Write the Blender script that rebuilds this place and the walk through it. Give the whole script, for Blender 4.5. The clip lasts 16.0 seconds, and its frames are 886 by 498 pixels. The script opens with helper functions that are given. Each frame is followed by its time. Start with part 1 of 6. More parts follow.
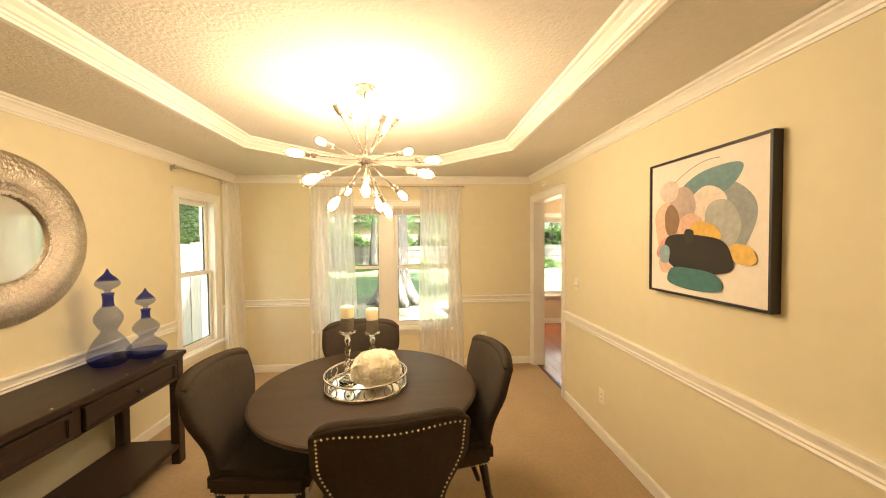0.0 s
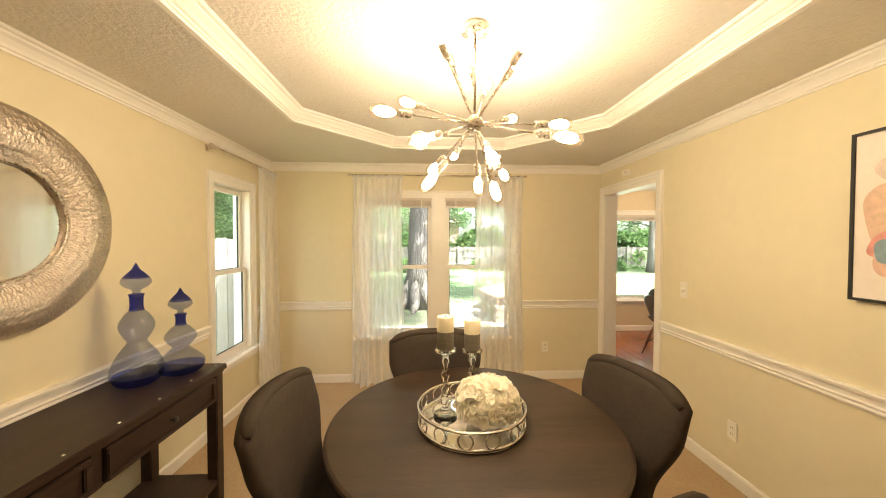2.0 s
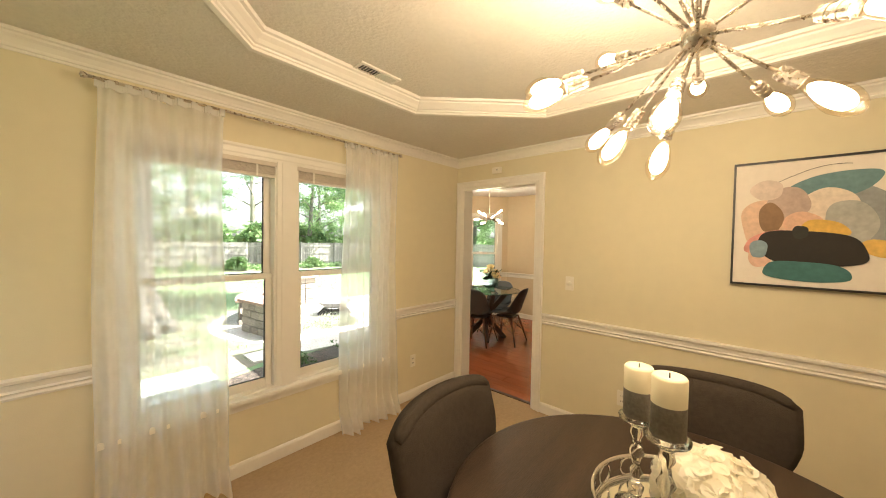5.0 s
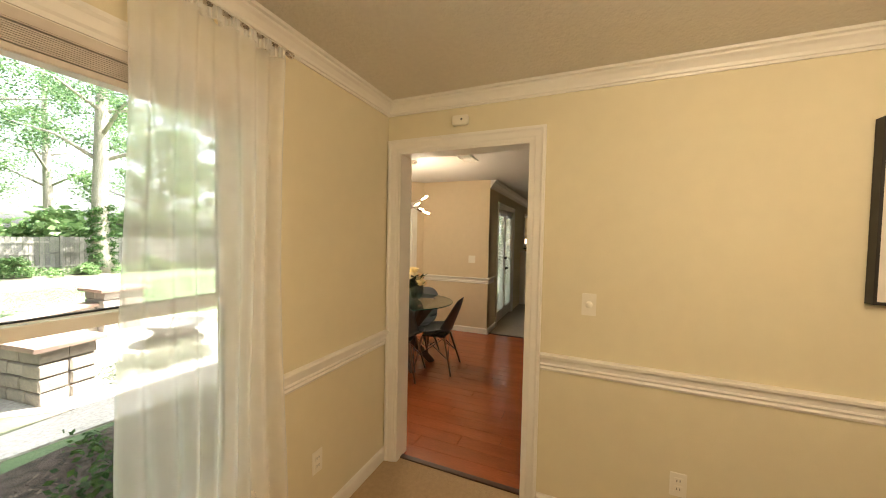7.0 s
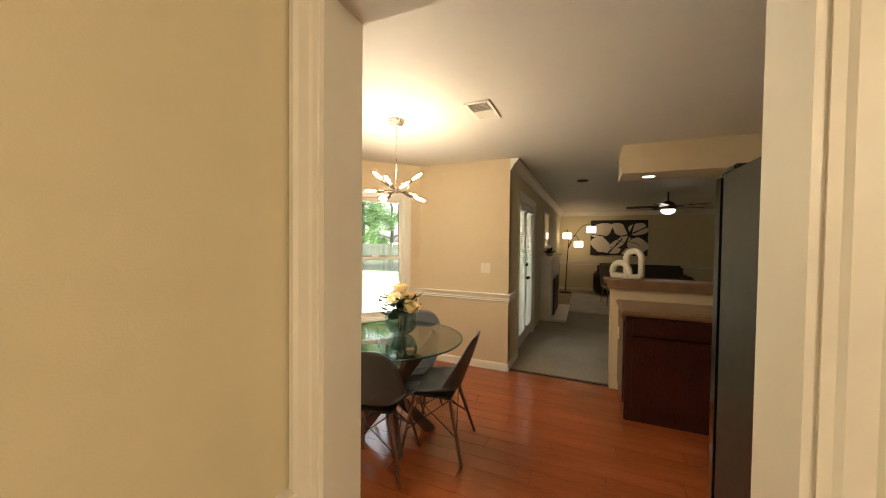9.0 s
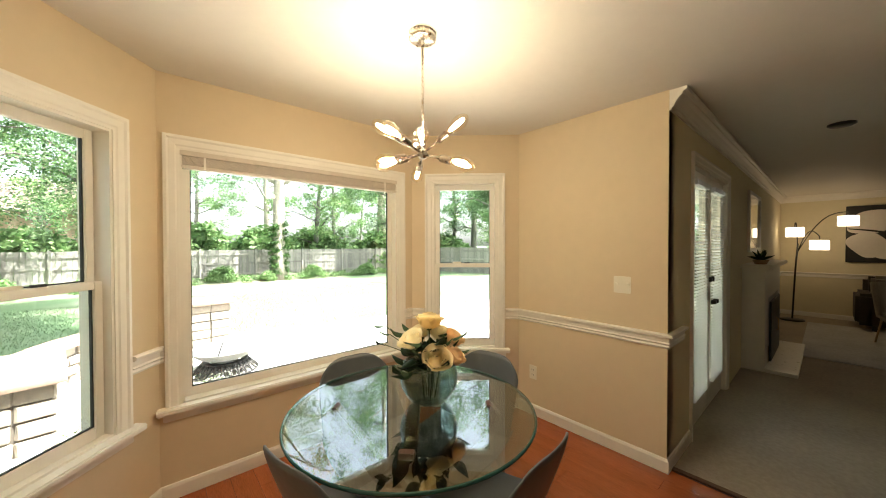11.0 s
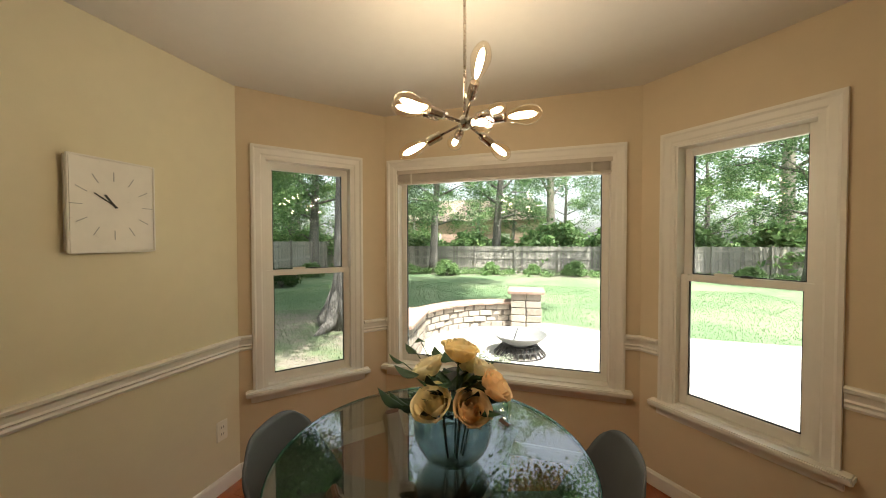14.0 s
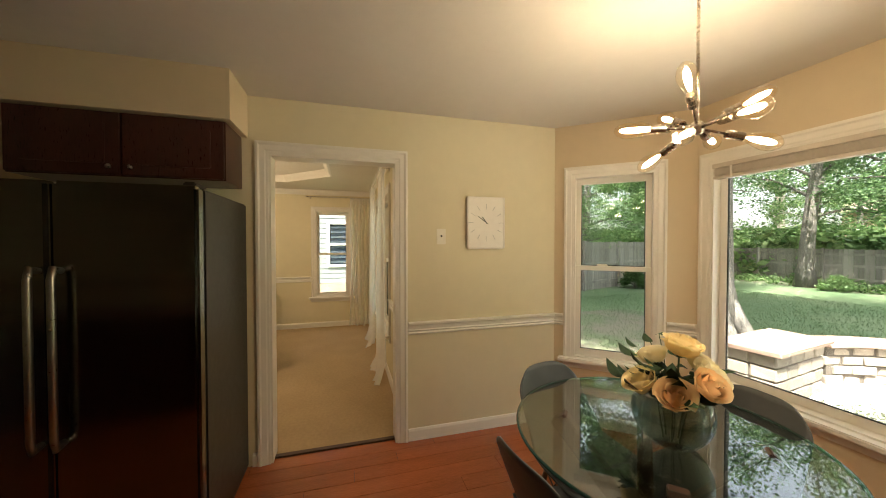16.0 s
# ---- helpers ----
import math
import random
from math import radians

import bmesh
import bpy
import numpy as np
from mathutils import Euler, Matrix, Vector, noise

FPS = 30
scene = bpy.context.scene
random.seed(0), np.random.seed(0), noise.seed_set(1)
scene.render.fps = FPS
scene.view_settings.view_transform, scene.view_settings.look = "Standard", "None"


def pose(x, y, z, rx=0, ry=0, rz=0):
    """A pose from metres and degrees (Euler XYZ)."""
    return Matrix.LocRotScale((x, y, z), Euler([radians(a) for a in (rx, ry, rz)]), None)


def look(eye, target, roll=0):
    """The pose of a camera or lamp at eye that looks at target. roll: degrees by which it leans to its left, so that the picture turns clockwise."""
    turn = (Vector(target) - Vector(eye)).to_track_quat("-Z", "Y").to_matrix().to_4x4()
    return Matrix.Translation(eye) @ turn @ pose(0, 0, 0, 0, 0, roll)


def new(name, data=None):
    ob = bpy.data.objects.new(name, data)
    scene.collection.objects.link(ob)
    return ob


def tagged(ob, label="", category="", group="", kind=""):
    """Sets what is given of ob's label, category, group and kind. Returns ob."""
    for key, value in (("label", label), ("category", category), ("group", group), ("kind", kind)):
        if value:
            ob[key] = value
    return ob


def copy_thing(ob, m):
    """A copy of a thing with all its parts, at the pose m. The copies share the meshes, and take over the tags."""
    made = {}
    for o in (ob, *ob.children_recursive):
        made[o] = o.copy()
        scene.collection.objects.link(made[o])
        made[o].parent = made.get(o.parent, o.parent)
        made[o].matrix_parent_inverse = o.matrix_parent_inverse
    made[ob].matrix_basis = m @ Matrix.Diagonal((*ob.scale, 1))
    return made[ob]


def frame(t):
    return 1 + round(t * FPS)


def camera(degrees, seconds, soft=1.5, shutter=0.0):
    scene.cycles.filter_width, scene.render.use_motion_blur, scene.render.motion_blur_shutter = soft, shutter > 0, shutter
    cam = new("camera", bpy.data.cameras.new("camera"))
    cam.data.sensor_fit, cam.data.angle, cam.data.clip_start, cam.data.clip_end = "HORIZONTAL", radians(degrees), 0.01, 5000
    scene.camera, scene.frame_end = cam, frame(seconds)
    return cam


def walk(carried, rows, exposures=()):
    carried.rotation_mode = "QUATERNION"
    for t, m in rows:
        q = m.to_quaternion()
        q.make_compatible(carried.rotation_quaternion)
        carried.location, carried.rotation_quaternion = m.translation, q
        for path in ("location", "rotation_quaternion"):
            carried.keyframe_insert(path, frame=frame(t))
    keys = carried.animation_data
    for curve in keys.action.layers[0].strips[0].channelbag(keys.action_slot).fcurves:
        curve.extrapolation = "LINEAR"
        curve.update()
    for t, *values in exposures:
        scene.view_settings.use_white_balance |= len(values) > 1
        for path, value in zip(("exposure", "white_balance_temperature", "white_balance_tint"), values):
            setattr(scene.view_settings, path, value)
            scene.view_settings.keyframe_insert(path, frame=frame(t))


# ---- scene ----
cam = camera(105.5, 16.0, soft=1.0)
PATH = [
    (0, (-1.431, -4.176, 1.574), (-1.284, -2.182, 1.522), -0.5),
    (0.5, (-1.438, -4.039, 1.557), (-1.49, -2.04, 1.508), -0.6),
    (1, (-1.546, -3.909, 1.53), (-1.62, -1.911, 1.488), -0.0),
    (1.5, (-1.745, -3.794, 1.535), (-1.799, -1.796, 1.489), 0.1),
    (2, (-1.925, -3.667, 1.523), (-1.832, -1.67, 1.48), 0.1),
    (2.5, (-2.102, -3.516, 1.531), (-1.793, -1.541, 1.483), 0.4),
    (3, (-2.327, -3.322, 1.545), (-1.744, -1.409, 1.492), 0.5),
    (3.5, (-2.466, -3.132, 1.555), (-1.638, -1.313, 1.488), 0.6),
    (4.2, (-2.7, -2.84, 1.545), (-1.568, -1.193, 1.482), 0.7),
    (4.8, (-2.8, -2.46, 1.52), (-1.399, -1.034, 1.464), 0.9),
    (5.4, (-2.68, -2.06, 1.485), (-1.073, -0.871, 1.440), 1.2),
    (6, (-2.439, -1.65, 1.485), (-0.714, -0.64, 1.433), 1.4),
    (6.5, (-2.21, -1.386, 1.481), (-0.39, -0.558, 1.422), 1.3),
    (7, (-1.907, -1.210, 1.497), (-0.058, -0.427, 1.429), 1.2),
    (7.5, (-1.572, -1.015, 1.476), (0.303, -0.284, 1.423), 1.0),
    (8, (-1.255, -0.860, 1.488), (0.647, -0.177, 1.423), 0.85),
    (10.5, (0.415, -0.499, 1.432), (1.943, 0.792, 1.412), 0.0),
    (11, (0.724, -0.489, 1.443), (2.04, 1.017, 1.416), -0.1),
    (11.5, (0.987, -0.492, 1.455), (1.987, 1.239, 1.427), 0.1),
    (12, (1.208, -0.465, 1.445), (1.911, 1.407, 1.423), 0.0),
    (12.5, (1.443, -0.467, 1.463), (1.825, 1.496, 1.433), 0.1),
    (13, (1.631, -0.464, 1.458), (1.698, 1.534, 1.422), 0.0),
    (13.5, (1.789, -0.41, 1.454), (1.536, 1.573, 1.413), 0.1),
    (14, (1.936, -0.376, 1.457), (1.349, 1.535, 1.414), -0.1),
    (14.5, (2.14, -0.349, 1.466), (1.102, 1.36, 1.409), -0.2),
    (15, (2.291, -0.415, 1.448), (0.888, 1.01, 1.415), -0.3),
    (15.5, (2.447, -0.438, 1.44), (0.74, 0.603, 1.423), -0.2),
    (16, (2.56, -0.435, 1.46), (0.637, 0.115, 1.422), 0.0),
]
EXPOSURES = [(0.0, 3.38, 6900, 14), (0.5, 3.36, 6750, 14), (1.5, 3.28, 6500, 13), (3.5, 3.11, 6350, 12), (6.0, 2.90, 6400, 12), (7.5, 2.84, 6500, 14), (8.2, 2.90, 6600, 14),
             (10.0, 3.38, 6350, 10), (11.0, 2.92, 6300, 9), (12.0, 2.40, 6350, 10), (13.5, 1.94, 6400, 11), (15.0, 2.02, 6550, 11), (16.0, 2.45, 6700, 11)]
walk(cam, [(t, look(eye, target, roll)) for t, eye, target, roll in PATH], EXPOSURES)

# ---- light ----
world = bpy.data.worlds.new("sky")
scene.world = world
world.use_nodes = True
wn = world.node_tree
sky = wn.nodes.new("ShaderNodeTexSky")
sky.sky_type = "NISHITA"
sky.sun_disc = False
sky.dust_density, sky.air_density = 4.0, 1.2
sky.sun_elevation = radians(62)
sky.sun_rotation = radians(135)
haze = wn.nodes.new("ShaderNodeHueSaturation")
haze.inputs["Saturation"].default_value = 0.4
wn.links.new(sky.outputs[0], haze.inputs["Color"])
wn.links.new(haze.outputs[0], wn.nodes["Background"].inputs[0])
wn.nodes["Background"].inputs[1].default_value = 0.15
sun_data = bpy.data.lights.new("sun", "SUN")
sun_data.energy, sun_data.angle, sun_data.color = 5.0, radians(0.5), (1.0, 0.95, 0.86)
sun = new("sun", sun_data)
sun.matrix_world = look((11.3, -11.3, 30), (0, 0, 0))


# ---- materials ----
def nodes_of(name):
    m = bpy.data.materials.new(name)
    m.use_nodes = True
    nt = m.node_tree
    return m, nt, nt.nodes["Principled BSDF"]


def mat(name, color, rough=0.5, metal=0.0, var=0.12, scale=6.0, bump=0.0, bscale=80.0, coat=0.0, spread=0.0,
        emit=None, power=0.0, stretch=(1, 1, 1), spec=0.5, depth=0.01):
    """Base colour varied by broad stains and fine grain, roughness varied too, and fine relief."""
    m, nt, b = nodes_of(name)
    N, L = nt.nodes, nt.links
    tc = N.new("ShaderNodeTexCoord")
    mp = N.new("ShaderNodeMapping")
    mp.inputs["Scale"].default_value = stretch
    L.new(tc.outputs["Object"], mp.inputs[0])
    broad, fine = N.new("ShaderNodeTexNoise"), N.new("ShaderNodeTexNoise")
    broad.inputs["Scale"].default_value, fine.inputs["Scale"].default_value = scale * 0.25, scale * 4
    for n in (broad, fine):
        n.inputs["Detail"].default_value = 5
        L.new(mp.outputs[0], n.inputs["Vector"])
    add = N.new("ShaderNodeMath")
    add.operation = "ADD"
    L.new(broad.outputs["Fac"], add.inputs[0])
    L.new(fine.outputs["Fac"], add.inputs[1])
    value = add.outputs[0]
    if spread:
        info, mul, add2 = N.new("ShaderNodeObjectInfo"), N.new("ShaderNodeMath"), N.new("ShaderNodeMath")
        mul.operation, add2.operation = "MULTIPLY_ADD", "ADD"
        mul.inputs[1].default_value, mul.inputs[2].default_value = spread * 2, -spread
        L.new(info.outputs["Random"], mul.inputs[0])
        L.new(mul.outputs[0], add2.inputs[0])
        L.new(value, add2.inputs[1])
        value = add2.outputs[0]
    ramp = N.new("ShaderNodeMapRange")
    ramp.inputs["From Min"].default_value, ramp.inputs["From Max"].default_value = 0.6, 1.4
    ramp.inputs["To Min"].default_value, ramp.inputs["To Max"].default_value = 1 - var, 1 + var
    L.new(value, ramp.inputs["Value"])
    sc = N.new("ShaderNodeVectorMath")
    sc.operation = "SCALE"
    sc.inputs[0].default_value = color[:3]
    L.new(ramp.outputs[0], sc.inputs["Scale"])
    L.new(sc.outputs[0], b.inputs["Base Color"])
    rr = N.new("ShaderNodeMapRange")
    rr.inputs["To Min"].default_value, rr.inputs["To Max"].default_value = max(rough - 0.08, 0.02), min(rough + 0.08, 1)
    L.new(fine.outputs["Fac"], rr.inputs["Value"])
    L.new(rr.outputs[0], b.inputs["Roughness"])
    b.inputs["Metallic"].default_value = metal
    b.inputs["Coat Weight"].default_value = coat
    b.inputs["Specular IOR Level"].default_value = spec
    if bump:
        bn, bp = N.new("ShaderNodeTexNoise"), N.new("ShaderNodeBump")
        bn.inputs["Scale"].default_value, bn.inputs["Detail"].default_value = bscale, 4
        bp.inputs["Strength"].default_value, bp.inputs["Distance"].default_value = bump, depth
        L.new(mp.outputs[0], bn.inputs["Vector"])
        L.new(bn.outputs["Fac"], bp.inputs["Height"])
        L.new(bp.outputs[0], b.inputs["Normal"])
    if emit:
        b.inputs["Emission Color"].default_value = (*emit, 1)
        b.inputs["Emission Strength"].default_value = power
    return m


def pane_mat(name, tint=(1, 1, 1), ior=1.5, rough=0.0):
    """Thin clear glass: what is behind it, and a reflection that grows towards grazing angles."""
    m, nt, b = nodes_of(name)
    N, L = nt.nodes, nt.links
    N.remove(b)
    tr, gl, mx, fr = N.new("ShaderNodeBsdfTransparent"), N.new("ShaderNodeBsdfGlossy"), N.new("ShaderNodeMixShader"), N.new("ShaderNodeLayerWeight")
    pw, ma = N.new("ShaderNodeMath"), N.new("ShaderNodeMath")
    tr.inputs[0].default_value = (*tint, 1)
    gl.inputs["Roughness"].default_value = rough
    fr.inputs["Blend"].default_value = 0.5
    base = ((ior - 1) / (ior + 1)) ** 2
    pw.operation, ma.operation = "POWER", "MULTIPLY_ADD"
    pw.inputs[1].default_value = 5.0
    ma.inputs[1].default_value, ma.inputs[2].default_value = 1 - base, base
    L.new(fr.outputs["Facing"], pw.inputs[0])
    L.new(pw.outputs[0], ma.inputs[0])
    L.new(ma.outputs[0], mx.inputs[0])
    L.new(tr.outputs[0], mx.inputs[1])
    L.new(gl.outputs[0], mx.inputs[2])
    L.new(mx.outputs[0], N["Material Output"].inputs[0])
    return m


def glass_mat(name, color):
    m, nt, b = nodes_of(name)
    N, L = nt.nodes, nt.links
    N.remove(b)
    g = N.new("ShaderNodeBsdfGlass")
    g.inputs["Color"].default_value = (*color, 1)
    g.inputs["IOR"].default_value, g.inputs["Roughness"].default_value = 1.5, 0.02
    L.new(g.outputs[0], N["Material Output"].inputs[0])
    return m


def sheer_mat(name, color, clear):
    m, nt, b = nodes_of(name)
    N, L = nt.nodes, nt.links
    N.remove(b)
    tr, df, tl, m1, m2 = (N.new("ShaderNode" + k) for k in ("BsdfTransparent", "BsdfDiffuse", "BsdfTranslucent", "MixShader", "MixShader"))
    tc, wv, mr = N.new("ShaderNodeTexCoord"), N.new("ShaderNodeTexNoise"), N.new("ShaderNodeMapRange")
    wv.inputs["Scale"].default_value = 14
    mr.inputs["To Min"].default_value, mr.inputs["To Max"].default_value = 1 - clear - 0.05, 1 - clear + 0.05
    L.new(tc.outputs["Object"], wv.inputs["Vector"])
    L.new(wv.outputs["Fac"], mr.inputs["Value"])
    for n in (df, tl):
        n.inputs[0].default_value = (*color, 1)
    m1.inputs[0].default_value = 0.62
    L.new(df.outputs[0], m1.inputs[1])
    L.new(tl.outputs[0], m1.inputs[2])
    L.new(mr.outputs[0], m2.inputs[0])
    L.new(tr.outputs[0], m2.inputs[1])
    L.new(m1.outputs[0], m2.inputs[2])
    L.new(m2.outputs[0], N["Material Output"].inputs[0])
    return m


def leaf_mat(name, dark, light):
    """Leaves that differ one from another and let some light through."""
    m, nt, b = nodes_of(name)
    N, L = nt.nodes, nt.links
    geo, rp, tl, mx = N.new("ShaderNodeNewGeometry"), N.new("ShaderNodeValToRGB"), N.new("ShaderNodeBsdfTranslucent"), N.new("ShaderNodeMixShader")
    rp.color_ramp.elements[0].color, rp.color_ramp.elements[1].color = (*dark, 1), (*light, 1)
    L.new(geo.outputs["Random Per Island"], rp.inputs[0])
    L.new(rp.outputs[0], b.inputs["Base Color"])
    L.new(rp.outputs[0], tl.inputs[0])
    b.inputs["Roughness"].default_value = 0.55
    mx.inputs[0].default_value = 0.5
    L.new(b.outputs[0], mx.inputs[1])
    L.new(tl.outputs[0], mx.inputs[2])
    L.new(mx.outputs[0], N["Material Output"].inputs[0])
    return m


def two_tone(name, a, b_col, scale, rough=0.9, bump=0.4, bscale=60, low=0.4, high=0.6):
    """A ground of two colours that run into one another in patches, with grain."""
    m, nt, b = nodes_of(name)
    N, L = nt.nodes, nt.links
    tc, n1, n2, rp, bp = (N.new("ShaderNode" + k) for k in ("TexCoord", "TexNoise", "TexNoise", "ValToRGB", "Bump"))
    mix = N.new("ShaderNodeMix")
    mix.data_type, mix.blend_type = "RGBA", "OVERLAY"
    mix.inputs["Factor"].default_value = 0.6
    n1.inputs["Scale"].default_value, n1.inputs["Detail"].default_value = scale, 6
    n2.inputs["Scale"].default_value, n2.inputs["Detail"].default_value = bscale, 6
    for n in (n1, n2):
        L.new(tc.outputs["Object"], n.inputs["Vector"])
    rp.color_ramp.elements[0].position, rp.color_ramp.elements[1].position = low, high
    rp.color_ramp.elements[0].color, rp.color_ramp.elements[1].color = (*a, 1), (*b_col, 1)
    L.new(n1.outputs["Fac"], rp.inputs[0])
    L.new(rp.outputs[0], mix.inputs["A"])
    L.new(n2.outputs["Fac"], mix.inputs["B"])
    L.new(mix.outputs["Result"], b.inputs["Base Color"])
    b.inputs["Roughness"].default_value = rough
    bp.inputs["Strength"].default_value, bp.inputs["Distance"].default_value = bump, 0.03
    L.new(n2.outputs["Fac"], bp.inputs["Height"])
    L.new(bp.outputs[0], b.inputs["Normal"])
    return m


def glow_mat(name, color, power):
    m, nt, b = nodes_of(name)
    N, L = nt.nodes, nt.links
    N.remove(b)
    e = N.new("ShaderNodeEmission")
    e.inputs[0].default_value, e.inputs[1].default_value = (*color, 1), power
    L.new(e.outputs[0], N["Material Output"].inputs[0])
    return m


WALL = mat("wall_paint", (0.72, 0.645, 0.45), 0.75, var=0.03, scale=3, bump=0.06, bscale=220)
NOOK = mat("nook_paint", (0.69, 0.565, 0.385), 0.75, var=0.03, scale=3, bump=0.06, bscale=220)
TRIM = mat("white_gloss_paint", (0.82, 0.78, 0.70), 0.35, var=0.03, scale=4, bump=0.03, bscale=30)
CEIL = mat("textured_ceiling", (0.74, 0.69, 0.60), 0.9, var=0.05, scale=10, bump=0.55, bscale=55)
CEILK = mat("smooth_ceiling", (0.70, 0.66, 0.60), 0.6, var=0.03, scale=4, bump=0.05, bscale=90)
CARPET = mat("beige_carpet", (0.52, 0.38, 0.23), 0.95, var=0.12, scale=10, bump=0.7, bscale=350, spec=0.1)
CARPET_GREY = mat("grey_carpet", (0.42, 0.37, 0.30), 0.95, var=0.18, scale=8, bump=0.7, bscale=300, spec=0.1)
PLANK = mat("cherry_laminate", (0.36, 0.095, 0.030), 0.22, var=0.28, scale=7, bump=0.04, bscale=50, spread=0.09, stretch=(7, 0.7, 1), coat=0.25)
DARKWOOD = mat("dark_stained_wood", (0.034, 0.019, 0.012), 0.40, spec=0.35, var=0.55, scale=9, bump=0.2, bscale=30, stretch=(8, 0.7, 8))
TABLEWOOD = mat("table_wood", (0.042, 0.026, 0.016), 0.42, spec=0.35, var=0.55, scale=8, bump=0.12, bscale=40, stretch=(0.8, 9, 9))
BASEWOOD = mat("walnut_base", (0.085, 0.040, 0.022), 0.4, var=0.3, scale=8, bump=0.1, bscale=40, stretch=(5, 5, 1))
FABRIC = mat("taupe_linen", (0.056, 0.043, 0.032), 0.9, var=0.22, scale=14, bump=0.5, bscale=420, spec=0.15)
NAIL = mat("nickel_nailhead", (0.75, 0.72, 0.68), 0.2, metal=1.0, var=0.05)
NICKEL = mat("brushed_nickel", (0.62, 0.56, 0.48), 0.28, metal=1.0, var=0.08, scale=20)
DARK_NICKEL = mat("dark_nickel", (0.40, 0.33, 0.27), 0.18, metal=1.0, var=0.06, scale=20)
CHROME = mat("polished_chrome", (0.80, 0.78, 0.75), 0.12, metal=1.0, var=0.05)
BRASS = mat("aged_brass", (0.45, 0.33, 0.18), 0.35, metal=1.0, var=0.15)
BLACK = mat("black_metal", (0.02, 0.018, 0.016), 0.4, var=0.2)
MIRROR = mat("mirror_silver", (0.90, 0.90, 0.88), 0.02, metal=1.0, var=0.01)
CANDLE = mat("cream_wax", (0.82, 0.74, 0.52), 0.5, var=0.04, bump=0.1, bscale=30)
CANDLE_GREY = mat("grey_wax_band", (0.20, 0.175, 0.14), 0.7, var=0.3, scale=25, bump=0.4, bscale=60)
PETAL = leaf_mat("white_petal", (0.93, 0.88, 0.74), (0.97, 0.94, 0.84))
ROSE = leaf_mat("yellow_rose_petal", (0.97, 0.77, 0.39), (0.98, 0.86, 0.54))
PEACH = leaf_mat("peach_rose_petal", (0.97, 0.65, 0.35), (0.98, 0.77, 0.48))
CREAMROSE = leaf_mat("cream_rose_petal", (0.97, 0.86, 0.58), (0.98, 0.92, 0.72))
STEM = mat("rose_stem", (0.035, 0.07, 0.02), 0.6, var=0.2)
ROSELEAF = mat("rose_leaf", (0.018, 0.045, 0.014), 0.6, var=0.3, scale=20, spec=0.25)
CERAMIC = mat("white_ceramic", (0.80, 0.76, 0.68), 0.3, var=0.04)
PLASTIC = mat("almond_plastic", (0.82, 0.77, 0.65), 0.35, var=0.03)
SHELL = mat("grey_moulded_plastic", (0.070, 0.075, 0.080), 0.42, var=0.08, scale=10, bump=0.05, bscale=200)
DOWEL = mat("walnut_dowel", (0.20, 0.085, 0.04), 0.4, var=0.25, scale=14, stretch=(6, 6, 1))
STAINLESS = mat("dark_stainless", (0.19, 0.185, 0.16), 0.15, metal=1.0, var=0.06, scale=10, stretch=(1, 1, 14))
STEEL_BAR = mat("satin_steel_bar", (0.34, 0.32, 0.28), 0.3, metal=1.0, var=0.08, scale=14)
FRIDGE_SIDE = mat("charcoal_enamel", (0.020, 0.021, 0.019), 0.35, var=0.1, bump=0.1, bscale=250)
CHERRYCAB = mat("dark_cherry_cabinet", (0.050, 0.014, 0.010), 0.3, var=0.35, scale=7, stretch=(5, 5, 1), coat=0.3)
COUNTER = mat("brown_speckled_laminate", (0.26, 0.15, 0.085), 0.3, var=0.3, scale=40, coat=0.2)
BLIND = mat("blind_slat", (0.62, 0.55, 0.46), 0.5, var=0.08)
BLIND_W = sheer_mat("white_blind_slat", (0.90, 0.91, 0.91), 0.15)
RUBBER = mat("black_gasket", (0.02, 0.02, 0.02), 0.5, var=0.1)
SHEER = sheer_mat("sheer_voile", (0.98, 0.98, 0.97), 0.40)
PANE = pane_mat("window_glass", (0.97, 0.99, 0.98), 1.35)
TABLE_GLASS = pane_mat("table_glass", (0.60, 0.65, 0.61), 2.6)
TABLE_EDGE = mat("glass_edge", (0.02, 0.07, 0.06), 0.08, var=0.1)
VASE_GLASS = pane_mat("clear_vase_glass", (0.72, 0.78, 0.76), 1.65)
CRYSTAL = glass_mat("crystal", (0.96, 0.96, 0.94))
BULB_GLASS = pane_mat("bulb_glass", (1.0, 0.95, 0.86), 1.4)
BLUE_DEEP = pane_mat("cobalt_glass", (0.13, 0.17, 0.62), 1.7)
BLUE_PALE = pane_mat("pale_blue_glass", (0.66, 0.70, 0.84), 1.7)
GLOW = glow_mat("dining_filament", (1.0, 0.785, 0.52), 7.5)
GLOW2 = glow_mat("nook_filament", (1.0, 0.80, 0.53), 17.5)
SHADE_GLOW = glow_mat("lit_lamp_shade", (1.0, 0.74, 0.45), 0.55)
FAN_GLOW = glow_mat("fan_light_glass", (1.0, 0.88, 0.70), 1.5)
SPOT_GLOW = glow_mat("recessed_bulb", (1.0, 0.85, 0.65), 4)
CANVAS = mat("canvas_white", (0.80, 0.73, 0.64), 0.85, var=0.05, scale=6, bump=0.2, bscale=300)
BARK = mat("oak_bark", (0.14, 0.128, 0.112), 0.95, var=0.5, scale=16, bump=1.0, bscale=22, stretch=(1, 1, 0.25), depth=0.06)
BARK_PALE = mat("pale_bark", (0.34, 0.30, 0.25), 0.95, var=0.4, scale=7, bump=1.0, bscale=20, stretch=(1, 1, 0.3), depth=0.04)
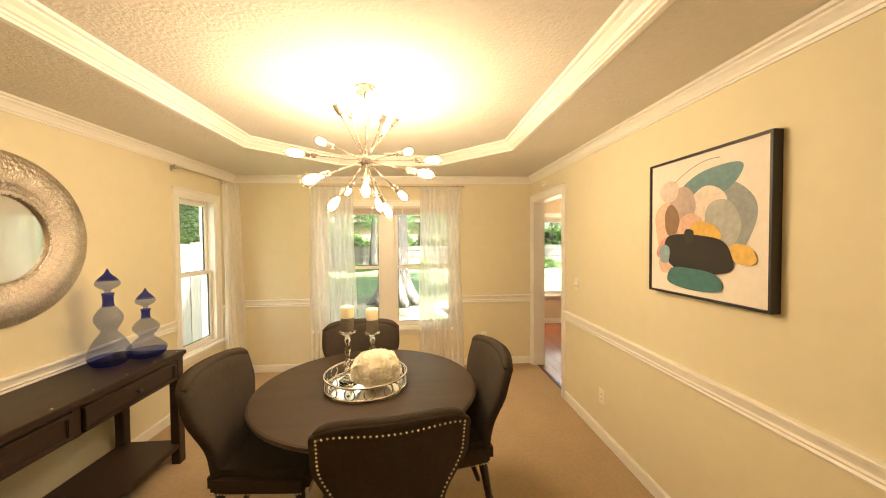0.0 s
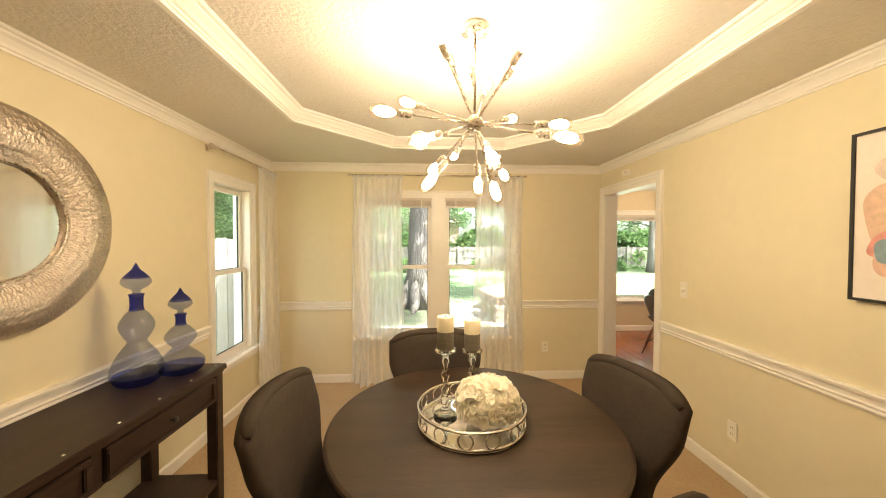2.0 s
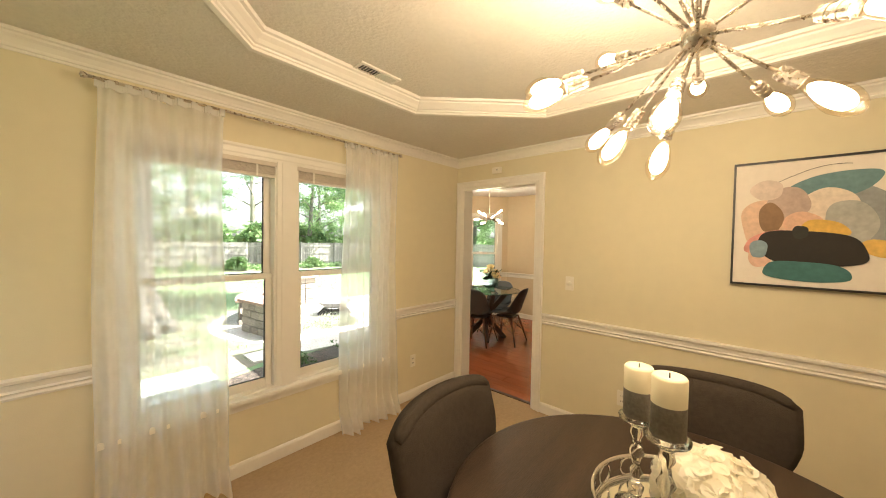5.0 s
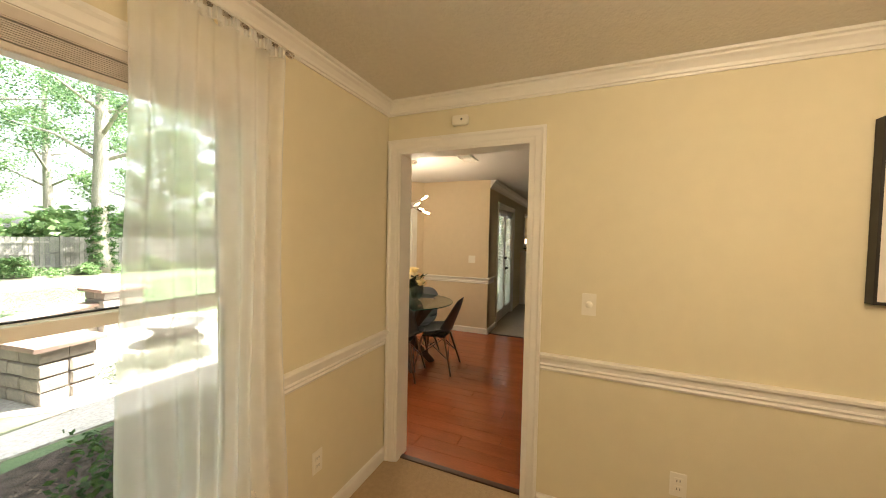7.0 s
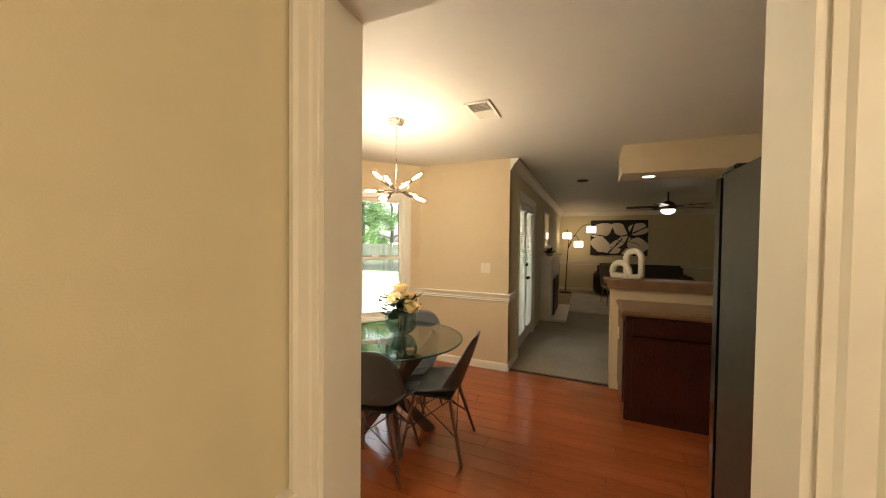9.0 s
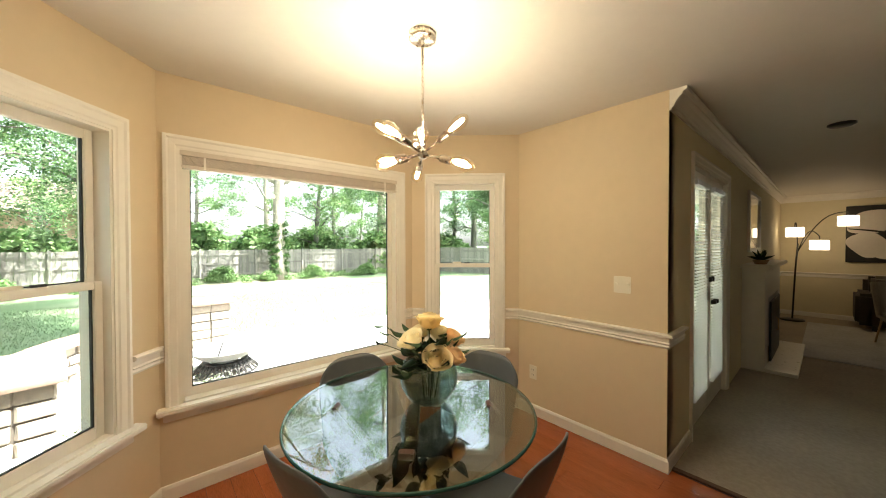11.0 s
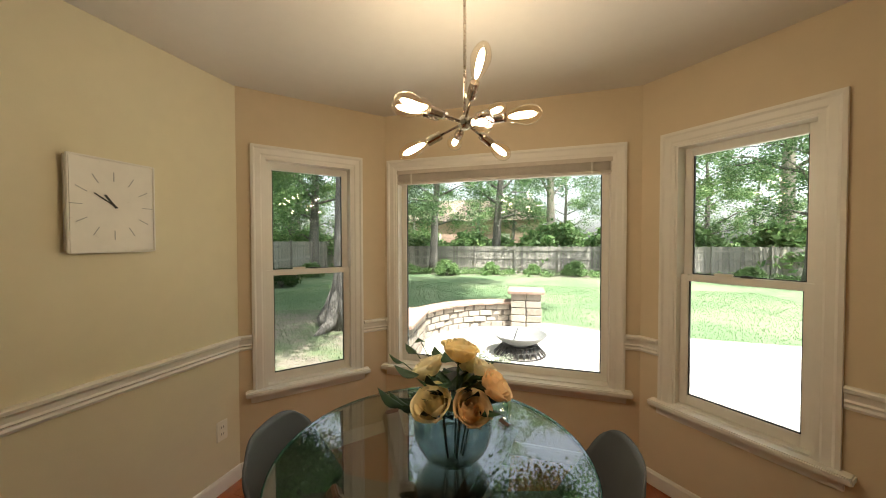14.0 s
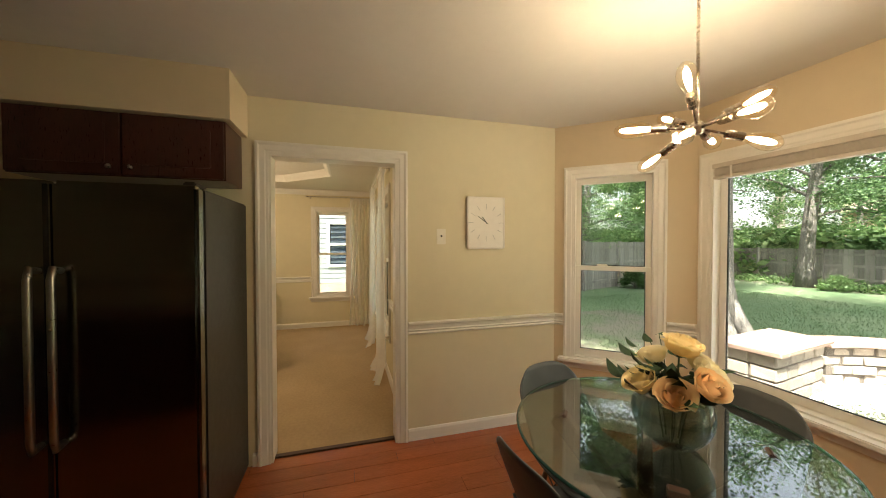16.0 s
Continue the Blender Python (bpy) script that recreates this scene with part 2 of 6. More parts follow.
LEAF = leaf_mat("oak_leaf", (0.045, 0.10, 0.04), (0.19, 0.31, 0.13))
LEAF2 = leaf_mat("bright_leaf", (0.08, 0.17, 0.05), (0.27, 0.39, 0.16))
LEAF3 = leaf_mat("shrub_leaf", (0.02, 0.06, 0.015), (0.07, 0.14, 0.03))
MORTAR = mat("stone_joint", (0.11, 0.095, 0.078), 0.95, var=0.25, bump=0.5, bscale=60)
SPECKLED = leaf_mat("speckled_leaf", (0.09, 0.13, 0.06), (0.50, 0.50, 0.42))
GRASS = two_tone("lawn", (0.095, 0.155, 0.07), (0.15, 0.195, 0.105), 0.5, bscale=45)
DIRT = two_tone("bare_ground", (0.15, 0.128, 0.10), (0.095, 0.12, 0.06), 1.6, bscale=25)
MULCH = two_tone("dark_mulch", (0.035, 0.026, 0.02), (0.10, 0.075, 0.06), 12, bscale=70, bump=1.0)
PATIO = two_tone("pale_concrete", (0.42, 0.39, 0.35), (0.50, 0.47, 0.43), 1.2, bscale=30, bump=0.1)
STONE = mat("tan_limestone", (0.25, 0.215, 0.175), 0.9, var=0.3, scale=7, bump=0.7, bscale=14, spread=0.25)
CAP = mat("red_sandstone_cap", (0.33, 0.225, 0.175), 0.9, var=0.25, scale=6, bump=0.5, bscale=14, spread=0.2)
FENCE = mat("weathered_cedar", (0.27, 0.25, 0.22), 0.9, var=0.35, scale=5, bump=0.6, bscale=25, stretch=(3, 3, 0.4), spread=0.25)
SIDING = mat("grey_siding", (0.20, 0.21, 0.21), 0.7, var=0.1, scale=3, spread=0.06)
BRICK_OUT = mat("tan_brick", (0.36, 0.25, 0.18), 0.9, var=0.25, scale=9, bump=0.3, bscale=30)
SOFA = mat("brown_sofa_cloth", (0.055, 0.043, 0.032), 0.9, var=0.2, scale=12, bump=0.3, bscale=200)
CHAIR_CLOTH = mat("beige_striped_cloth", (0.30, 0.26, 0.19), 0.9, var=0.3, scale=10, stretch=(8, 1, 1))
MARBLE = mat("white_marble", (0.72, 0.69, 0.64), 0.3, var=0.12, scale=5)
PAINTED_GREY = mat("painted_metal_box", (0.42, 0.46, 0.45), 0.5, var=0.15, scale=5)

# ---- mesh helpers ----


def box(bm, x0, x1, y0, y1, z0, z1, bevel=0.0, m=None):
    got = bmesh.ops.create_cube(bm, size=1)["verts"]
    s = Matrix.LocRotScale(((x0 + x1) / 2, (y0 + y1) / 2, (z0 + z1) / 2), None, (x1 - x0, y1 - y0, z1 - z0))
    bmesh.ops.transform(bm, matrix=s, verts=got)
    if bevel:
        edges = list({e for v in got for e in v.link_edges})
        got = [v for v in bmesh.ops.bevel(bm, geom=edges, offset=bevel, segments=2, affect="EDGES")["verts"]] or got
    if m is not None:
        bmesh.ops.transform(bm, matrix=m, verts=list({v for v in got if v.is_valid}))
    return bm


def boxes(*specs, bevel=0.0, m=None):
    bm = bmesh.new()
    for s in specs:
        box(bm, *s, bevel=bevel, m=m)
    return bm


def basis(d):
    d = Vector(d).normalized()
    a = d.cross(Vector((0, 0, 1)) if abs(d.z) < 0.95 else Vector((1, 0, 0))).normalized()
    return a, d.cross(a).normalized()


def tube(bm, pts, radii, seg=10, caps=True):
    """A round bar along points; one radius, or one for each point."""
    pts = [Vector(p) for p in pts]
    if not hasattr(radii, "__len__"):
        radii = [radii] * len(pts)
    rings, a = [], None
    for i, p in enumerate(pts):
        d = (pts[min(i + 1, len(pts) - 1)] - pts[max(i - 1, 0)]).normalized()
        if a is None:
            a, b = basis(d)
        else:
            a = (a - d * a.dot(d)).normalized()
            b = d.cross(a).normalized()
        rings.append([bm.verts.new(p + (a * math.cos(6.2832 * k / seg) + b * math.sin(6.2832 * k / seg)) * radii[i]) for k in range(seg)])
    for r0, r1 in zip(rings, rings[1:]):
        for k in range(seg):
            bm.faces.new((r0[k], r0[(k + 1) % seg], r1[(k + 1) % seg], r1[k])).smooth = True
    if caps:
        bm.faces.new(rings[0][::-1])
        bm.faces.new(rings[-1])
    return bm


def ring_tube(bm, radius, z, r, seg=48, n=8, m=None):
    """A closed round bar on a circle."""
    rings = []
    for i in range(seg):
        a = 6.2832 * i / seg
        c, s = math.cos(a), math.sin(a)
        rings.append([bm.verts.new(((radius + r * math.cos(6.2832 * k / n)) * c, (radius + r * math.cos(6.2832 * k / n)) * s, z + r * math.sin(6.2832 * k / n))) for k in range(n)])
    if m is not None:
        for rg in rings:
            for v in rg:
                v.co = m @ v.co
    for i in range(seg):
        r0, r1 = rings[i], rings[(i + 1) % seg]
        for k in range(n):
            bm.faces.new((r0[k], r1[k], r1[(k + 1) % n], r0[(k + 1) % n])).smooth = True
    return bm


def lathe(bm, profile, seg=32, m=None, smooth=True):
    """A turned body from (radius, height) pairs."""
    m = m or Matrix()
    rings = []
    for r, z in profile:
        if r < 1e-5:
            rings.append([bm.verts.new(m @ Vector((0, 0, z)))])
        else:
            rings.append([bm.verts.new(m @ Vector((r * math.cos(6.2832 * k / seg), r * math.sin(6.2832 * k / seg), z))) for k in range(seg)])
    for r0, r1 in zip(rings, rings[1:]):
        for k in range(seg):
            q = [r0[k % len(r0)], r0[(k + 1) % len(r0)], r1[(k + 1) % len(r1)], r1[k % len(r1)]]
            q = list(dict.fromkeys(q))
            if len(q) > 2:
                bm.faces.new(q).smooth = smooth
    return bm


def smooth_profile(pts, steps=5):
    """Points of a soft curve through (radius, height) pairs."""
    out = []
    for i in range(len(pts) - 1):
        p0, p1, p2, p3 = pts[max(i - 1, 0)], pts[i], pts[i + 1], pts[min(i + 2, len(pts) - 1)]
        for k in range(steps):
            t = k / steps
            out.append(tuple(0.5 * (2 * p1[j] + (p2[j] - p0[j]) * t + (2 * p0[j] - 5 * p1[j] + 4 * p2[j] - p3[j]) * t * t
                                    + (3 * p1[j] - p0[j] - 3 * p2[j] + p3[j]) * t ** 3) for j in (0, 1)))
    out.append(pts[-1])
    return [(max(r, 0.0), z) for r, z in out]


def sweep(bm, path, profile, closed=False, m=None):
    """A moulding: profile pairs (out from the path's left side, up) carried along a flat path with mitred corners."""
    m = m or Matrix()
    pts = [Vector((p[0], p[1])) for p in path]
    n, rings = len(pts), []
    for i, p in enumerate(pts):
        d0 = (p - pts[i - 1]).normalized() if closed or i else None
        d1 = (pts[(i + 1) % n] - p).normalized() if closed or i < n - 1 else None
        d0, d1 = d0 or d1, d1 or d0
        n0, n1 = Vector((-d0.y, d0.x)), Vector((-d1.y, d1.x))
        mit = (n0 + n1) / max(1 + n0.dot(n1), 0.2)
        rings.append([bm.verts.new(m @ Vector((p.x + mit.x * a, p.y + mit.y * a, b))) for a, b in profile])
    for i in range(n if closed else n - 1):
        r0, r1 = rings[i], rings[(i + 1) % n]
        for k in range(len(profile)):
            bm.faces.new((r0[k], r1[k], r1[(k + 1) % len(profile)], r0[(k + 1) % len(profile)]))
    if not closed:
        bm.faces.new(rings[0])
        bm.faces.new(rings[-1][::-1])
    return bm


def mesh_of(name, bm, material):
    bmesh.ops.recalc_face_normals(bm, faces=bm.faces[:])
    me = bpy.data.meshes.new(name)
    bm.to_mesh(me)
    bm.free()
    for mt in material if isinstance(material, (list, tuple)) else (material,):
        me.materials.append(mt)
    return me


def part(name, bm, material, parent=None, label="", m=None, shadow=True):
    """Links a bmesh as one mesh object under a thing or a part."""
    ob = new(name, mesh_of(name, bm, material) if isinstance(bm, bmesh.types.BMesh) else bm)
    ob.parent = parent
    if m is not None:
        ob.matrix_basis = m
    if label:
        ob["label"] = label
    ob.visible_shadow = shadow
    return ob


def thing(name, m, label, category, group="", kind=""):
    ob = new(name)
    ob.matrix_basis = m
    ob.empty_display_size = 0.1
    return tagged(ob, label, category, group, kind)


def struct(name, bm, material, label, category=""):
    return tagged(part(name, bm, material), label, category or name.split("_")[0], "", "structure")


def raw_mesh(name, verts, faces, material, smooth=False):
    me = bpy.data.meshes.new(name)
    me.from_pydata(verts, [], faces)
    me.materials.append(material)
    if smooth:
        me.polygons.foreach_set("use_smooth", [True] * len(me.polygons))
    me.update()
    return me


def wall(bm, p0, p1, z0, z1, thick, holes=()):
    """A wall whose inner face runs from p0 to p1, thickness to its right; holes are (s0, s1, z0, z1) along it."""
    p0, p1 = Vector(p0), Vector(p1)
    d = p1 - p0
    ln = d.length
    m = Matrix.Translation((p0.x, p0.y, 0)) @ Matrix.Rotation(math.atan2(d.y, d.x), 4, "Z")
    ss = sorted({0.0, ln, *(h[0] for h in holes), *(h[1] for h in holes)})
    for s0, s1 in zip(ss, ss[1:]):
        cuts = sorted((h[2], h[3]) for h in holes if h[0] <= s0 + 1e-6 and h[1] >= s1 - 1e-6)
        z = z0
        for a, b in cuts + [(z1, z1)]:
            if a > z + 1e-6:
                box(bm, s0, s1, -thick, 0, z, a, m=m)
            z = b
    return m


# ---- plan ----
H = 2.40            # ceilings
HD = 2.355          # rim of the dining room's tray ceiling
XW, YB, YS = -3.60, 0.0, -4.75          # dining room: west wall, back wall, south wall
KX = 0.13           # kitchen face of the wall between the rooms
DOOR = (-0.922, -0.085, 2.04)
A, B, C, D = (KX, 1.22), (0.76, 1.95), (2.49, 1.95), (3.17, 1.30)      # the bay's corners
E_ = (3.17, 0.17)   # outer corner of nook and family room
XE = 10.6           # far wall of the family room
GROUND = -0.35
CROWN = [(0.0, 2.275), (0.012, 2.275), (0.014, 2.292), (0.024, 2.296), (0.030, 2.315), (0.050, 2.345), (0.068, 2.360), (0.070, 2.374), (0.088, 2.380), (0.092, 2.399), (0.0, 2.399)]
CROWN_DINING = [(a * 0.68, HD - 0.001 - (2.399 - b) * 0.66) for a, b in CROWN]
RAIL = [(0.0, 0.785), (0.010, 0.785), (0.016, 0.797), (0.010, 0.806), (0.012, 0.812), (0.020, 0.818), (0.012, 0.826), (0.014, 0.852), (0.034, 0.860), (0.036, 0.874), (0.030, 0.879), (0.0, 0.879)]
BASE = [(0.0, 0.001), (0.014, 0.001), (0.014, 0.072), (0.008, 0.086), (0.0, 0.089)]
CASING = [(0.0, 0.0), (0.075, 0.0), (0.075, 0.020), (0.060, 0.022), (0.050, 0.016), (0.022, 0.014), (0.014, 0.010), (0.0, 0.009)]

# ---- walls, floors, ceilings ----
bm = bmesh.new()
wall(bm, (0, YS), (0, 1.22), 0, H, 0.13, [(DOOR[0] - YS, DOOR[1] - YS, 0, DOOR[2])])
struct("wall_between", bm, [WALL], "cream painted wall with a cased opening between dining room and kitchen", "wall")
BW = [(-2.60, -1.87), (-1.735, -1.005)]
BZ = (0.50, 2.00)
bm = bmesh.new()
wall(bm, (0, 0), (XW - 0.15, 0), -0.4, H + 0.3, 0.15, [(-BW[1][1], -BW[1][0], *BZ), (-BW[0][1], -BW[0][0], *BZ)])
struct("wall_north", bm, WALL, "cream painted back wall of the dining room with a double window", "wall")
LWIN = (-0.945, -0.395)
LZ = (0.52, 2.00)
bm = bmesh.new()
wall(bm, (XW, 0.0), (XW, YS - 0.15), -0.4, H + 0.3, 0.15, [(-LWIN[1], -LWIN[0], *LZ)])
struct("wall_west", bm, WALL, "cream painted side wall of the dining room with one window", "wall")
bm = bmesh.new()
wall(bm, (XW, YS), (0, YS), -0.4, H + 0.3, 0.15)
struct("wall_south", bm, WALL, "plain cream painted wall closing the dining room", "wall")

DL = math.hypot(B[0] - A[0], B[1] - A[1])
DR = math.hypot(D[0] - C[0], D[1] - C[1])
NZ = (0.53, 1.99)
NL, NC, NR = (DL - 0.71, DL - 0.15), (0.10, 1.57), (0.19, 0.745)
bm = bmesh.new()
wall(bm, B, A, -0.4, H + 0.3, 0.15, [(*NL, *NZ)])
struct("bay_wall_west", bm, NOOK, "tan painted angled bay wall with a sash window", "wall")
bm = bmesh.new()
wall(bm, C, B, -0.4, H + 0.3, 0.15, [(C[0] - B[0] - NC[1], C[0] - B[0] - NC[0], *NZ)])
struct("bay_wall_middle", bm, NOOK, "tan painted bay wall with a picture window", "wall")
bm = bmesh.new()
wall(bm, D, C, -0.4, H + 0.3, 0.15, [(DR - NR[1], DR - NR[0], *NZ)])
struct("bay_wall_east", bm, NOOK, "tan painted angled bay wall with a sash window", "wall")
bm = bmesh.new()
wall(bm, E_, D, -0.4, H + 0.3, 0.12)
struct("nook_wall_east", bm, NOOK, "tan painted side wall of the breakfast nook with a chair rail", "wall")
FD = (3.76, 5.00)
bm = bmesh.new()
wall(bm, (XE + 0.15, 0.17), (3.29, 0.17), -0.4, H + 0.3, 0.15, [(XE + 0.15 - FD[1], XE + 0.15 - FD[0], 0, 2.04)])
box(bm, 3.171, 3.29, 0.17, 0.32, -0.4, H + 0.3)
struct("family_wall_north", bm, WALL, "tan family room wall with a pair of glazed doors", "wall")
bm = bmesh.new()
wall(bm, (XE, -5.0), (XE, 0.17), -0.4, H + 0.3, 0.15)
struct("family_wall_east", bm, WALL, "tan far wall of the family room", "wall")
bm = bmesh.new()
wall(bm, (KX, -5.0), (XE, -5.0), -0.4, H + 0.3, 0.15)
struct("kitchen_wall_south", bm, WALL, "plain wall closing kitchen and family room", "wall")

struct("dining_floor", boxes((XW - 0.1, 0.066, YS - 0.1, 0.1, -0.12, 0.0)), CARPET, "beige cut-pile carpet of the dining room", "floor")
struct("kitchen_subfloor", boxes((0.067, 3.24, -5.1, 2.05, -0.16, -0.012)), DARKWOOD, "dark underlay beneath the kitchen planks", "floor")
struct("family_floor", boxes((3.241, XE + 0.1, -5.1, 0.3, -0.12, 0.004)), CARPET_GREY, "grey carpet of the family room", "floor")
struct("threshold_trim", boxes((0.045, 0.085, DOOR[0], DOOR[1], -0.002, 0.009), bevel=0.003), BASEWOOD, "brown wooden strip where carpet meets planks", "trim")
struct("threshold_trim_family", boxes((3.22, 3.26, -0.86, 0.17, -0.002, 0.010), bevel=0.003), BASEWOOD, "brown wooden strip where planks meet grey carpet", "trim")

# tray ceiling: a flat rim with an eight-sided opening, and the raised field above
OCT = [(-2.847, -1.28), (-2.847, -3.166), (-2.231, -3.801), (-1.221, -3.801), (-0.605, -3.166), (-0.605, -1.28), (-1.221, -0.645), (-2.231, -0.645)]
HT = 2.44
bm = bmesh.new()
outer = [(XW - 0.1, OCT[0][1]), (XW - 0.1, OCT[1][1]), (OCT[2][0], YS - 0.1), (OCT[3][0], YS - 0.1), (0.10, OCT[4][1]), (0.10, OCT[5][1]), (OCT[6][0], 0.1), (OCT[7][0], 0.1)]
corner = {1: (XW - 0.1, YS - 0.1), 3: (0.10, YS - 0.1), 5: (0.10, 0.1), 7: (XW - 0.1, 0.1)}
for i in range(8):
    j = (i + 1) % 8
    poly = [OCT[i], OCT[j], outer[j], *([corner[i]] if i in corner else []), outer[i]]
    vs = [bm.verts.new((*p, HD)) for p in poly]
    bm.faces.new(vs)
    bm.faces.new([bm.verts.new((*OCT[i], HD)), bm.verts.new((*OCT[j], HD)), bm.verts.new((*OCT[j], HT + 0.05)), bm.verts.new((*OCT[i], HT + 0.05))])
bmesh.ops.remove_doubles(bm, verts=bm.verts[:], dist=0.0005)
bm.faces.new([bm.verts.new((*p, HT)) for p in OCT])
box(bm, XW - 0.14, 0.12, YS - 0.14, 0.14, HT + 0.06, HT + 0.16)
struct("dining_ceiling", bm, CEIL, "textured tray ceiling with a raised eight-sided field", "ceiling")
bm = bmesh.new()
# moulding that climbs from the rim to the raised field
sweep(bm, OCT, [(0.002, 2.351), (-0.020, 2.349), (-0.022, 2.358), (0.002, 2.363), (0.010, 2.367), (0.012, 2.375), (0.022, 2.379), (0.034, 2.395), (0.052, 2.411), (0.054, 2.419), (0.068, 2.423), (0.072, 2.438), (0.002, 2.438)][::-1], closed=True)
struct("tray_crown_trim", bm, TRIM, "white crown moulding round the raised ceiling field", "trim")
struct("kitchen_ceiling", boxes((0.121, XE + 0.15, -5.15, 2.12, H + 0.002, H + 0.12)), CEILK, "smooth white ceiling of kitchen and family room", "ceiling")

# crown, chair rail, baseboard, casings
bm = bmesh.new()
sweep(bm, [(0, YS), (0, 0), (XW, 0), (XW, YS)], CROWN_DINING)
struct("crown_trim", bm, TRIM, "white crown moulding of the dining room", "trim")
bm = bmesh.new()
sweep(bm, [(XE, -5.0), (XE, 0.17), (3.172, 0.17)], CROWN)
struct("crown_trim_family", bm, TRIM, "white crown moulding of the family room", "trim")
for nm, pth in (("rail_trim_east", [(0, YS), (0, DOOR[0] - 0.078)]), ("rail_trim_corner", [(-0.001, 0), (BW[1][1] + 0.085, 0)]),
                ("rail_trim_north", [(BW[0][0] - 0.085, 0), (XW, 0), (XW, LWIN[1] + 0.078)]), ("rail_trim_west", [(XW, LWIN[0] - 0.078), (XW, YS)])):
    bm = bmesh.new()
    sweep(bm, pth, RAIL)
    struct(nm, bm, TRIM, "white moulded chair rail on the dining room wall", "trim")


def along(p, q, s):
    v = (Vector(q) - Vector(p)).normalized() * s
    return (p[0] + v.x, p[1] + v.y)


for nm, pth in (("rail_trim_nook_west", [along(A, B, 0.072), A, (KX, DOOR[1] + 0.080)]),
                ("rail_trim_bay_one", [along(B, C, 0.022), B, along(B, A, DL - 0.790 - 0.0)]),
                ("rail_trim_bay_two", [along(C, D, 0.11), C, along(C, B, 0.085)]),
                ("rail_trim_nook_east", [(3.50, 0.17), E_, D, along(D, C, DR - 0.825)])):
    bm = bmesh.new()
    sweep(bm, pth, RAIL)
    struct(nm, bm, TRIM, "white moulded chair rail in the breakfast nook", "trim")
bm = bmesh.new()
sweep(bm, [(XE, -5.0), (XE, 0.17), (7.5, 0.17)], RAIL)
struct("rail_trim_family", bm, TRIM, "white chair rail in the family room", "trim")
for nm, pth in (("baseboard", [(0, YS), (0, DOOR[0] - 0.078)]), ("baseboard_north", [(-0.001, 0), (XW, 0), (XW, YS)]),
                ("baseboard_nook", [(FD[0] - 0.08, 0.17), E_, D, C, B, A, (KX, DOOR[1] + 0.080)]), ("baseboard_kitchen", [(KX, DOOR[0] - 0.078), (KX, -1.03)]),
                ("baseboard_family", [(XE, -5.0), (XE, 0.17), (7.7, 0.17)])):
    bm = bmesh.new()
    sweep(bm, pth, BASE)
    struct(nm, bm, TRIM, "white painted baseboard", "baseboard")
bm = bmesh.new()
sweep(bm, [along(A, (KX, 0), 1.0), A, B, C, D, E_], [(0.014, -0.012), (0.028, -0.012), (0.026, 0.006), (0.020, 0.014), (0.014, 0.016)][::-1])
struct("quarter_round_trim", bm, BASEWOOD, "brown quarter-round strip along the nook baseboard", "trim")


def wall_frame(p, q):
    """x along the wall from p to q, y up, z into the room on the left."""
    d = (Vector(q) - Vector(p)).normalized()
    return Matrix(((d.x, 0, -d.y, p[0]), (d.y, 0, d.x, p[1]), (0, 1, 0, 0), (0, 0, 0, 1)))


def casing(bm, m, s0, s1, z0, z1, width=0.075, foot=True):
    """Moulded casing round three sides of an opening (foot), or all four."""
    prof = [(a * width / 0.075, b) for a, b in CASING]
    if foot:
        sweep(bm, [(s1, z0), (s1, z1), (s0, z1), (s0, z0)][::-1], prof, m=m)
    else:
        sweep(bm, [(s0, z0), (s0, z1), (s1, z1), (s1, z0)], prof, closed=True, m=m)
    return bm


# doorway: casings on both faces and the jamb lining
bm = bmesh.new()
casing(bm, wall_frame((0, 0), (0, 1)), DOOR[0], DOOR[1], 0.0, DOOR[2])
casing(bm, wall_frame((KX, 0), (KX, -1)), -DOOR[1], -DOOR[0], 0.0, DOOR[2])
box(bm, -0.004, KX + 0.004, DOOR[0], DOOR[0] + 0.014, 0.001, DOOR[2] - 0.014)
box(bm, -0.004, KX + 0.004, DOOR[1] - 0.014, DOOR[1], 0.001, DOOR[2] - 0.014)
box(bm, -0.004, KX + 0.004, DOOR[0], DOOR[1], DOOR[2] - 0.014, DOOR[2])
struct("doorway_trim", bm, TRIM, "white painted casing and lining of the open doorway", "trim")


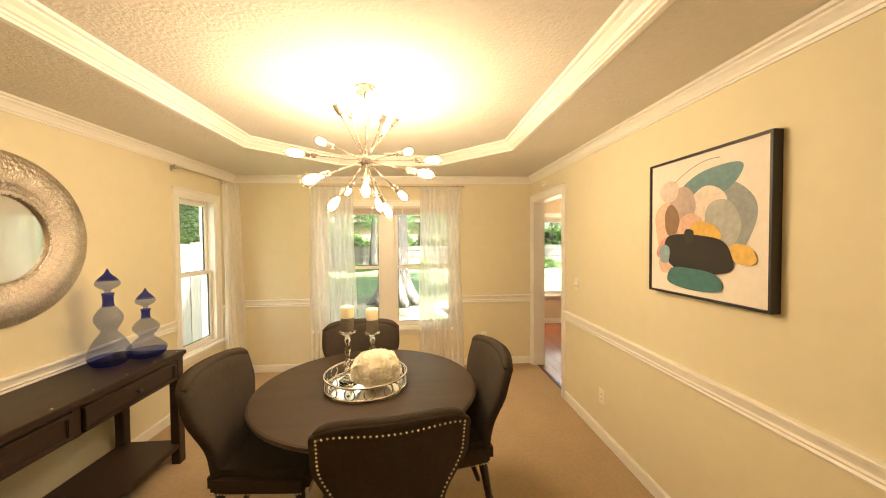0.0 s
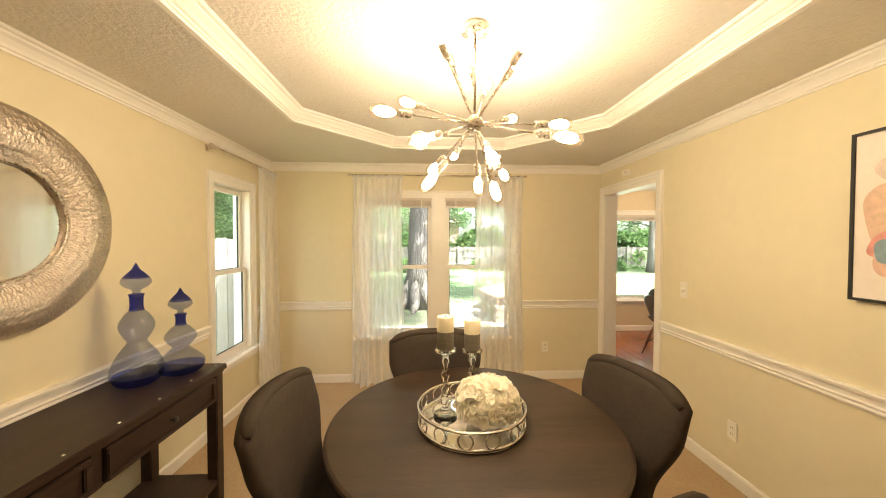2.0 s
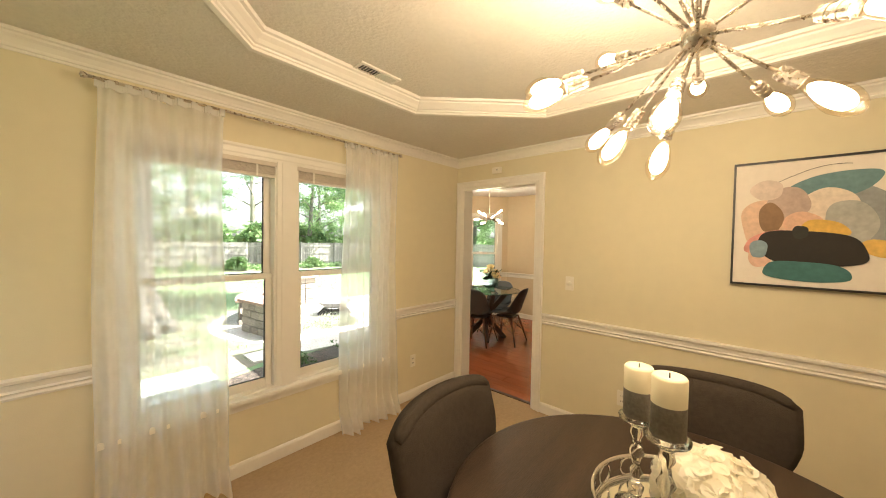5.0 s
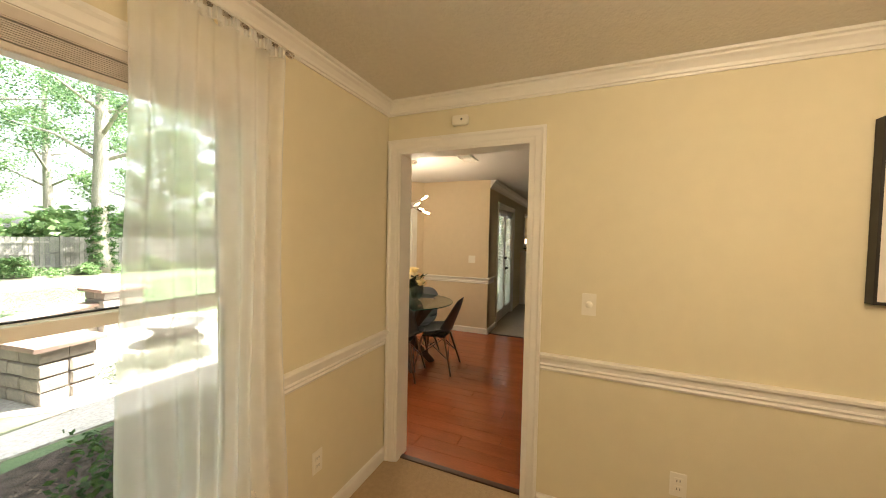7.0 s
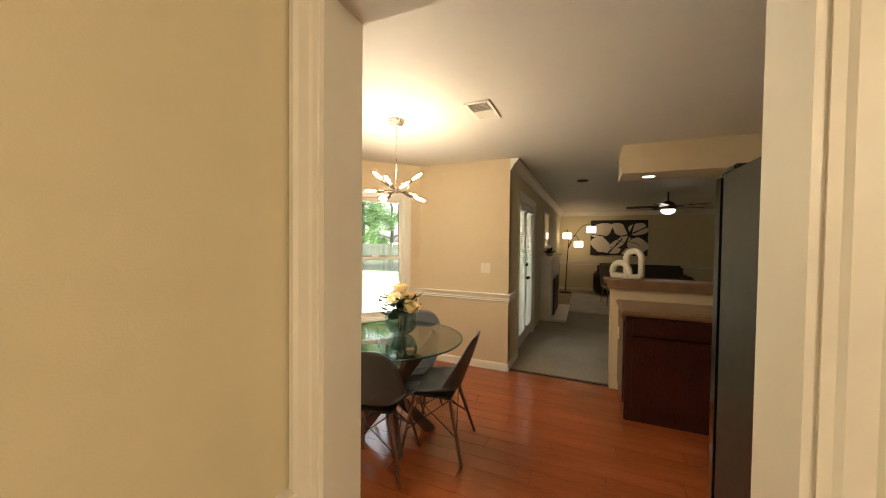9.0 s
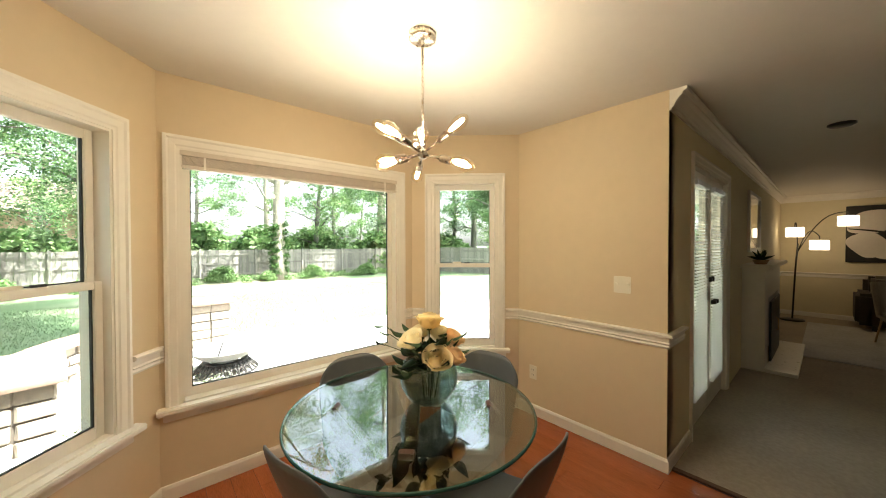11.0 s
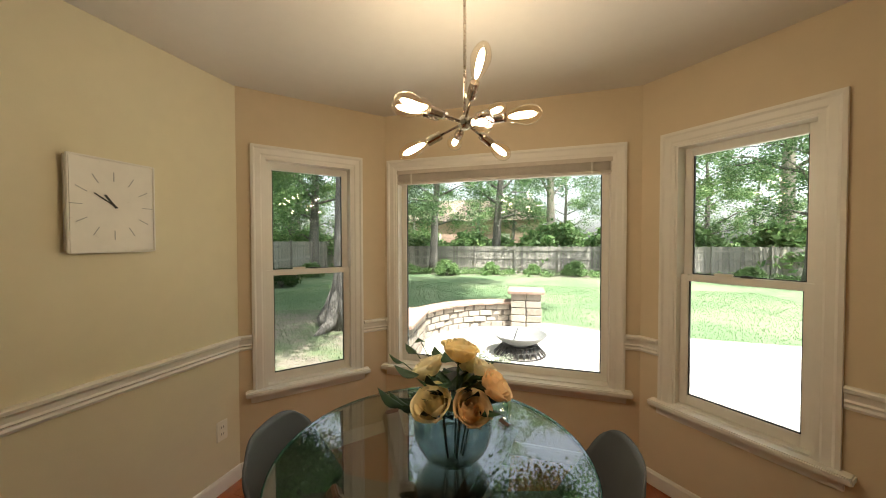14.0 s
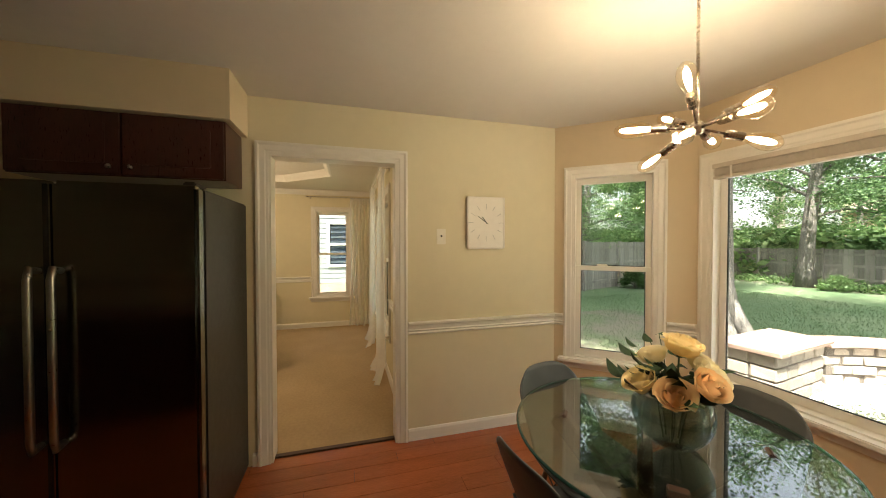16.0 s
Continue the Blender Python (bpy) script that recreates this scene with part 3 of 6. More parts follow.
def sash_window(name, m, s0, s1, z0, z1, label, meet=None, blind=False, sides=True, clasp=False):
    """A window in an opening: lining, sashes, panes, sill and apron; m puts x along the wall, y up, z into the room."""
    w = tagged(new(name), label, "window", "", "structure")
    w.matrix_basis = m
    bm = bmesh.new()
    for a, b, c, d in ((s0, s0 + 0.012, z0, z1), (s1 - 0.012, s1, z0, z1), (s0, s1, z1 - 0.012, z1), (s0, s1, z0, z0 + 0.012)):
        box(bm, a, b, c, d, -0.15, 0.004)
    part("lining", bm, TRIM, w)
    if sides:
        part("casing", casing(bmesh.new(), Matrix(), s0, s1, z0 - 0.01, z1), TRIM, w)
        bm = boxes((s0 - 0.115, s1 + 0.115, z0 - 0.032, z0 + 0.001, -0.01, 0.058), bevel=0.006)
        part("window_sill", bm, TRIM, w)
        part("apron", boxes((s0 - 0.085, s1 + 0.085, z0 - 0.082, z0 - 0.032, 0.0005, 0.016), bevel=0.004), TRIM, w)
    a, b, c, d = s0 + 0.012, s1 - 0.012, z0 + 0.012, z1 - 0.012
    fw = 0.040

    def sash(nm, c, d, zf, low, high):
        bm = bmesh.new()
        box(bm, a, a + fw, c, d, zf - 0.032, zf, bevel=0.003)
        box(bm, b - fw, b, c, d, zf - 0.032, zf, bevel=0.003)
        box(bm, a + fw, b - fw, c, c + low, zf - 0.032, zf, bevel=0.003)
        box(bm, a + fw, b - fw, d - high, d, zf - 0.032, zf, bevel=0.003)
        s = part(nm, bm, TRIM, w)
        part("gasket", boxes((a + fw, a + fw + 0.005, c + low, d - high, zf - 0.022, zf - 0.010), (b - fw - 0.005, b - fw, c + low, d - high, zf - 0.022, zf - 0.010),
                             (a + fw, b - fw, c + low, c + low + 0.005, zf - 0.022, zf - 0.010)), RUBBER, s)
        part("pane", boxes((a + fw - 0.004, b - fw + 0.004, c + low - 0.004, d - high + 0.004, zf - 0.018, zf - 0.014)), PANE, s, shadow=False)
        return s
    if meet:
        sash("upper_sash", meet - 0.018, d, -0.072, 0.036, 0.045)
        s = sash("lower_sash", c, meet + 0.018, -0.036, 0.055, 0.036)
        if clasp:
            mid = (a + b) / 2
            part("sash_lock", boxes((mid - 0.05, mid + 0.0, meet + 0.019, meet + 0.030, -0.062, -0.038), bevel=0.003), BLACK, s, "black sash lock")
            part("lock_keeper", boxes((mid + 0.03, mid + 0.11, meet + 0.019, meet + 0.033, -0.066, -0.038), bevel=0.004), PLASTIC, s)
    else:
        sash("fixed_sash", c, d, -0.060, 0.05, 0.045)
    if blind:
        bl = part("raised_blind", boxes((s0 + 0.002, s1 - 0.002, z1 - 0.034, z1 - 0.004, -0.05, 0.010), bevel=0.003), BLIND, w, "raised blind with stacked slats")
        for k in range(9):
            part("slat", boxes((s0 + 0.006, s1 - 0.006, z1 - 0.041 - k * 0.0052, z1 - 0.0375 - k * 0.0052, -0.046, 0.004)), BLIND, bl)
        part("bottom_rail", boxes((s0 + 0.004, s1 - 0.004, z1 - 0.105, z1 - 0.086, -0.046, 0.006), bevel=0.003), BLIND, bl)
        bm = bmesh.new()
        for s in (s0 + 0.12, s1 - 0.12):
            box(bm, s - 0.006, s + 0.006, z1 - 0.104, z1 - 0.03, 0.0065, 0.0080)
        part("ladder_tape", bm, TRIM, bl)
    return w


mN = wall_frame((0, 0), (-1, 0))
sash_window("window_1", mN, -BW[0][1], -BW[0][0], *BZ, "white double-hung dining room window with a raised blind", 1.245, blind=True, sides=False)
sash_window("window_2", mN, -BW[1][1], -BW[1][0], *BZ, "white double-hung dining room window beside its twin", 1.245, blind=True, sides=False)
bm = bmesh.new()
casing(bm, mN, -BW[1][1], -BW[0][0], BZ[0] - 0.01, BZ[1])
box(bm, BW[0][1], BW[1][0], -0.014, 0.0, BZ[0], BZ[1], bevel=0.003)
box(bm, BW[0][1] + 0.03, BW[1][0] - 0.03, -0.020, -0.012, BZ[0], BZ[1], bevel=0.003)
box(bm, BW[0][0] - 0.115, BW[1][1] + 0.115, -0.058, 0.01, BZ[0] - 0.034, BZ[0] - 0.001, bevel=0.006)
box(bm, BW[0][0] - 0.085, BW[1][1] + 0.085, -0.016, -0.0005, BZ[0] - 0.084, BZ[0] - 0.034, bevel=0.004)
struct("window_trim", bm, TRIM, "white casing and sill round the paired dining room windows", "trim")
mW = wall_frame((XW, 0), (XW, -1))
sash_window("window_3", mW, -LWIN[1], -LWIN[0], *LZ, "white double-hung window in the dining room side wall", 1.26)
sash_window("window_4", wall_frame(B, A), *NL, *NZ, "white double-hung window in the bay, sash lock on its rail", 1.255, clasp=True)
sash_window("window_5", wall_frame(C, B), C[0] - B[0] - NC[1], C[0] - B[0] - NC[0], *NZ, "large white picture window of the bay under a raised blind", None, blind=True)
sash_window("window_6", wall_frame(D, C), DR - NR[1], DR - NR[0], *NZ, "white double-hung window in the bay, sash lock on its rail", 1.255, clasp=True)

# ---- dining room ----
TC = (-1.725, -2.22)    # middle of the table, under the chandelier


def curtain(name, m, width, top, bottom, folds, label, flare=0.1, seed=0):
    """A hanging sheer: a wavy sheet gathered on the rod that spreads and puddles on the floor."""
    rnd = random.Random(seed)
    t = thing(name, m, label, "curtain", "sheer curtains")
    nu, nv = folds * 10, 34
    ph = [rnd.uniform(0, 6.28) for _ in range(4)]
    verts, faces = [], []
    for j in range(nv + 1):
        v = j / nv
        z = top + (bottom - top) * v
        for i in range(nu + 1):
            u = i / nu
            amp = 0.012 + 0.020 * v
            w = width * (1 + flare * v * v)
            y = amp * math.sin(u * folds * 6.283 + 0.8 * math.sin(v * 3 + ph[0])) + 0.012 * math.sin(u * folds * 2.1 + ph[1] + v * 2)
            if v > 0.93:
                y -= (v - 0.93) * 1.1 * (0.6 + 0.4 * math.sin(u * 9 + ph[2]))
            verts.append(((u - 0.5) * w + 0.010 * math.sin(v * 7 + u * 8 + ph[3]), y, z + (0.012 * math.sin(u * 17) if v > 0.95 else 0)))
    for j in range(nv):
        for i in range(nu):
            a = j * (nu + 1) + i
            faces.append((a, a + 1, a + nu + 2, a + nu + 1))
    part("cloth", raw_mesh("cloth", verts, faces, SHEER, True), SHEER, t)
    bm = bmesh.new()
    n = 60
    for k in range(n):
        u0, u1 = k / n, (k + 1) / n
        box(bm, (u0 - 0.5) * width, (u1 - 0.5) * width, 0.016 * math.sin(u0 * folds * 6.283) - 0.006, 0.016 * math.sin(u0 * folds * 6.283) + 0.006, top - 0.004, top + 0.034)
    part("rod_pocket", bm, SHEER, t)
    return t


def curtain_rod(m, x0, x1, z, label):
    t = thing("curtain_rod", m, label, "curtain rod", "curtain rods")
    part("rod", tube(bmesh.new(), [(x0, 0, z), (x1, 0, z)], 0.008, 12), NICKEL, t)
    for x in (x0, x1):
        f = -1 if x == x0 else 1
        bm = bmesh.new()
        lathe(bm, [(0, 0), (0.012, 0), (0.014, 0.01), (0.014, 0.022), (0, 0.026)], 14, Matrix.Translation((x, 0, z)) @ Matrix.Rotation(f * 1.5708, 4, "Y"))
        part("finial", bm, NICKEL, t)
        xb = x - f * 0.05
        bm = tube(bmesh.new(), [(xb, 0, z - 0.004), (xb, 0.068, z - 0.004)], 0.006, 8)
        box(bm, xb - 0.014, xb + 0.014, 0.066, 0.078, z - 0.03, z + 0.022, bevel=0.003)
        part("bracket", bm, NICKEL, t)
    return t


curtain_rod(pose(0, -0.08, 0), -2.73, -0.885, 2.225, "thin nickel rod above the paired dining room windows")
curtain("sheer_curtain", pose(-2.45, -0.078, 0), 0.52, 2.19, 0.02, 8, "white sheer voile curtain hanging to the carpet", seed=1)
curtain("sheer_curtain", pose(-1.16, -0.078, 0), 0.50, 2.19, 0.02, 8, "white sheer voile curtain hanging beside the doorway corner", seed=2)
curtain_rod(pose(XW + 0.08, 0, 0, 0, 0, 90), -1.07, -0.05, 2.235, "thin nickel rod above the side window")
curtain("sheer_curtain", pose(XW + 0.078, -0.20, 0, 0, 0, 90), 0.34, 2.20, 0.02, 6, "white sheer voile curtain beside the side window", seed=3)


def outlet(name, m, label, slots=True, knob=0):
    """A wall plate, 70 x 115 mm; m puts x along the wall, y up, z out of it."""
    t = thing(name, m, label, "outlet" if slots else "light switch")
    part("plate", boxes((-0.035, 0.035, -0.058, 0.058, 0.0005, 0.006), bevel=0.003), PLASTIC, t)
    if slots:
        for dy in (-0.02, 0.02):
            s = part("socket", boxes((-0.016, 0.016, dy - 0.014, dy + 0.014, 0.006, 0.008), bevel=0.002), PLASTIC, t)
            part("slot", boxes((-0.008, -0.005, dy - 0.005, dy + 0.006, 0.008, 0.0084), (0.005, 0.008, dy - 0.005, dy + 0.006, 0.008, 0.0084)), BLACK, s)
    elif knob == 1:
        part("dimmer_knob", lathe(bmesh.new(), [(0.017, 0.006), (0.016, 0.022), (0.012, 0.025), (0, 0.025)], 20), PLASTIC, t)
    else:
        for dx in ((0,) if knob == 0 else (-0.023, 0.023)):
            part("toggle", boxes((dx - 0.005, dx + 0.005, -0.004, 0.012, 0.006, 0.019), bevel=0.002), BLACK if knob == 0 else PLASTIC, t)
    return t


def on_wall(p, q, s, z):
    return wall_frame(p, q) @ Matrix.Translation((s, z, 0)) @ Matrix.Diagonal((-1, 1, 1, 1))


outlet("dimmer_switch", on_wall((0, 0), (0, 1), -1.235, 1.165), "cream dimmer switch with a round knob beside the doorway", False, 1)
outlet("wall_outlet", on_wall((0, 0), (0, 1), -1.655, 0.335), "cream wall outlet on the dining room wall")
outlet("wall_outlet", on_wall((0, 0), (-1, 0), 0.62, 0.36), "cream wall outlet near the doorway corner")
outlet("wall_outlet", on_wall(A, (KX, 0), 0.12, 0.36), "cream wall outlet low in the nook")
outlet("wall_outlet", on_wall(E_, D, 0.98, 0.36), "cream wall outlet low on the nook side wall")
outlet("light_switch", on_wall((KX, 0), (KX, -1), -0.245, 1.505), "cream switch plate with a dark toggle", False, 0)
tw = outlet("light_switch", on_wall(E_, D, 0.27, 1.165), "cream double switch plate on the nook wall", False, 2)
tw.scale = (1.6, 1, 1)
bx = thing("door_chime_box", on_wall((0, 0), (0, 1), -0.505, 2.190), "small white plastic sensor box above the doorway", "sensor")
part("body", boxes((-0.048, 0.048, -0.028, 0.028, 0.0005, 0.036), bevel=0.005), PLASTIC, bx)
part("lens", lathe(bmesh.new(), [(0.006, 0.036), (0.005, 0.039), (0, 0.040)], 10, Matrix.Translation((0.012, 0.002, 0))), BLACK, bx)


def ceiling_vent(m, label, w=0.30, d=0.15):
    t = thing("ceiling_vent", m, label, "vent")
    bm = boxes((-w / 2, w / 2, -d / 2, -d / 2 + 0.022, -0.010, 0), (-w / 2, w / 2, d / 2 - 0.022, d / 2, -0.010, 0), (-w / 2, -w / 2 + 0.022, -d / 2 + 0.022, d / 2 - 0.022, -0.010, 0), (w / 2 - 0.022, w / 2, -d / 2 + 0.022, d / 2 - 0.022, -0.010, 0), bevel=0.002)
    part("frame", bm, TRIM, t)
    part("backing", boxes((-w / 2 + 0.02, w / 2 - 0.02, -d / 2 + 0.02, d / 2 - 0.02, -0.002, -0.0005)), BLACK, t)
    for k in range(12):
        x = -w / 2 + 0.035 + k * (w - 0.07) / 11
        part("slat", boxes((-0.0012, 0.0012, -d / 2 + 0.022, d / 2 - 0.022, -0.006, 0.006), m=pose(x, 0, -0.008, 0, 35 if k < 6 else -35, 0)), TRIM, t)
    return t


ceiling_vent(pose(-1.62, -0.74, HT), "white slatted vent in the raised ceiling field", 0.27, 0.12)
ceiling_vent(pose(1.73, 0.06, H + 0.002), "white slatted ceiling vent above the kitchen floor", 0.32, 0.18)

# painting
pt = thing("abstract_painting", on_wall((0, 0), (0, 1), -2.60, 1.634) @ Matrix.Diagonal((0.90, 1, 1, 1)), "framed abstract painting of soft brush shapes in a black frame", "painting")
PW, PH = 0.78, 0.73
part("frame", boxes((-PW / 2, -PW / 2 + 0.012, -PH / 2, PH / 2, 0.002, 0.046), (PW / 2 - 0.012, PW / 2, -PH / 2, PH / 2, 0.002, 0.046),
                    (-PW / 2 + 0.012, PW / 2 - 0.012, PH / 2 - 0.012, PH / 2, 0.002, 0.046), (-PW / 2 + 0.012, PW / 2 - 0.012, -PH / 2, -PH / 2 + 0.012, 0.002, 0.046)), BLACK, pt, "slim black frame")
canvas = part("canvas", boxes((-PW / 2 + 0.012, PW / 2 - 0.012, -PH / 2 + 0.012, PH / 2 - 0.012, 0.002, 0.036)), CANVAS, pt, "cream canvas")


def blob(cx, cy, rx, ry, z, col, name, turn=0, square=2.0, seed=0, skew=0.0):
    rnd = random.Random(seed)
    bm = bmesh.new()
    ph = [rnd.uniform(0, 6.28) for _ in range(3)]
    vs = []
    for k in range(48):
        a = 6.2832 * k / 48
        c, s = math.cos(a), math.sin(a)
        x = math.copysign(abs(c) ** (2 / square), c) * rx
        y = math.copysign(abs(s) ** (2 / square), s) * ry
        w = 1 + 0.03 * math.sin(3 * a + ph[0]) + 0.02 * math.sin(5 * a + ph[1])
        x, y = x * w + skew * y, y * w
        t_ = radians(turn)
        vs.append(bm.verts.new((cx + x * math.cos(t_) - y * math.sin(t_), cy + x * math.sin(t_) + y * math.cos(t_), z)))
    bm.faces.new(vs)
    m_ = mat(name + "_pigment", col, 0.8, var=0.22, scale=9, bump=0.1, bscale=150)
    part("brush_shape", bm, m_, canvas, name.replace("_", " ") + " brush shape")


# brush shapes, in fractions of the canvas seen from the room (x to the right)
for i, (fx, fy, rx, ry, col, nm, tn, sq, sk) in enumerate([
        (0.66, 0.52, 0.24, 0.27, (0.30, 0.32, 0.32), "blue_grey", -25, 2.2, 0), (0.56, 0.78, 0.25, 0.10, (0.15, 0.26, 0.28), "teal", 8, 2.3, 0.6),
        (0.56, 0.60, 0.16, 0.17, (0.72, 0.62, 0.52), "pale_cream", 0, 2, 0), (0.68, 0.50, 0.13, 0.17, (0.42, 0.42, 0.39), "soft_grey", 15, 2, 0),
        (0.20, 0.50, 0.15, 0.19, (0.70, 0.49, 0.36), "dusty_pink", 10, 2.6, 0), (0.33, 0.66, 0.13, 0.13, (0.48, 0.37, 0.32), "mauve", 20, 2, 0),
        (0.20, 0.78, 0.10, 0.08, (0.66, 0.55, 0.48), "faint_mauve", 0, 2, 0), (0.23, 0.55, 0.075, 0.12, (0.26, 0.16, 0.09), "brown_wash", 5, 2, 0),
        (0.42, 0.50, 0.11, 0.09, (0.70, 0.45, 0.33), "coral", 0, 2, 0), (0.55, 0.46, 0.13, 0.06, (0.70, 0.44, 0.10), "ochre", -12, 2, 0), (0.83, 0.31, 0.10, 0.06, (0.70, 0.45, 0.12), "ochre_dab", -15, 2, 0),
        (0.22, 0.35, 0.16, 0.08, (0.72, 0.33, 0.28), "pink", 20, 2, 0), (0.17, 0.24, 0.07, 0.10, (0.72, 0.47, 0.36), "pale_pink", 0, 2.5, 0),
        (0.46, 0.30, 0.29, 0.135, (0.030, 0.026, 0.022), "black", -1, 2.9, -0.35), (0.41, 0.43, 0.045, 0.05, (0.035, 0.035, 0.03), "black_tip", 0, 2.5, 0),
        (0.16, 0.29, 0.055, 0.07, (0.25, 0.35, 0.40), "steel_blue", 0, 2.6, 0), (0.44, 0.115, 0.24, 0.075, (0.055, 0.16, 0.155), "deep_teal", -2, 2.8, 0)]):
    blob((fx - 0.5) * PW * 0.96, (fy - 0.5) * PH * 0.96, rx * PW, ry * PH, 0.0366 + i * 0.0004, col, nm, tn, sq, i, sk)
bm = bmesh.new()
tube(bm, [(-0.14 + 0.30 * k / 12 - 0.03, 0.24 + 0.075 * math.sin(k / 12 * 1.9), 0.0445) for k in range(13)], 0.0012, 5)
part("ink_line", bm, BLACK, canvas, "thin black ink line")

# round mirror in an embossed metal frame
mi = thing("round_mirror", on_wall((XW, 0), (XW, -1), 2.285, 1.60), "large round mirror in an embossed silver metal frame", "mirror")
prof = smooth_profile([(0.232, 0.010), (0.236, 0.030), (0.262, 0.034), (0.300, 0.050), (0.360, 0.060), (0.420, 0.050), (0.458, 0.030), (0.466, 0.008)], 9)
SILVER = mat("embossed_silver", (0.52, 0.45, 0.37), 0.34, metal=1.0, var=0.35, scale=30, bump=0.5, bscale=120)
bm = bmesh.new()
seg = 576
rows_ = []
for k in range(seg):
    a = 6.2832 * k / seg
    row = []
    for r, z in prof:
        u = (r - 0.25) / 0.2
        e = 0.0
        if 0.03 < u < 1.0:
            scale_row = u * 7.0
            shift = 0.5 * (int(scale_row) % 2)
            lobe = abs(math.sin((a * 24 / 3.1416 + shift) * 3.1416)) ** 0.6 * math.sin((scale_row % 1.0) * 3.1416) ** 0.6
            vein = math.sin(a * 144 + 1.5 * math.sin(scale_row * 6.28))
            e = 0.0036 * lobe + 0.0012 * vein + 0.0022 * noise.noise((math.cos(a) * r * 45, math.sin(a) * r * 45, 0))
        row.append(bm.verts.new((r * math.cos(a), r * math.sin(a), z + e)))
    rows_.append(row)
for k in range(seg):
    r0, r1 = rows_[k], rows_[(k + 1) % seg]
    for j in range(len(prof) - 1):
        bm.faces.new((r0[j], r1[j], r1[j + 1], r0[j + 1])).smooth = True
part("frame", bm, SILVER, mi, "embossed silver frame")
part("glass", lathe(bmesh.new(), [(0.0, 0.016), (0.238, 0.016)], 64), MIRROR, mi)
part("bead_rim", ring_tube(bmesh.new(), 0.238, 0.030, 0.006, 96, 8), NICKEL, mi)
part("back", lathe(bmesh.new(), [(0.0, 0.001), (0.455, 0.001), (0.462, 0.010)], 64), BLACK, mi)

# console table along the west wall
CX0, CX1, CY0, CY1, CZ = -3.575, -3.115, -3.15, -1.62, 0.80
ct = thing("console_table", pose((CX0 + CX1) / 2, (CY0 + CY1) / 2, 0), "dark-stained wooden console table with drawers and a low shelf", "console table")
hx, hy = (CX1 - CX0) / 2, (CY1 - CY0) / 2
part("tabletop", boxes((-hx, hx, -hy, hy, CZ - 0.030, CZ), bevel=0.004), DARKWOOD, ct)
part("top_moulding", boxes((-hx + 0.012, hx - 0.010, -hy + 0.012, hy - 0.012, CZ - 0.046, CZ - 0.030), bevel=0.004), DARKWOOD, ct)
part("apron", boxes((-hx + 0.03, hx - 0.036, -hy + 0.06, hy - 0.06, CZ - 0.200, CZ - 0.046)), DARKWOOD, ct)
for sx in (-hx + 0.045, hx - 0.045):
    for sy in (-hy + 0.045, hy - 0.045, *((0.0,) if sx > 0 else ())):
        if sy == 0.0:
            part("divider", boxes((sx - 0.02, sx + 0.018, -0.022, 0.022, CZ - 0.200, CZ - 0.046), bevel=0.003), DARKWOOD, ct)
            continue
        part("leg", boxes((sx - 0.030, sx + 0.030, sy - 0.030, sy + 0.030, 0.001, CZ - 0.046), bevel=0.004), DARKWOOD, ct)
part("side_apron", boxes((-hx + 0.075, hx - 0.075, hy - 0.062, hy - 0.040, CZ - 0.19, CZ - 0.046), bevel=0.003), DARKWOOD, ct)
part("shelf", boxes((-hx + 0.02, hx - 0.02, -hy + 0.02, hy - 0.02, 0.115, 0.150), bevel=0.004), DARKWOOD, ct)
for s in (-1, 1):
    y0, y1 = (-hy + 0.08, -0.028) if s < 0 else (0.028, hy - 0.08)
    f = hx - 0.036
    d = part("drawer", boxes((f, f + 0.014, y0, y1, CZ - 0.188, CZ - 0.056), bevel=0.003), DARKWOOD, ct)
    bm = boxes((f + 0.012, f + 0.026, y0, y1, CZ - 0.188, CZ - 0.166), (f + 0.012, f + 0.026, y0, y1, CZ - 0.078, CZ - 0.056), (f + 0.012, f + 0.026, y0, y0 + 0.03, CZ - 0.166, CZ - 0.078), (f + 0.012, f + 0.026, y1 - 0.03, y1, CZ - 0.166, CZ - 0.078), bevel=0.004)
    part("drawer_moulding", bm, DARKWOOD, d)
    part("drawer_pull", lathe(bmesh.new(), [(0.006, 0), (0.006, 0.012), (0.015, 0.018), (0.013, 0.027), (0, 0.030)], 16, pose(f + 0.013, (y0 + y1) / 2, CZ - 0.122, 0, 90, 0)), BLACK, d, "dark metal knob")
for k in range(8):
    y = -hy + 0.05 + k * (2 * hy - 0.10) / 7
    part("stud", lathe(bmesh.new(), [(0.006, 0), (0.005, 0.003), (0, 0.0045)], 10, pose(hx - 0.035, y, CZ)), NAIL, ct, "nickel stud")


def decanter(name, m, body, neck, stopper, label):
    t = thing(name, m, label, "decanter", "blue glass decanters")
    lo = [p for p in body if p[1] < 0.062]
    part("base", lathe(bmesh.new(), smooth_profile([(0, 0.002), *lo], 4), 36), BLUE_DEEP, t, "deep cobalt glass base")
    part("body", lathe(bmesh.new(), smooth_profile([lo[-1], *[p for p in body if p[1] >= 0.062]], 6), 36), BLUE_PALE, t, "pale blue hand-blown glass")
    part("neck", lathe(bmesh.new(), neck, 28), BLUE_DEEP, t, "cobalt glass neck")
    st = part("stopper", lathe(bmesh.new(), smooth_profile(stopper[0], 5), 28), BLUE_PALE, t)
    part("stopper_tip", lathe(bmesh.new(), smooth_profile(stopper[1], 5), 28), BLUE_DEEP, st)
    return t


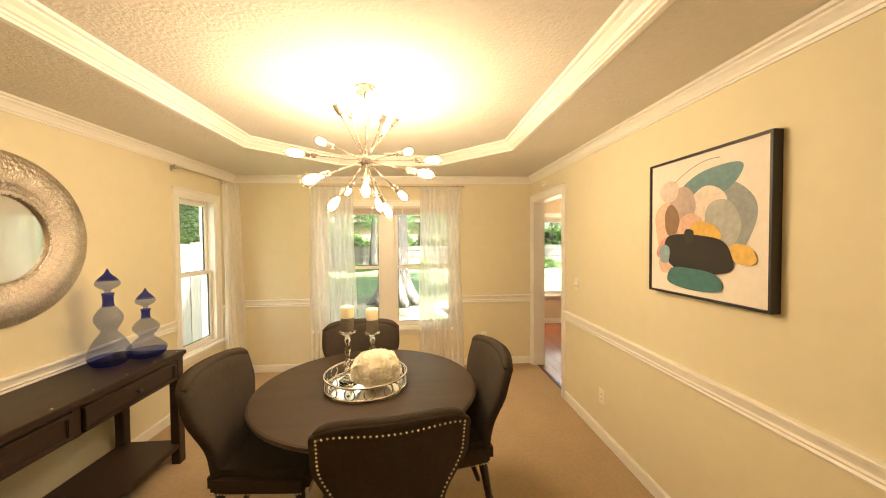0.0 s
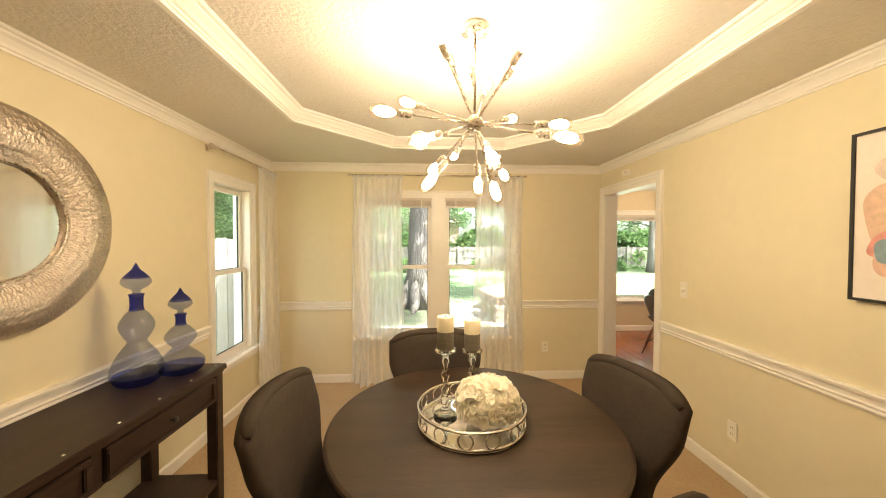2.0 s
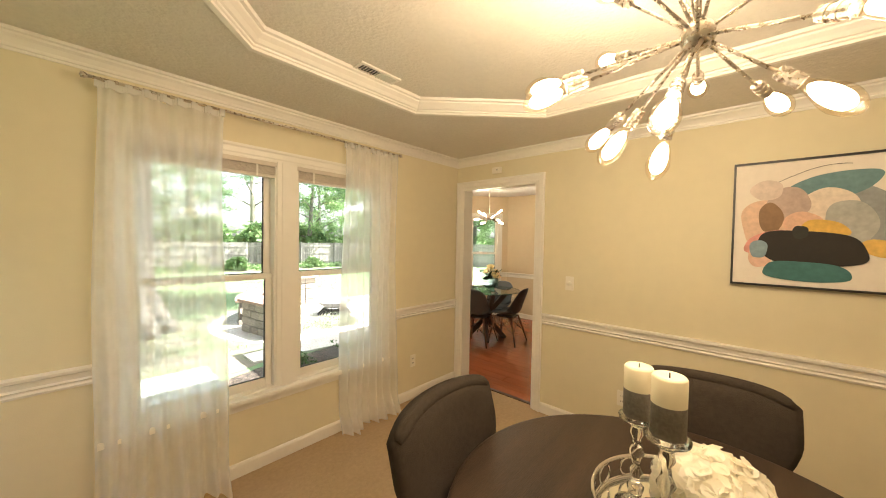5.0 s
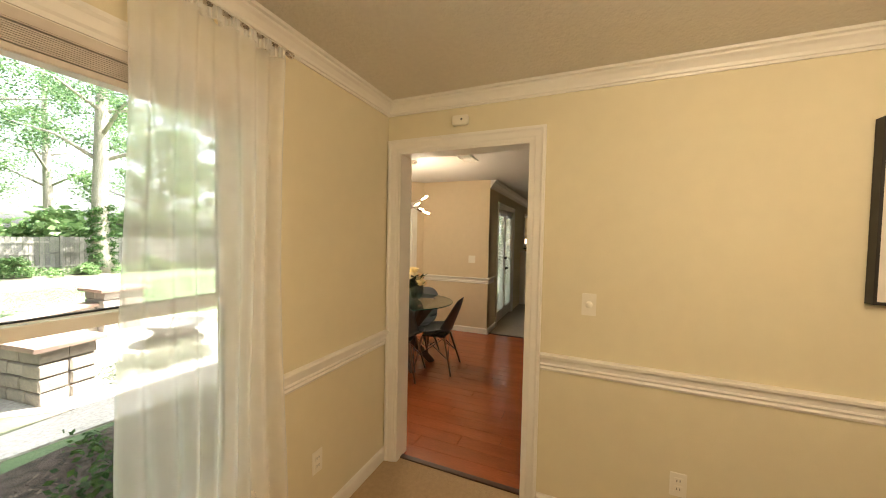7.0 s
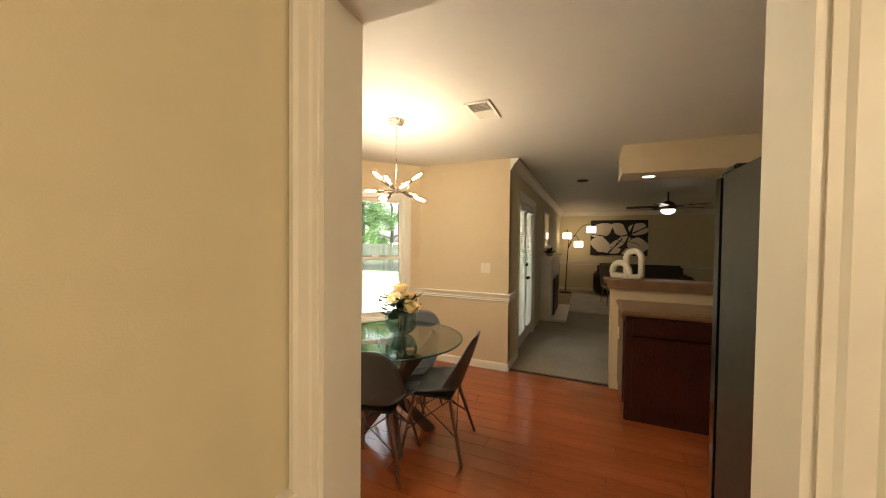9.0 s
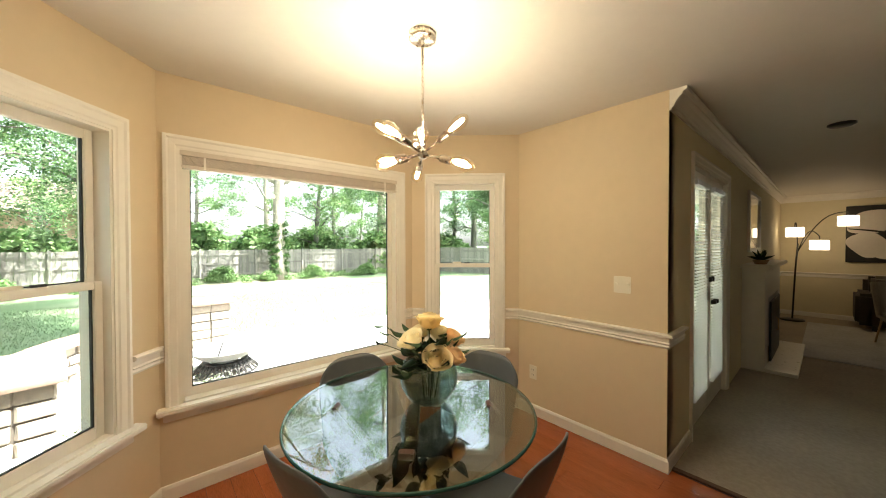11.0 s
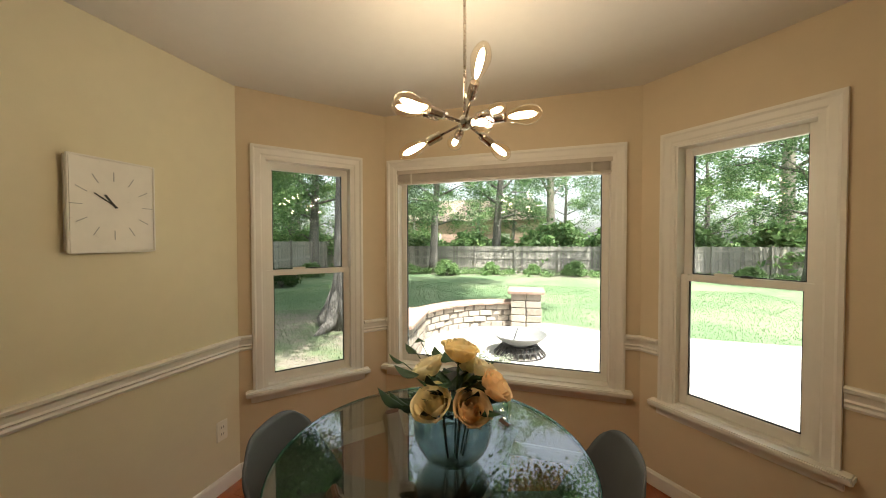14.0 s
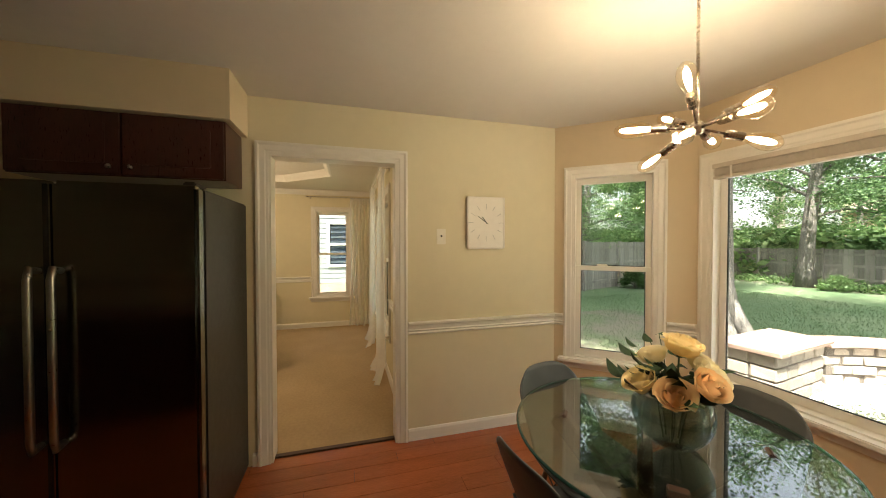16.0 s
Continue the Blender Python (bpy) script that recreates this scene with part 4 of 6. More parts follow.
decanter("glass_decanter", pose(-3.385, -1.91, CZ) @ Matrix.Scale(1.11, 4), [(0.055, 0.004), (0.082, 0.02), (0.096, 0.05), (0.094, 0.085), (0.072, 0.14), (0.042, 0.185), (0.036, 0.20), (0.046, 0.22), (0.062, 0.255), (0.062, 0.285), (0.044, 0.32), (0.028, 0.338)],
         [(0.028, 0.338), (0.024, 0.36), (0.025, 0.395), (0.029, 0.414), (0.024, 0.414)],
         ([(0.016, 0.415), (0.016, 0.43), (0.040, 0.445), (0.055, 0.465), (0.050, 0.485)], [(0.050, 0.485), (0.034, 0.505), (0.015, 0.525), (0.006, 0.545), (0, 0.556)]),
         "tall double-gourd blue glass decanter with pointed stopper on the console")
decanter("glass_decanter", pose(-3.275, -1.765, CZ) @ Matrix.Scale(1.10, 4), [(0.055, 0.004), (0.088, 0.018), (0.100, 0.045), (0.096, 0.066), (0.066, 0.10), (0.040, 0.125), (0.036, 0.138), (0.052, 0.155), (0.066, 0.18), (0.062, 0.20), (0.040, 0.228), (0.024, 0.242)],
         [(0.024, 0.242), (0.021, 0.26), (0.022, 0.285), (0.026, 0.298), (0.021, 0.298)],
         ([(0.014, 0.30), (0.014, 0.315), (0.036, 0.328), (0.050, 0.345), (0.046, 0.362)], [(0.046, 0.362), (0.032, 0.382), (0.014, 0.402), (0.006, 0.418), (0, 0.428)]),
         "shorter squat blue glass decanter with pointed stopper on the console")
wk = thing("wire_bowl", pose(-3.36, -2.72, CZ), "small dark wire bowl on the console table", "bowl")
for k in range(6):
    ring = ring_tube(bmesh.new(), 0.10, 0.0, 0.003, 36, 6, pose(0, 0, 0.078, 55 * math.sin(k * 1.05), 55 * math.cos(k * 1.05), 0))
    part("wire_ring", ring, CHROME if k % 2 else BLACK, wk)
part("wire_foot", ring_tube(bmesh.new(), 0.05, 0.004, 0.004, 30, 6), BLACK, wk)

# dining table
dt = thing("dining_table", pose(*TC, 0), "round dark-stained wooden dining table with a pedestal", "dining table")
part("tabletop", lathe(bmesh.new(), [(0, 0.715), (0.59, 0.715), (0.610, 0.722), (0.620, 0.735), (0.616, 0.746), (0.606, 0.750), (0, 0.750)], 96, smooth=False), TABLEWOOD, dt)
part("pedestal", lathe(bmesh.new(), smooth_profile([(0.10, 0.06), (0.11, 0.10), (0.07, 0.20), (0.06, 0.40), (0.10, 0.55), (0.12, 0.65), (0.22, 0.714)], 4), 28), TABLEWOOD, dt)
for k in range(4):
    part("foot", boxes((0.05, 0.36, -0.035, 0.035, 0.001, 0.075), bevel=0.012, m=pose(0, 0, 0, 0, 0, 45 + 90 * k)), TABLEWOOD, dt)


def grid_mesh(fn, nu, nv):
    bm = bmesh.new()
    vs = [[bm.verts.new(fn(i / nu, j / nv)) for i in range(nu + 1)] for j in range(nv + 1)]
    for j in range(nv):
        for i in range(nu):
            bm.faces.new((vs[j][i], vs[j][i + 1], vs[j + 1][i + 1], vs[j + 1][i])).smooth = True
    return bm, vs


def back_shape(u, v):
    """Wing back: narrow at the seat, wide and curved at the top. u across, v up; returns x, y, z of the mid surface."""
    s = u * 2 - 1
    q = min(max((v - 0.18) / 0.55, 0), 1)
    half = 0.200 + 0.088 * q * q * (3 - 2 * q)
    z = 0.44 + v * (0.506 + 0.006 * (1 - s * s)) - 0.045 * abs(s) ** 5 * v ** 3
    y = 0.062 * s * s * (0.4 + 0.6 * v) - 0.115 * v - 0.02 * v * v
    return Vector((s * half, y, z))


def dining_chair(m):
    """Front towards +y; the origin lies on the floor under the top of the back."""
    t = thing("dining_chair", m, "taupe linen wing-back dining chair with nickel nailheads", "chair", "chairs round the dining table")
    off = Vector((0, 0.135, 0))
    th = 0.034
    front, fv = grid_mesh(lambda u, v: back_shape(u, v) + off + Vector((0, th * (1 - (2 * u - 1) ** 6) * (1 - max(v - 0.9, 0) ** 2 * 60), 0)), 20, 16)
    rear = [[front.verts.new(back_shape(i / 20, j / 16) + off - Vector((0, th * 0.9, 0))) for i in range(21)] for j in range(17)]
    for j in range(16):
        for i in range(20):
            front.faces.new((rear[j][i], rear[j + 1][i], rear[j + 1][i + 1], rear[j][i + 1])).smooth = True
    rim_f = [fv[0][i] for i in range(21)] + [fv[j][20] for j in range(1, 17)] + [fv[16][i] for i in range(19, -1, -1)] + [fv[j][0] for j in range(15, 0, -1)]
    rim_r = [rear[0][i] for i in range(21)] + [rear[j][20] for j in range(1, 17)] + [rear[16][i] for i in range(19, -1, -1)] + [rear[j][0] for j in range(15, 0, -1)]
    for k in range(len(rim_f)):
        q = (k + 1) % len(rim_f)
        front.faces.new((rim_f[k], rim_r[k], rim_r[q], rim_f[q])).smooth = True
    b = part("backrest", front, FABRIC, t)
    bm = bmesh.new()
    tube(bm, [back_shape(0.03 + 0.94 * i / 24, 0.985) + off + Vector((0, 0.004, -0.006)) for i in range(25)], [0.012, 0.022] + [0.026] * 21 + [0.022, 0.012], 12)
    part("top_roll", bm, FABRIC, b)
    bm = bmesh.new()
    marks = [back_shape(0.045, v / 26) for v in range(26)] + [back_shape(0.955, v / 26) for v in range(26)] + [back_shape(0.045 + 0.91 * k / 26, 0.955 - 0.03 * math.sin(math.pi * k / 26)) for k in range(27)]
    for p in marks:
        p = p + off - Vector((0, th * 0.9 + 0.001, 0))
        lathe(bm, [(0.0055, 0), (0.0042, 0.003), (0, 0.0045)], 6, Matrix.Translation(p) @ Matrix.Rotation(1.5708, 4, "X"))
    tagged(part("nailhead_trim", bm, NAIL, b, "nickel nailheads"), kind="stuff")
    bm = bmesh.new()
    box(bm, -0.235, 0.235, 0.10, 0.585, 0.365, 0.480, bevel=0.03)
    for v in bm.verts:
        if v.co.y < 0.3:
            v.co.x *= 0.90
        if v.co.z > 0.47:
            v.co.z += 0.014 * (1 - (v.co.x / 0.24) ** 2)
    s = part("seat", bm, FABRIC, t)
    bm = bmesh.new()
    for k in range(33):
        x = -0.215 + 0.43 * k / 32
        lathe(bm, [(0.0055, 0), (0.0042, 0.003), (0, 0.0045)], 6, Matrix.Translation((x, 0.586, 0.385)) @ Matrix.Rotation(-1.5708, 4, "X"))
    for k in range(28):
        for sd in (-1, 1):
            y = 0.135 + 0.42 * k / 27
            w = 0.236 if y > 0.3 else 0.2125
            w = 0.2125 + (0.236 - 0.2125) * min(max((y - 0.13) / 0.42, 0), 1)
            lathe(bm, [(0.0055, 0), (0.0042, 0.003), (0, 0.0045)], 6, Matrix.Translation((sd * w, y, 0.385)) @ Matrix.Rotation(sd * 1.5708, 4, "Y"))
    tagged(part("seat_nailheads", bm, NAIL, s, "nickel nailheads"), kind="stuff")
    for x, y, dx, dy in ((-0.20, 0.54, 0, 0), (0.20, 0.54, 0, 0), (-0.18, 0.16, 0, -0.10), (0.18, 0.16, 0, -0.10)):
        bm = bmesh.new()
        tube(bm, [(x + dx, y + dy, 0.001), (x + dx * 0.35, y + dy * 0.35, 0.18), (x, y, 0.37)], [0.014, 0.019, 0.024], 4)
        part("leg", bm, DARKWOOD, t, "dark wooden leg")
    return t


ch = dining_chair(pose(-1.52, -3.015, 0, 0, 0, 9))
for x, y, a in ((-1.88, -1.49, 186), (-0.965, -2.20, 99), (-2.545, -2.33, 269)):
    copy_thing(ch, pose(x, y, 0, 0, 0, a))

# centrepiece
tr = thing("mirrored_tray", pose(-1.735, -2.24, 0.751), "round mirrored tray with a chrome ring gallery on the table", "tray")
part("mirror_plate", lathe(bmesh.new(), [(0, 0.004), (0.222, 0.004), (0.225, 0.0), (0, 0.0)], 64, smooth=False), MIRROR, tr)
part("lower_rim", ring_tube(bmesh.new(), 0.225, 0.010, 0.007, 72, 8), CHROME, tr)
part("upper_rim", ring_tube(bmesh.new(), 0.228, 0.075, 0.006, 72, 8), CHROME, tr)
for k in range(14):
    a = 360 / 14 * k
    part("gallery_ring", ring_tube(bmesh.new(), 0.028, 0.0, 0.0035, 24, 6, pose(0, 0, 0, 0, 0, a) @ pose(0.226, 0, 0.043, 0, 90, 0)), CHROME, tr)


def candle_holder(x, y, hz, label):
    t = thing("candle_holder", pose(x, y, 0.756), label, "candle holder", "crystal candle holders")
    k = hz / 0.26
    prof = [(0.0, 0.0), (0.050, 0.0), (0.052, 0.008), (0.030, 0.022), (0.014, 0.034), (0.020, 0.050), (0.022, 0.062), (0.012, 0.074), (0.010, 0.090), (0.018, 0.104), (0.010, 0.118), (0.012, 0.140), (0.021, 0.158), (0.012, 0.176), (0.010, 0.196), (0.018, 0.210), (0.014, 0.228), (0.028, 0.242), (0.047, 0.250), (0.048, 0.257), (0.0, 0.258)]
    part("stem", lathe(bmesh.new(), [(r, z * k) for r, z in prof], 24), CRYSTAL, t)
    return hz


for x, y, hz, lab in ((-1.845, -2.20, 0.300, "taller"), (-1.715, -2.11, 0.265, "shorter")):
    candle_holder(x, y, hz, lab + " turned crystal candle holder on the mirrored tray")
    cd = thing("pillar_candle", pose(x, y, 0.756 + hz), "cream pillar candle with a grey band on a crystal holder", "candle", "pillar candles")
    part("grey_band", lathe(bmesh.new(), [(0, 0), (0.036, 0), (0.037, 0.004), (0.037, 0.076)], 28), CANDLE_GREY, cd, "rough grey wax band")
    part("wax", lathe(bmesh.new(), [(0.037, 0.076), (0.037, 0.136), (0.033, 0.142), (0.020, 0.138), (0, 0.136)], 28), CANDLE, cd)
    part("wick", tube(bmesh.new(), [(0, 0, 0.136), (0.001, 0, 0.148)], 0.0015, 6), BLACK, cd)

hb = thing("flower_bowl", pose(-1.675, -2.28, 0.756), "white ceramic bowl filled with a dome of hydrangea", "flower bowl")
part("bowl", lathe(bmesh.new(), smooth_profile([(0, 0.0), (0.045, 0.002), (0.085, 0.03), (0.098, 0.07), (0.094, 0.075), (0.08, 0.05), (0, 0.03)], 4), 36), CERAMIC, hb)
rnd = random.Random(5)
verts, faces = [], []
for k in range(620):
    z = 1 - (k + 0.5) / 620 * 1.25
    r = math.sqrt(max(1 - z * z, 0))
    a = k * 2.39996
    n = Vector((r * math.cos(a), r * math.sin(a), z))
    lump = 1 + 0.13 * noise.noise(n * 3.4)
    c = Vector((n.x * 0.122, n.y * 0.122, n.z * 0.098)) * lump + Vector((0, 0, 0.095)) + n * rnd.uniform(-0.009, 0.007)
    u, w = basis(n)
    t_ = rnd.uniform(0, 6.28)
    u, w = u * math.cos(t_) + w * math.sin(t_), w * math.cos(t_) - u * math.sin(t_)
    s = rnd.uniform(0.017, 0.026)
    lean = rnd.uniform(-0.5, 1.0)
    b0 = len(verts)
    verts.append(c - n * 0.004)
    for j in range(8):
        q = 6.2832 * j / 8
        x_, y_ = math.cos(q) * s, math.sin(q) * s * 0.9
        verts.append(c + u * x_ + w * y_ + n * (0.0045 + lean * x_ * 0.6 + 0.002 * math.sin(3 * q + k)))
    faces += [(b0, b0 + 1 + j, b0 + 1 + (j + 1) % 8) for j in range(8)]
part("blossoms", raw_mesh("blossoms", [tuple(v) for v in verts], faces, PETAL, True), PETAL, hb, "dense cream hydrangea petals")
part("blossom_core", lathe(bmesh.new(), smooth_profile([(0.07, 0.045), (0.110, 0.070), (0.114, 0.110), (0.084, 0.162), (0, 0.182)], 4), 24), PETAL, hb)


def bulb_arm(t, hub, d, reach, glow, metal, scale=1.0, fat=1.2):
    """One arm of a sputnik lamp: rod, socket, glass bulb and its filament."""
    d = Vector(d).normalized()
    hub = Vector(hub)
    a = part("arm", tube(bmesh.new(), [hub, hub + d * (reach - 0.075 * scale)], 0.0045 * scale, 8), metal, t)
    m = Matrix.Translation(hub + d * (reach - 0.080 * scale)) @ d.to_track_quat("Z", "Y").to_matrix().to_4x4() @ Matrix.Scale(scale, 4)
    part("socket", lathe(bmesh.new(), [(0, 0), (0.013, 0), (0.015, 0.004), (0.015, 0.012), (0.0165, 0.013), (0.0165, 0.019), (0.015, 0.020), (0.015, 0.030), (0.0165, 0.031), (0.0165, 0.037), (0.015, 0.038), (0.016, 0.056), (0, 0.056)], 16, m, smooth=False), metal, a)
    part("bulb", lathe(bmesh.new(), smooth_profile([(0.012, 0.056), (0.014, 0.066), (0.022, 0.088), (0.031, 0.120), (0.031, 0.140), (0.023, 0.162), (0.010, 0.176), (0, 0.179)], 4), 18, m), BULB_GLASS, a, "clear glass bulb, lit", shadow=False)
    part("filament", lathe(bmesh.new(), smooth_profile([(0, 0.066), (0.007 * fat, 0.076), (0.012 * fat, 0.104), (0.012 * fat, 0.136), (0.007 * fat, 0.154), (0, 0.160)], 3), 10, m), glow, a, "glowing filament", shadow=False)


HUB1 = (-1.722, -2.217, 2.03)
c1 = thing("sputnik_chandelier", pose(0, 0, 0), "lit nickel sputnik chandelier with glass bulbs above the dining table", "chandelier")
part("canopy", lathe(bmesh.new(), [(0, HT), (0.062, HT), (0.062, HT - 0.022), (0.056, HT - 0.028), (0, HT - 0.028)], 32, pose(HUB1[0], HUB1[1], 0)), NICKEL, c1)
part("stem", tube(bmesh.new(), [(HUB1[0], HUB1[1], HT - 0.02), (HUB1[0], HUB1[1], HUB1[2])], 0.006, 10), NICKEL, c1)
part("hub", lathe(bmesh.new(), smooth_profile([(0, -0.036), (0.022, -0.032), (0.036, -0.014), (0.038, 0.0), (0.036, 0.014), (0.022, 0.032), (0, 0.036)], 3), 24, Matrix.Translation(HUB1)), NICKEL, c1)
for d in ((-0.99, -0.07, 0.09), (-0.58, -0.71, -0.40), (0.60, 0.73, 0.33), (1.0, 0.09, 0.04), (0.88, -0.42, -0.27), (-0.44, 0.83, -0.32), (-0.15, 0.98, -0.10), (-0.62, 0.10, -0.78), (0.15, 0.65, -0.74),
          (0.35, 0.30, -0.88), (0.10, -0.75, -0.65), (0.50, 0.76, -0.41), (-0.77, 0.48, 0.41), (0.53, 0.22, 0.82), (0.0, 0.35, 0.93), (0.25, 0.65, 0.72), (0.40, -0.70, 0.55), (-0.45, -0.30, 0.84), (-0.32, 0.12, 0.94)):
    bulb_arm(c1, HUB1, d, 0.275 if d[2] < -0.6 else 0.35, GLOW, NICKEL, fat=1.7)

# ---- breakfast nook ----
NT = (1.575, 0.685)
gt = thing("glass_table", pose(*NT, 0), "round glass dining table on a crossed walnut base", "glass table")
RG = 0.515
top = part("glass_top", lathe(bmesh.new(), [(0, 0.738), (RG - 0.004, 0.738), (RG - 0.004, 0.750), (0, 0.750)], 96, smooth=False), TABLE_GLASS, gt, "clear greenish glass top", shadow=False)
part("polished_edge", ring_tube(bmesh.new(), RG - 0.003, 0.744, 0.0062, 96, 8), TABLE_EDGE, top, "dark green polished edge")
for k in range(4):
    a = 45 + 90 * k
    part("leg", boxes((-0.036, 0.036, -0.028, 0.028, -0.49, 0.49), bevel=0.004, m=pose(0, 0, 0, 0, 0, a) @ pose(0.03, 0.032, 0.3665, 0, 41, 0) @ Matrix.Scale(1, 4)), BASEWOOD, gt)


def shell_chair(m):
    """Moulded shell on dowel legs with wire bracing; front towards +y."""
    t = thing("shell_chair", m, "grey moulded plastic shell chair on wooden dowel legs", "chair", "chairs round the glass table")

    def surf(u, v):
        s = u * 2 - 1
        if v < 0.55:
            q = v / 0.55
            y = 0.25 - 0.42 * q
            z = 0.445 - 0.022 * math.sin(q * 3.1) - 0.03 * max(0.25 - q, 0) * 4 * 0.6
            half = 0.215 + 0.02 * math.sin(q * 3.14)
            lift = 0.055 * abs(s) ** 3 * (0.35 + q)
            return Vector((s * half, y, z + lift))
        q = (v - 0.55) / 0.45
        y = -0.17 - 0.055 * math.sin(q * 1.5) - 0.075 * q
        z = 0.445 + 0.39 * q ** 0.9 - 0.01
        half = (0.225 - 0.035 * q) * (1 - max(q - 0.72, 0) ** 2 * 3.0)
        lift = 0.055 * abs(s) ** 3 * (1 - q)
        return Vector((s * half, y + 0.075 * abs(s) ** 2.4 * (1 - 0.55 * q), z + lift - 0.03 * abs(s) ** 4 * q))
    bm, vs = grid_mesh(surf, 18, 30)
    ob = part("seat_shell", bm, SHELL, t)
    md = ob.modifiers.new("thickness", "SOLIDIFY")
    md.thickness, md.offset = 0.007, 0
    tips = []
    for sx, sy in ((-1, 1), (1, 1), (-1, -1), (1, -1)):
        p0, p1 = (sx * 0.225, sy * 0.215 - 0.02, 0.001), (sx * 0.125, sy * 0.13, 0.385)
        part("leg", tube(bmesh.new(), [p0, p1], [0.009, 0.0135], 10), DOWEL, t, "walnut dowel leg")
        tips.append((Vector(p0), Vector(p1)))
    for a, b in ((0, 1), (2, 3), (0, 2), (1, 3)):
        for q in ((a, b), (b, a)):
            lo, hi = tips[q[0]][0].lerp(tips[q[0]][1], 0.42), tips[q[1]][1]
            part("brace", tube(bmesh.new(), [lo, hi], 0.0035, 6), BLACK, t, "black wire brace")
    part("mount", boxes((-0.13, 0.13, -0.135, 0.135, 0.383, 0.397), bevel=0.004), BLACK, t)
    return t


sc = shell_chair(pose(1.56, 0.965, 0, 0, 0, 178))
for x, y, a in ((1.905, 0.735, 97), (1.625, 0.345, 7), (1.29, 0.615, -78)):
    copy_thing(sc, pose(x, y, 0, 0, 0, a))

# roses in a glass bowl
VX, VY = 1.648, 0.665
vz = thing("rose_bowl", pose(VX, VY, 0.7505), "round clear glass bowl vase half filled with water", "vase")
part("bowl", lathe(bmesh.new(), smooth_profile([(0, 0.003), (0.05, 0.002), (0.092, 0.030), (0.120, 0.076), (0.126, 0.115), (0.119, 0.158), (0.111, 0.176), (0.108, 0.175), (0.116, 0.157), (0.122, 0.115), (0.116, 0.078), (0.088, 0.034), (0.048, 0.010), (0, 0.011)], 5), 40), VASE_GLASS, vz, shadow=False)
part("rim", ring_tube(bmesh.new(), 0.1095, 0.177, 0.0028, 40, 6), VASE_GLASS, vz, shadow=False)
part("water_surface", lathe(bmesh.new(), [(0, 0.105), (0.121, 0.105)], 40), VASE_GLASS, vz, shadow=False)


def rose(p, d, size, material, seed):
    rnd = random.Random(seed)
    d = Vector(d).normalized()
    m = Matrix.Translation(p) @ d.to_track_quat("Z", "Y").to_matrix().to_4x4()
    t = thing("rose", m, {"y": "yellow", "p": "peach", "c": "cream"}[material] + " rose in full bloom in the glass bowl", "rose", "roses in the bowl")
    mt = {"y": ROSE, "p": PEACH, "c": CREAMROSE}[material]
    for ring, (n, r0, h, half, flare) in enumerate(((2, 0.13, 1.34, 1.9, 0.0), (3, 0.25, 1.36, 1.35, 0.0), (3, 0.40, 1.32, 1.25, 0.03), (4, 0.57, 1.28, 1.05, 0.06), (5, 0.74, 1.22, 0.92, 0.13), (5, 0.88, 1.10, 0.90, 0.26))):
        for k in range(n):
            a0 = 6.283 * k / n + ring * 0.75 + rnd.uniform(-0.18, 0.18)
            tall, out, ph = h * rnd.uniform(0.95, 1.05), flare * rnd.uniform(0.7, 1.25), rnd.uniform(0, 6)

            def f(u, v, a0=a0, half=half, r0=r0, h=tall, flare=out, ph=ph):
                q = u * 2 - 1
                a = a0 + q * half * (0.42 + 0.58 * math.sin(min(v * 1.9, 1.5708)))
                cup = math.sin(min(v / 0.62, 1) * 1.5708) ** 0.75
                top = max(v - 0.62, 0) / 0.38
                rr = r0 * cup * (1 - 0.10 * top * (flare < 0.08)) + flare * top ** 1.8 + 0.045 * abs(q) ** 2 + 0.03 * math.sin(ph + q * 3.4) * top
                z = h * (v - 0.20 * abs(q) ** 2.6 * v) - 0.75 * flare * max(top - 0.55, 0) ** 1.4 + 0.025 * math.sin(ph * 2 + q * 5) * top
                return Vector((rr * math.cos(a), rr * math.sin(a), z - 0.62)) * size
            bm, _ = grid_mesh(f, 9, 10)
            part("petal", bm, mt, t)
    part("calyx", lathe(bmesh.new(), [(0, -size * 0.72), (size * 0.16, -size * 0.66), (size * 0.24, -size * 0.52)], 10), STEM, t)
    base = Vector((VX + (p[0] - VX) * 0.25, VY + (p[1] - VY) * 0.25, 0.770))
    end = Vector(p) - d * size * 0.66
    inv = m.inverted()
    part("stem", tube(bmesh.new(), [inv @ base, inv @ base.lerp(Vector((VX + (p[0] - VX) * 0.5, VY + (p[1] - VY) * 0.5, 0.93)), 1), inv @ end], 0.0032, 6), STEM, t)
    return t


for i, (dx, dy, z, sz, k) in enumerate(((0.02, 0.02, 1.125, 0.056, "y"), (-0.085, 0.01, 1.062, 0.050, "c"), (0.10, 0.04, 1.050, 0.052, "c"), (-0.035, -0.095, 0.995, 0.056, "y"), (0.075, -0.075, 0.985, 0.054, "p"), (0.135, -0.01, 1.035, 0.050, "p"), (0.03, 0.095, 1.06, 0.048, "c"))):
    rose((VX + dx, VY + dy, z - 0.028), (dx * 4.2, dy * 4.2, 0.55), sz * 1.0, k, i)
fl = thing("rose_foliage", pose(VX, VY, 0.93), "dark green rose leaves spreading from the glass bowl", "foliage")
rnd = random.Random(9)
lf = [(rnd.uniform(0, 6.28), rnd.uniform(0.02, 0.11), rnd.uniform(-0.02, 0.11), rnd.uniform(0.030, 0.048)) for _ in range(64)]
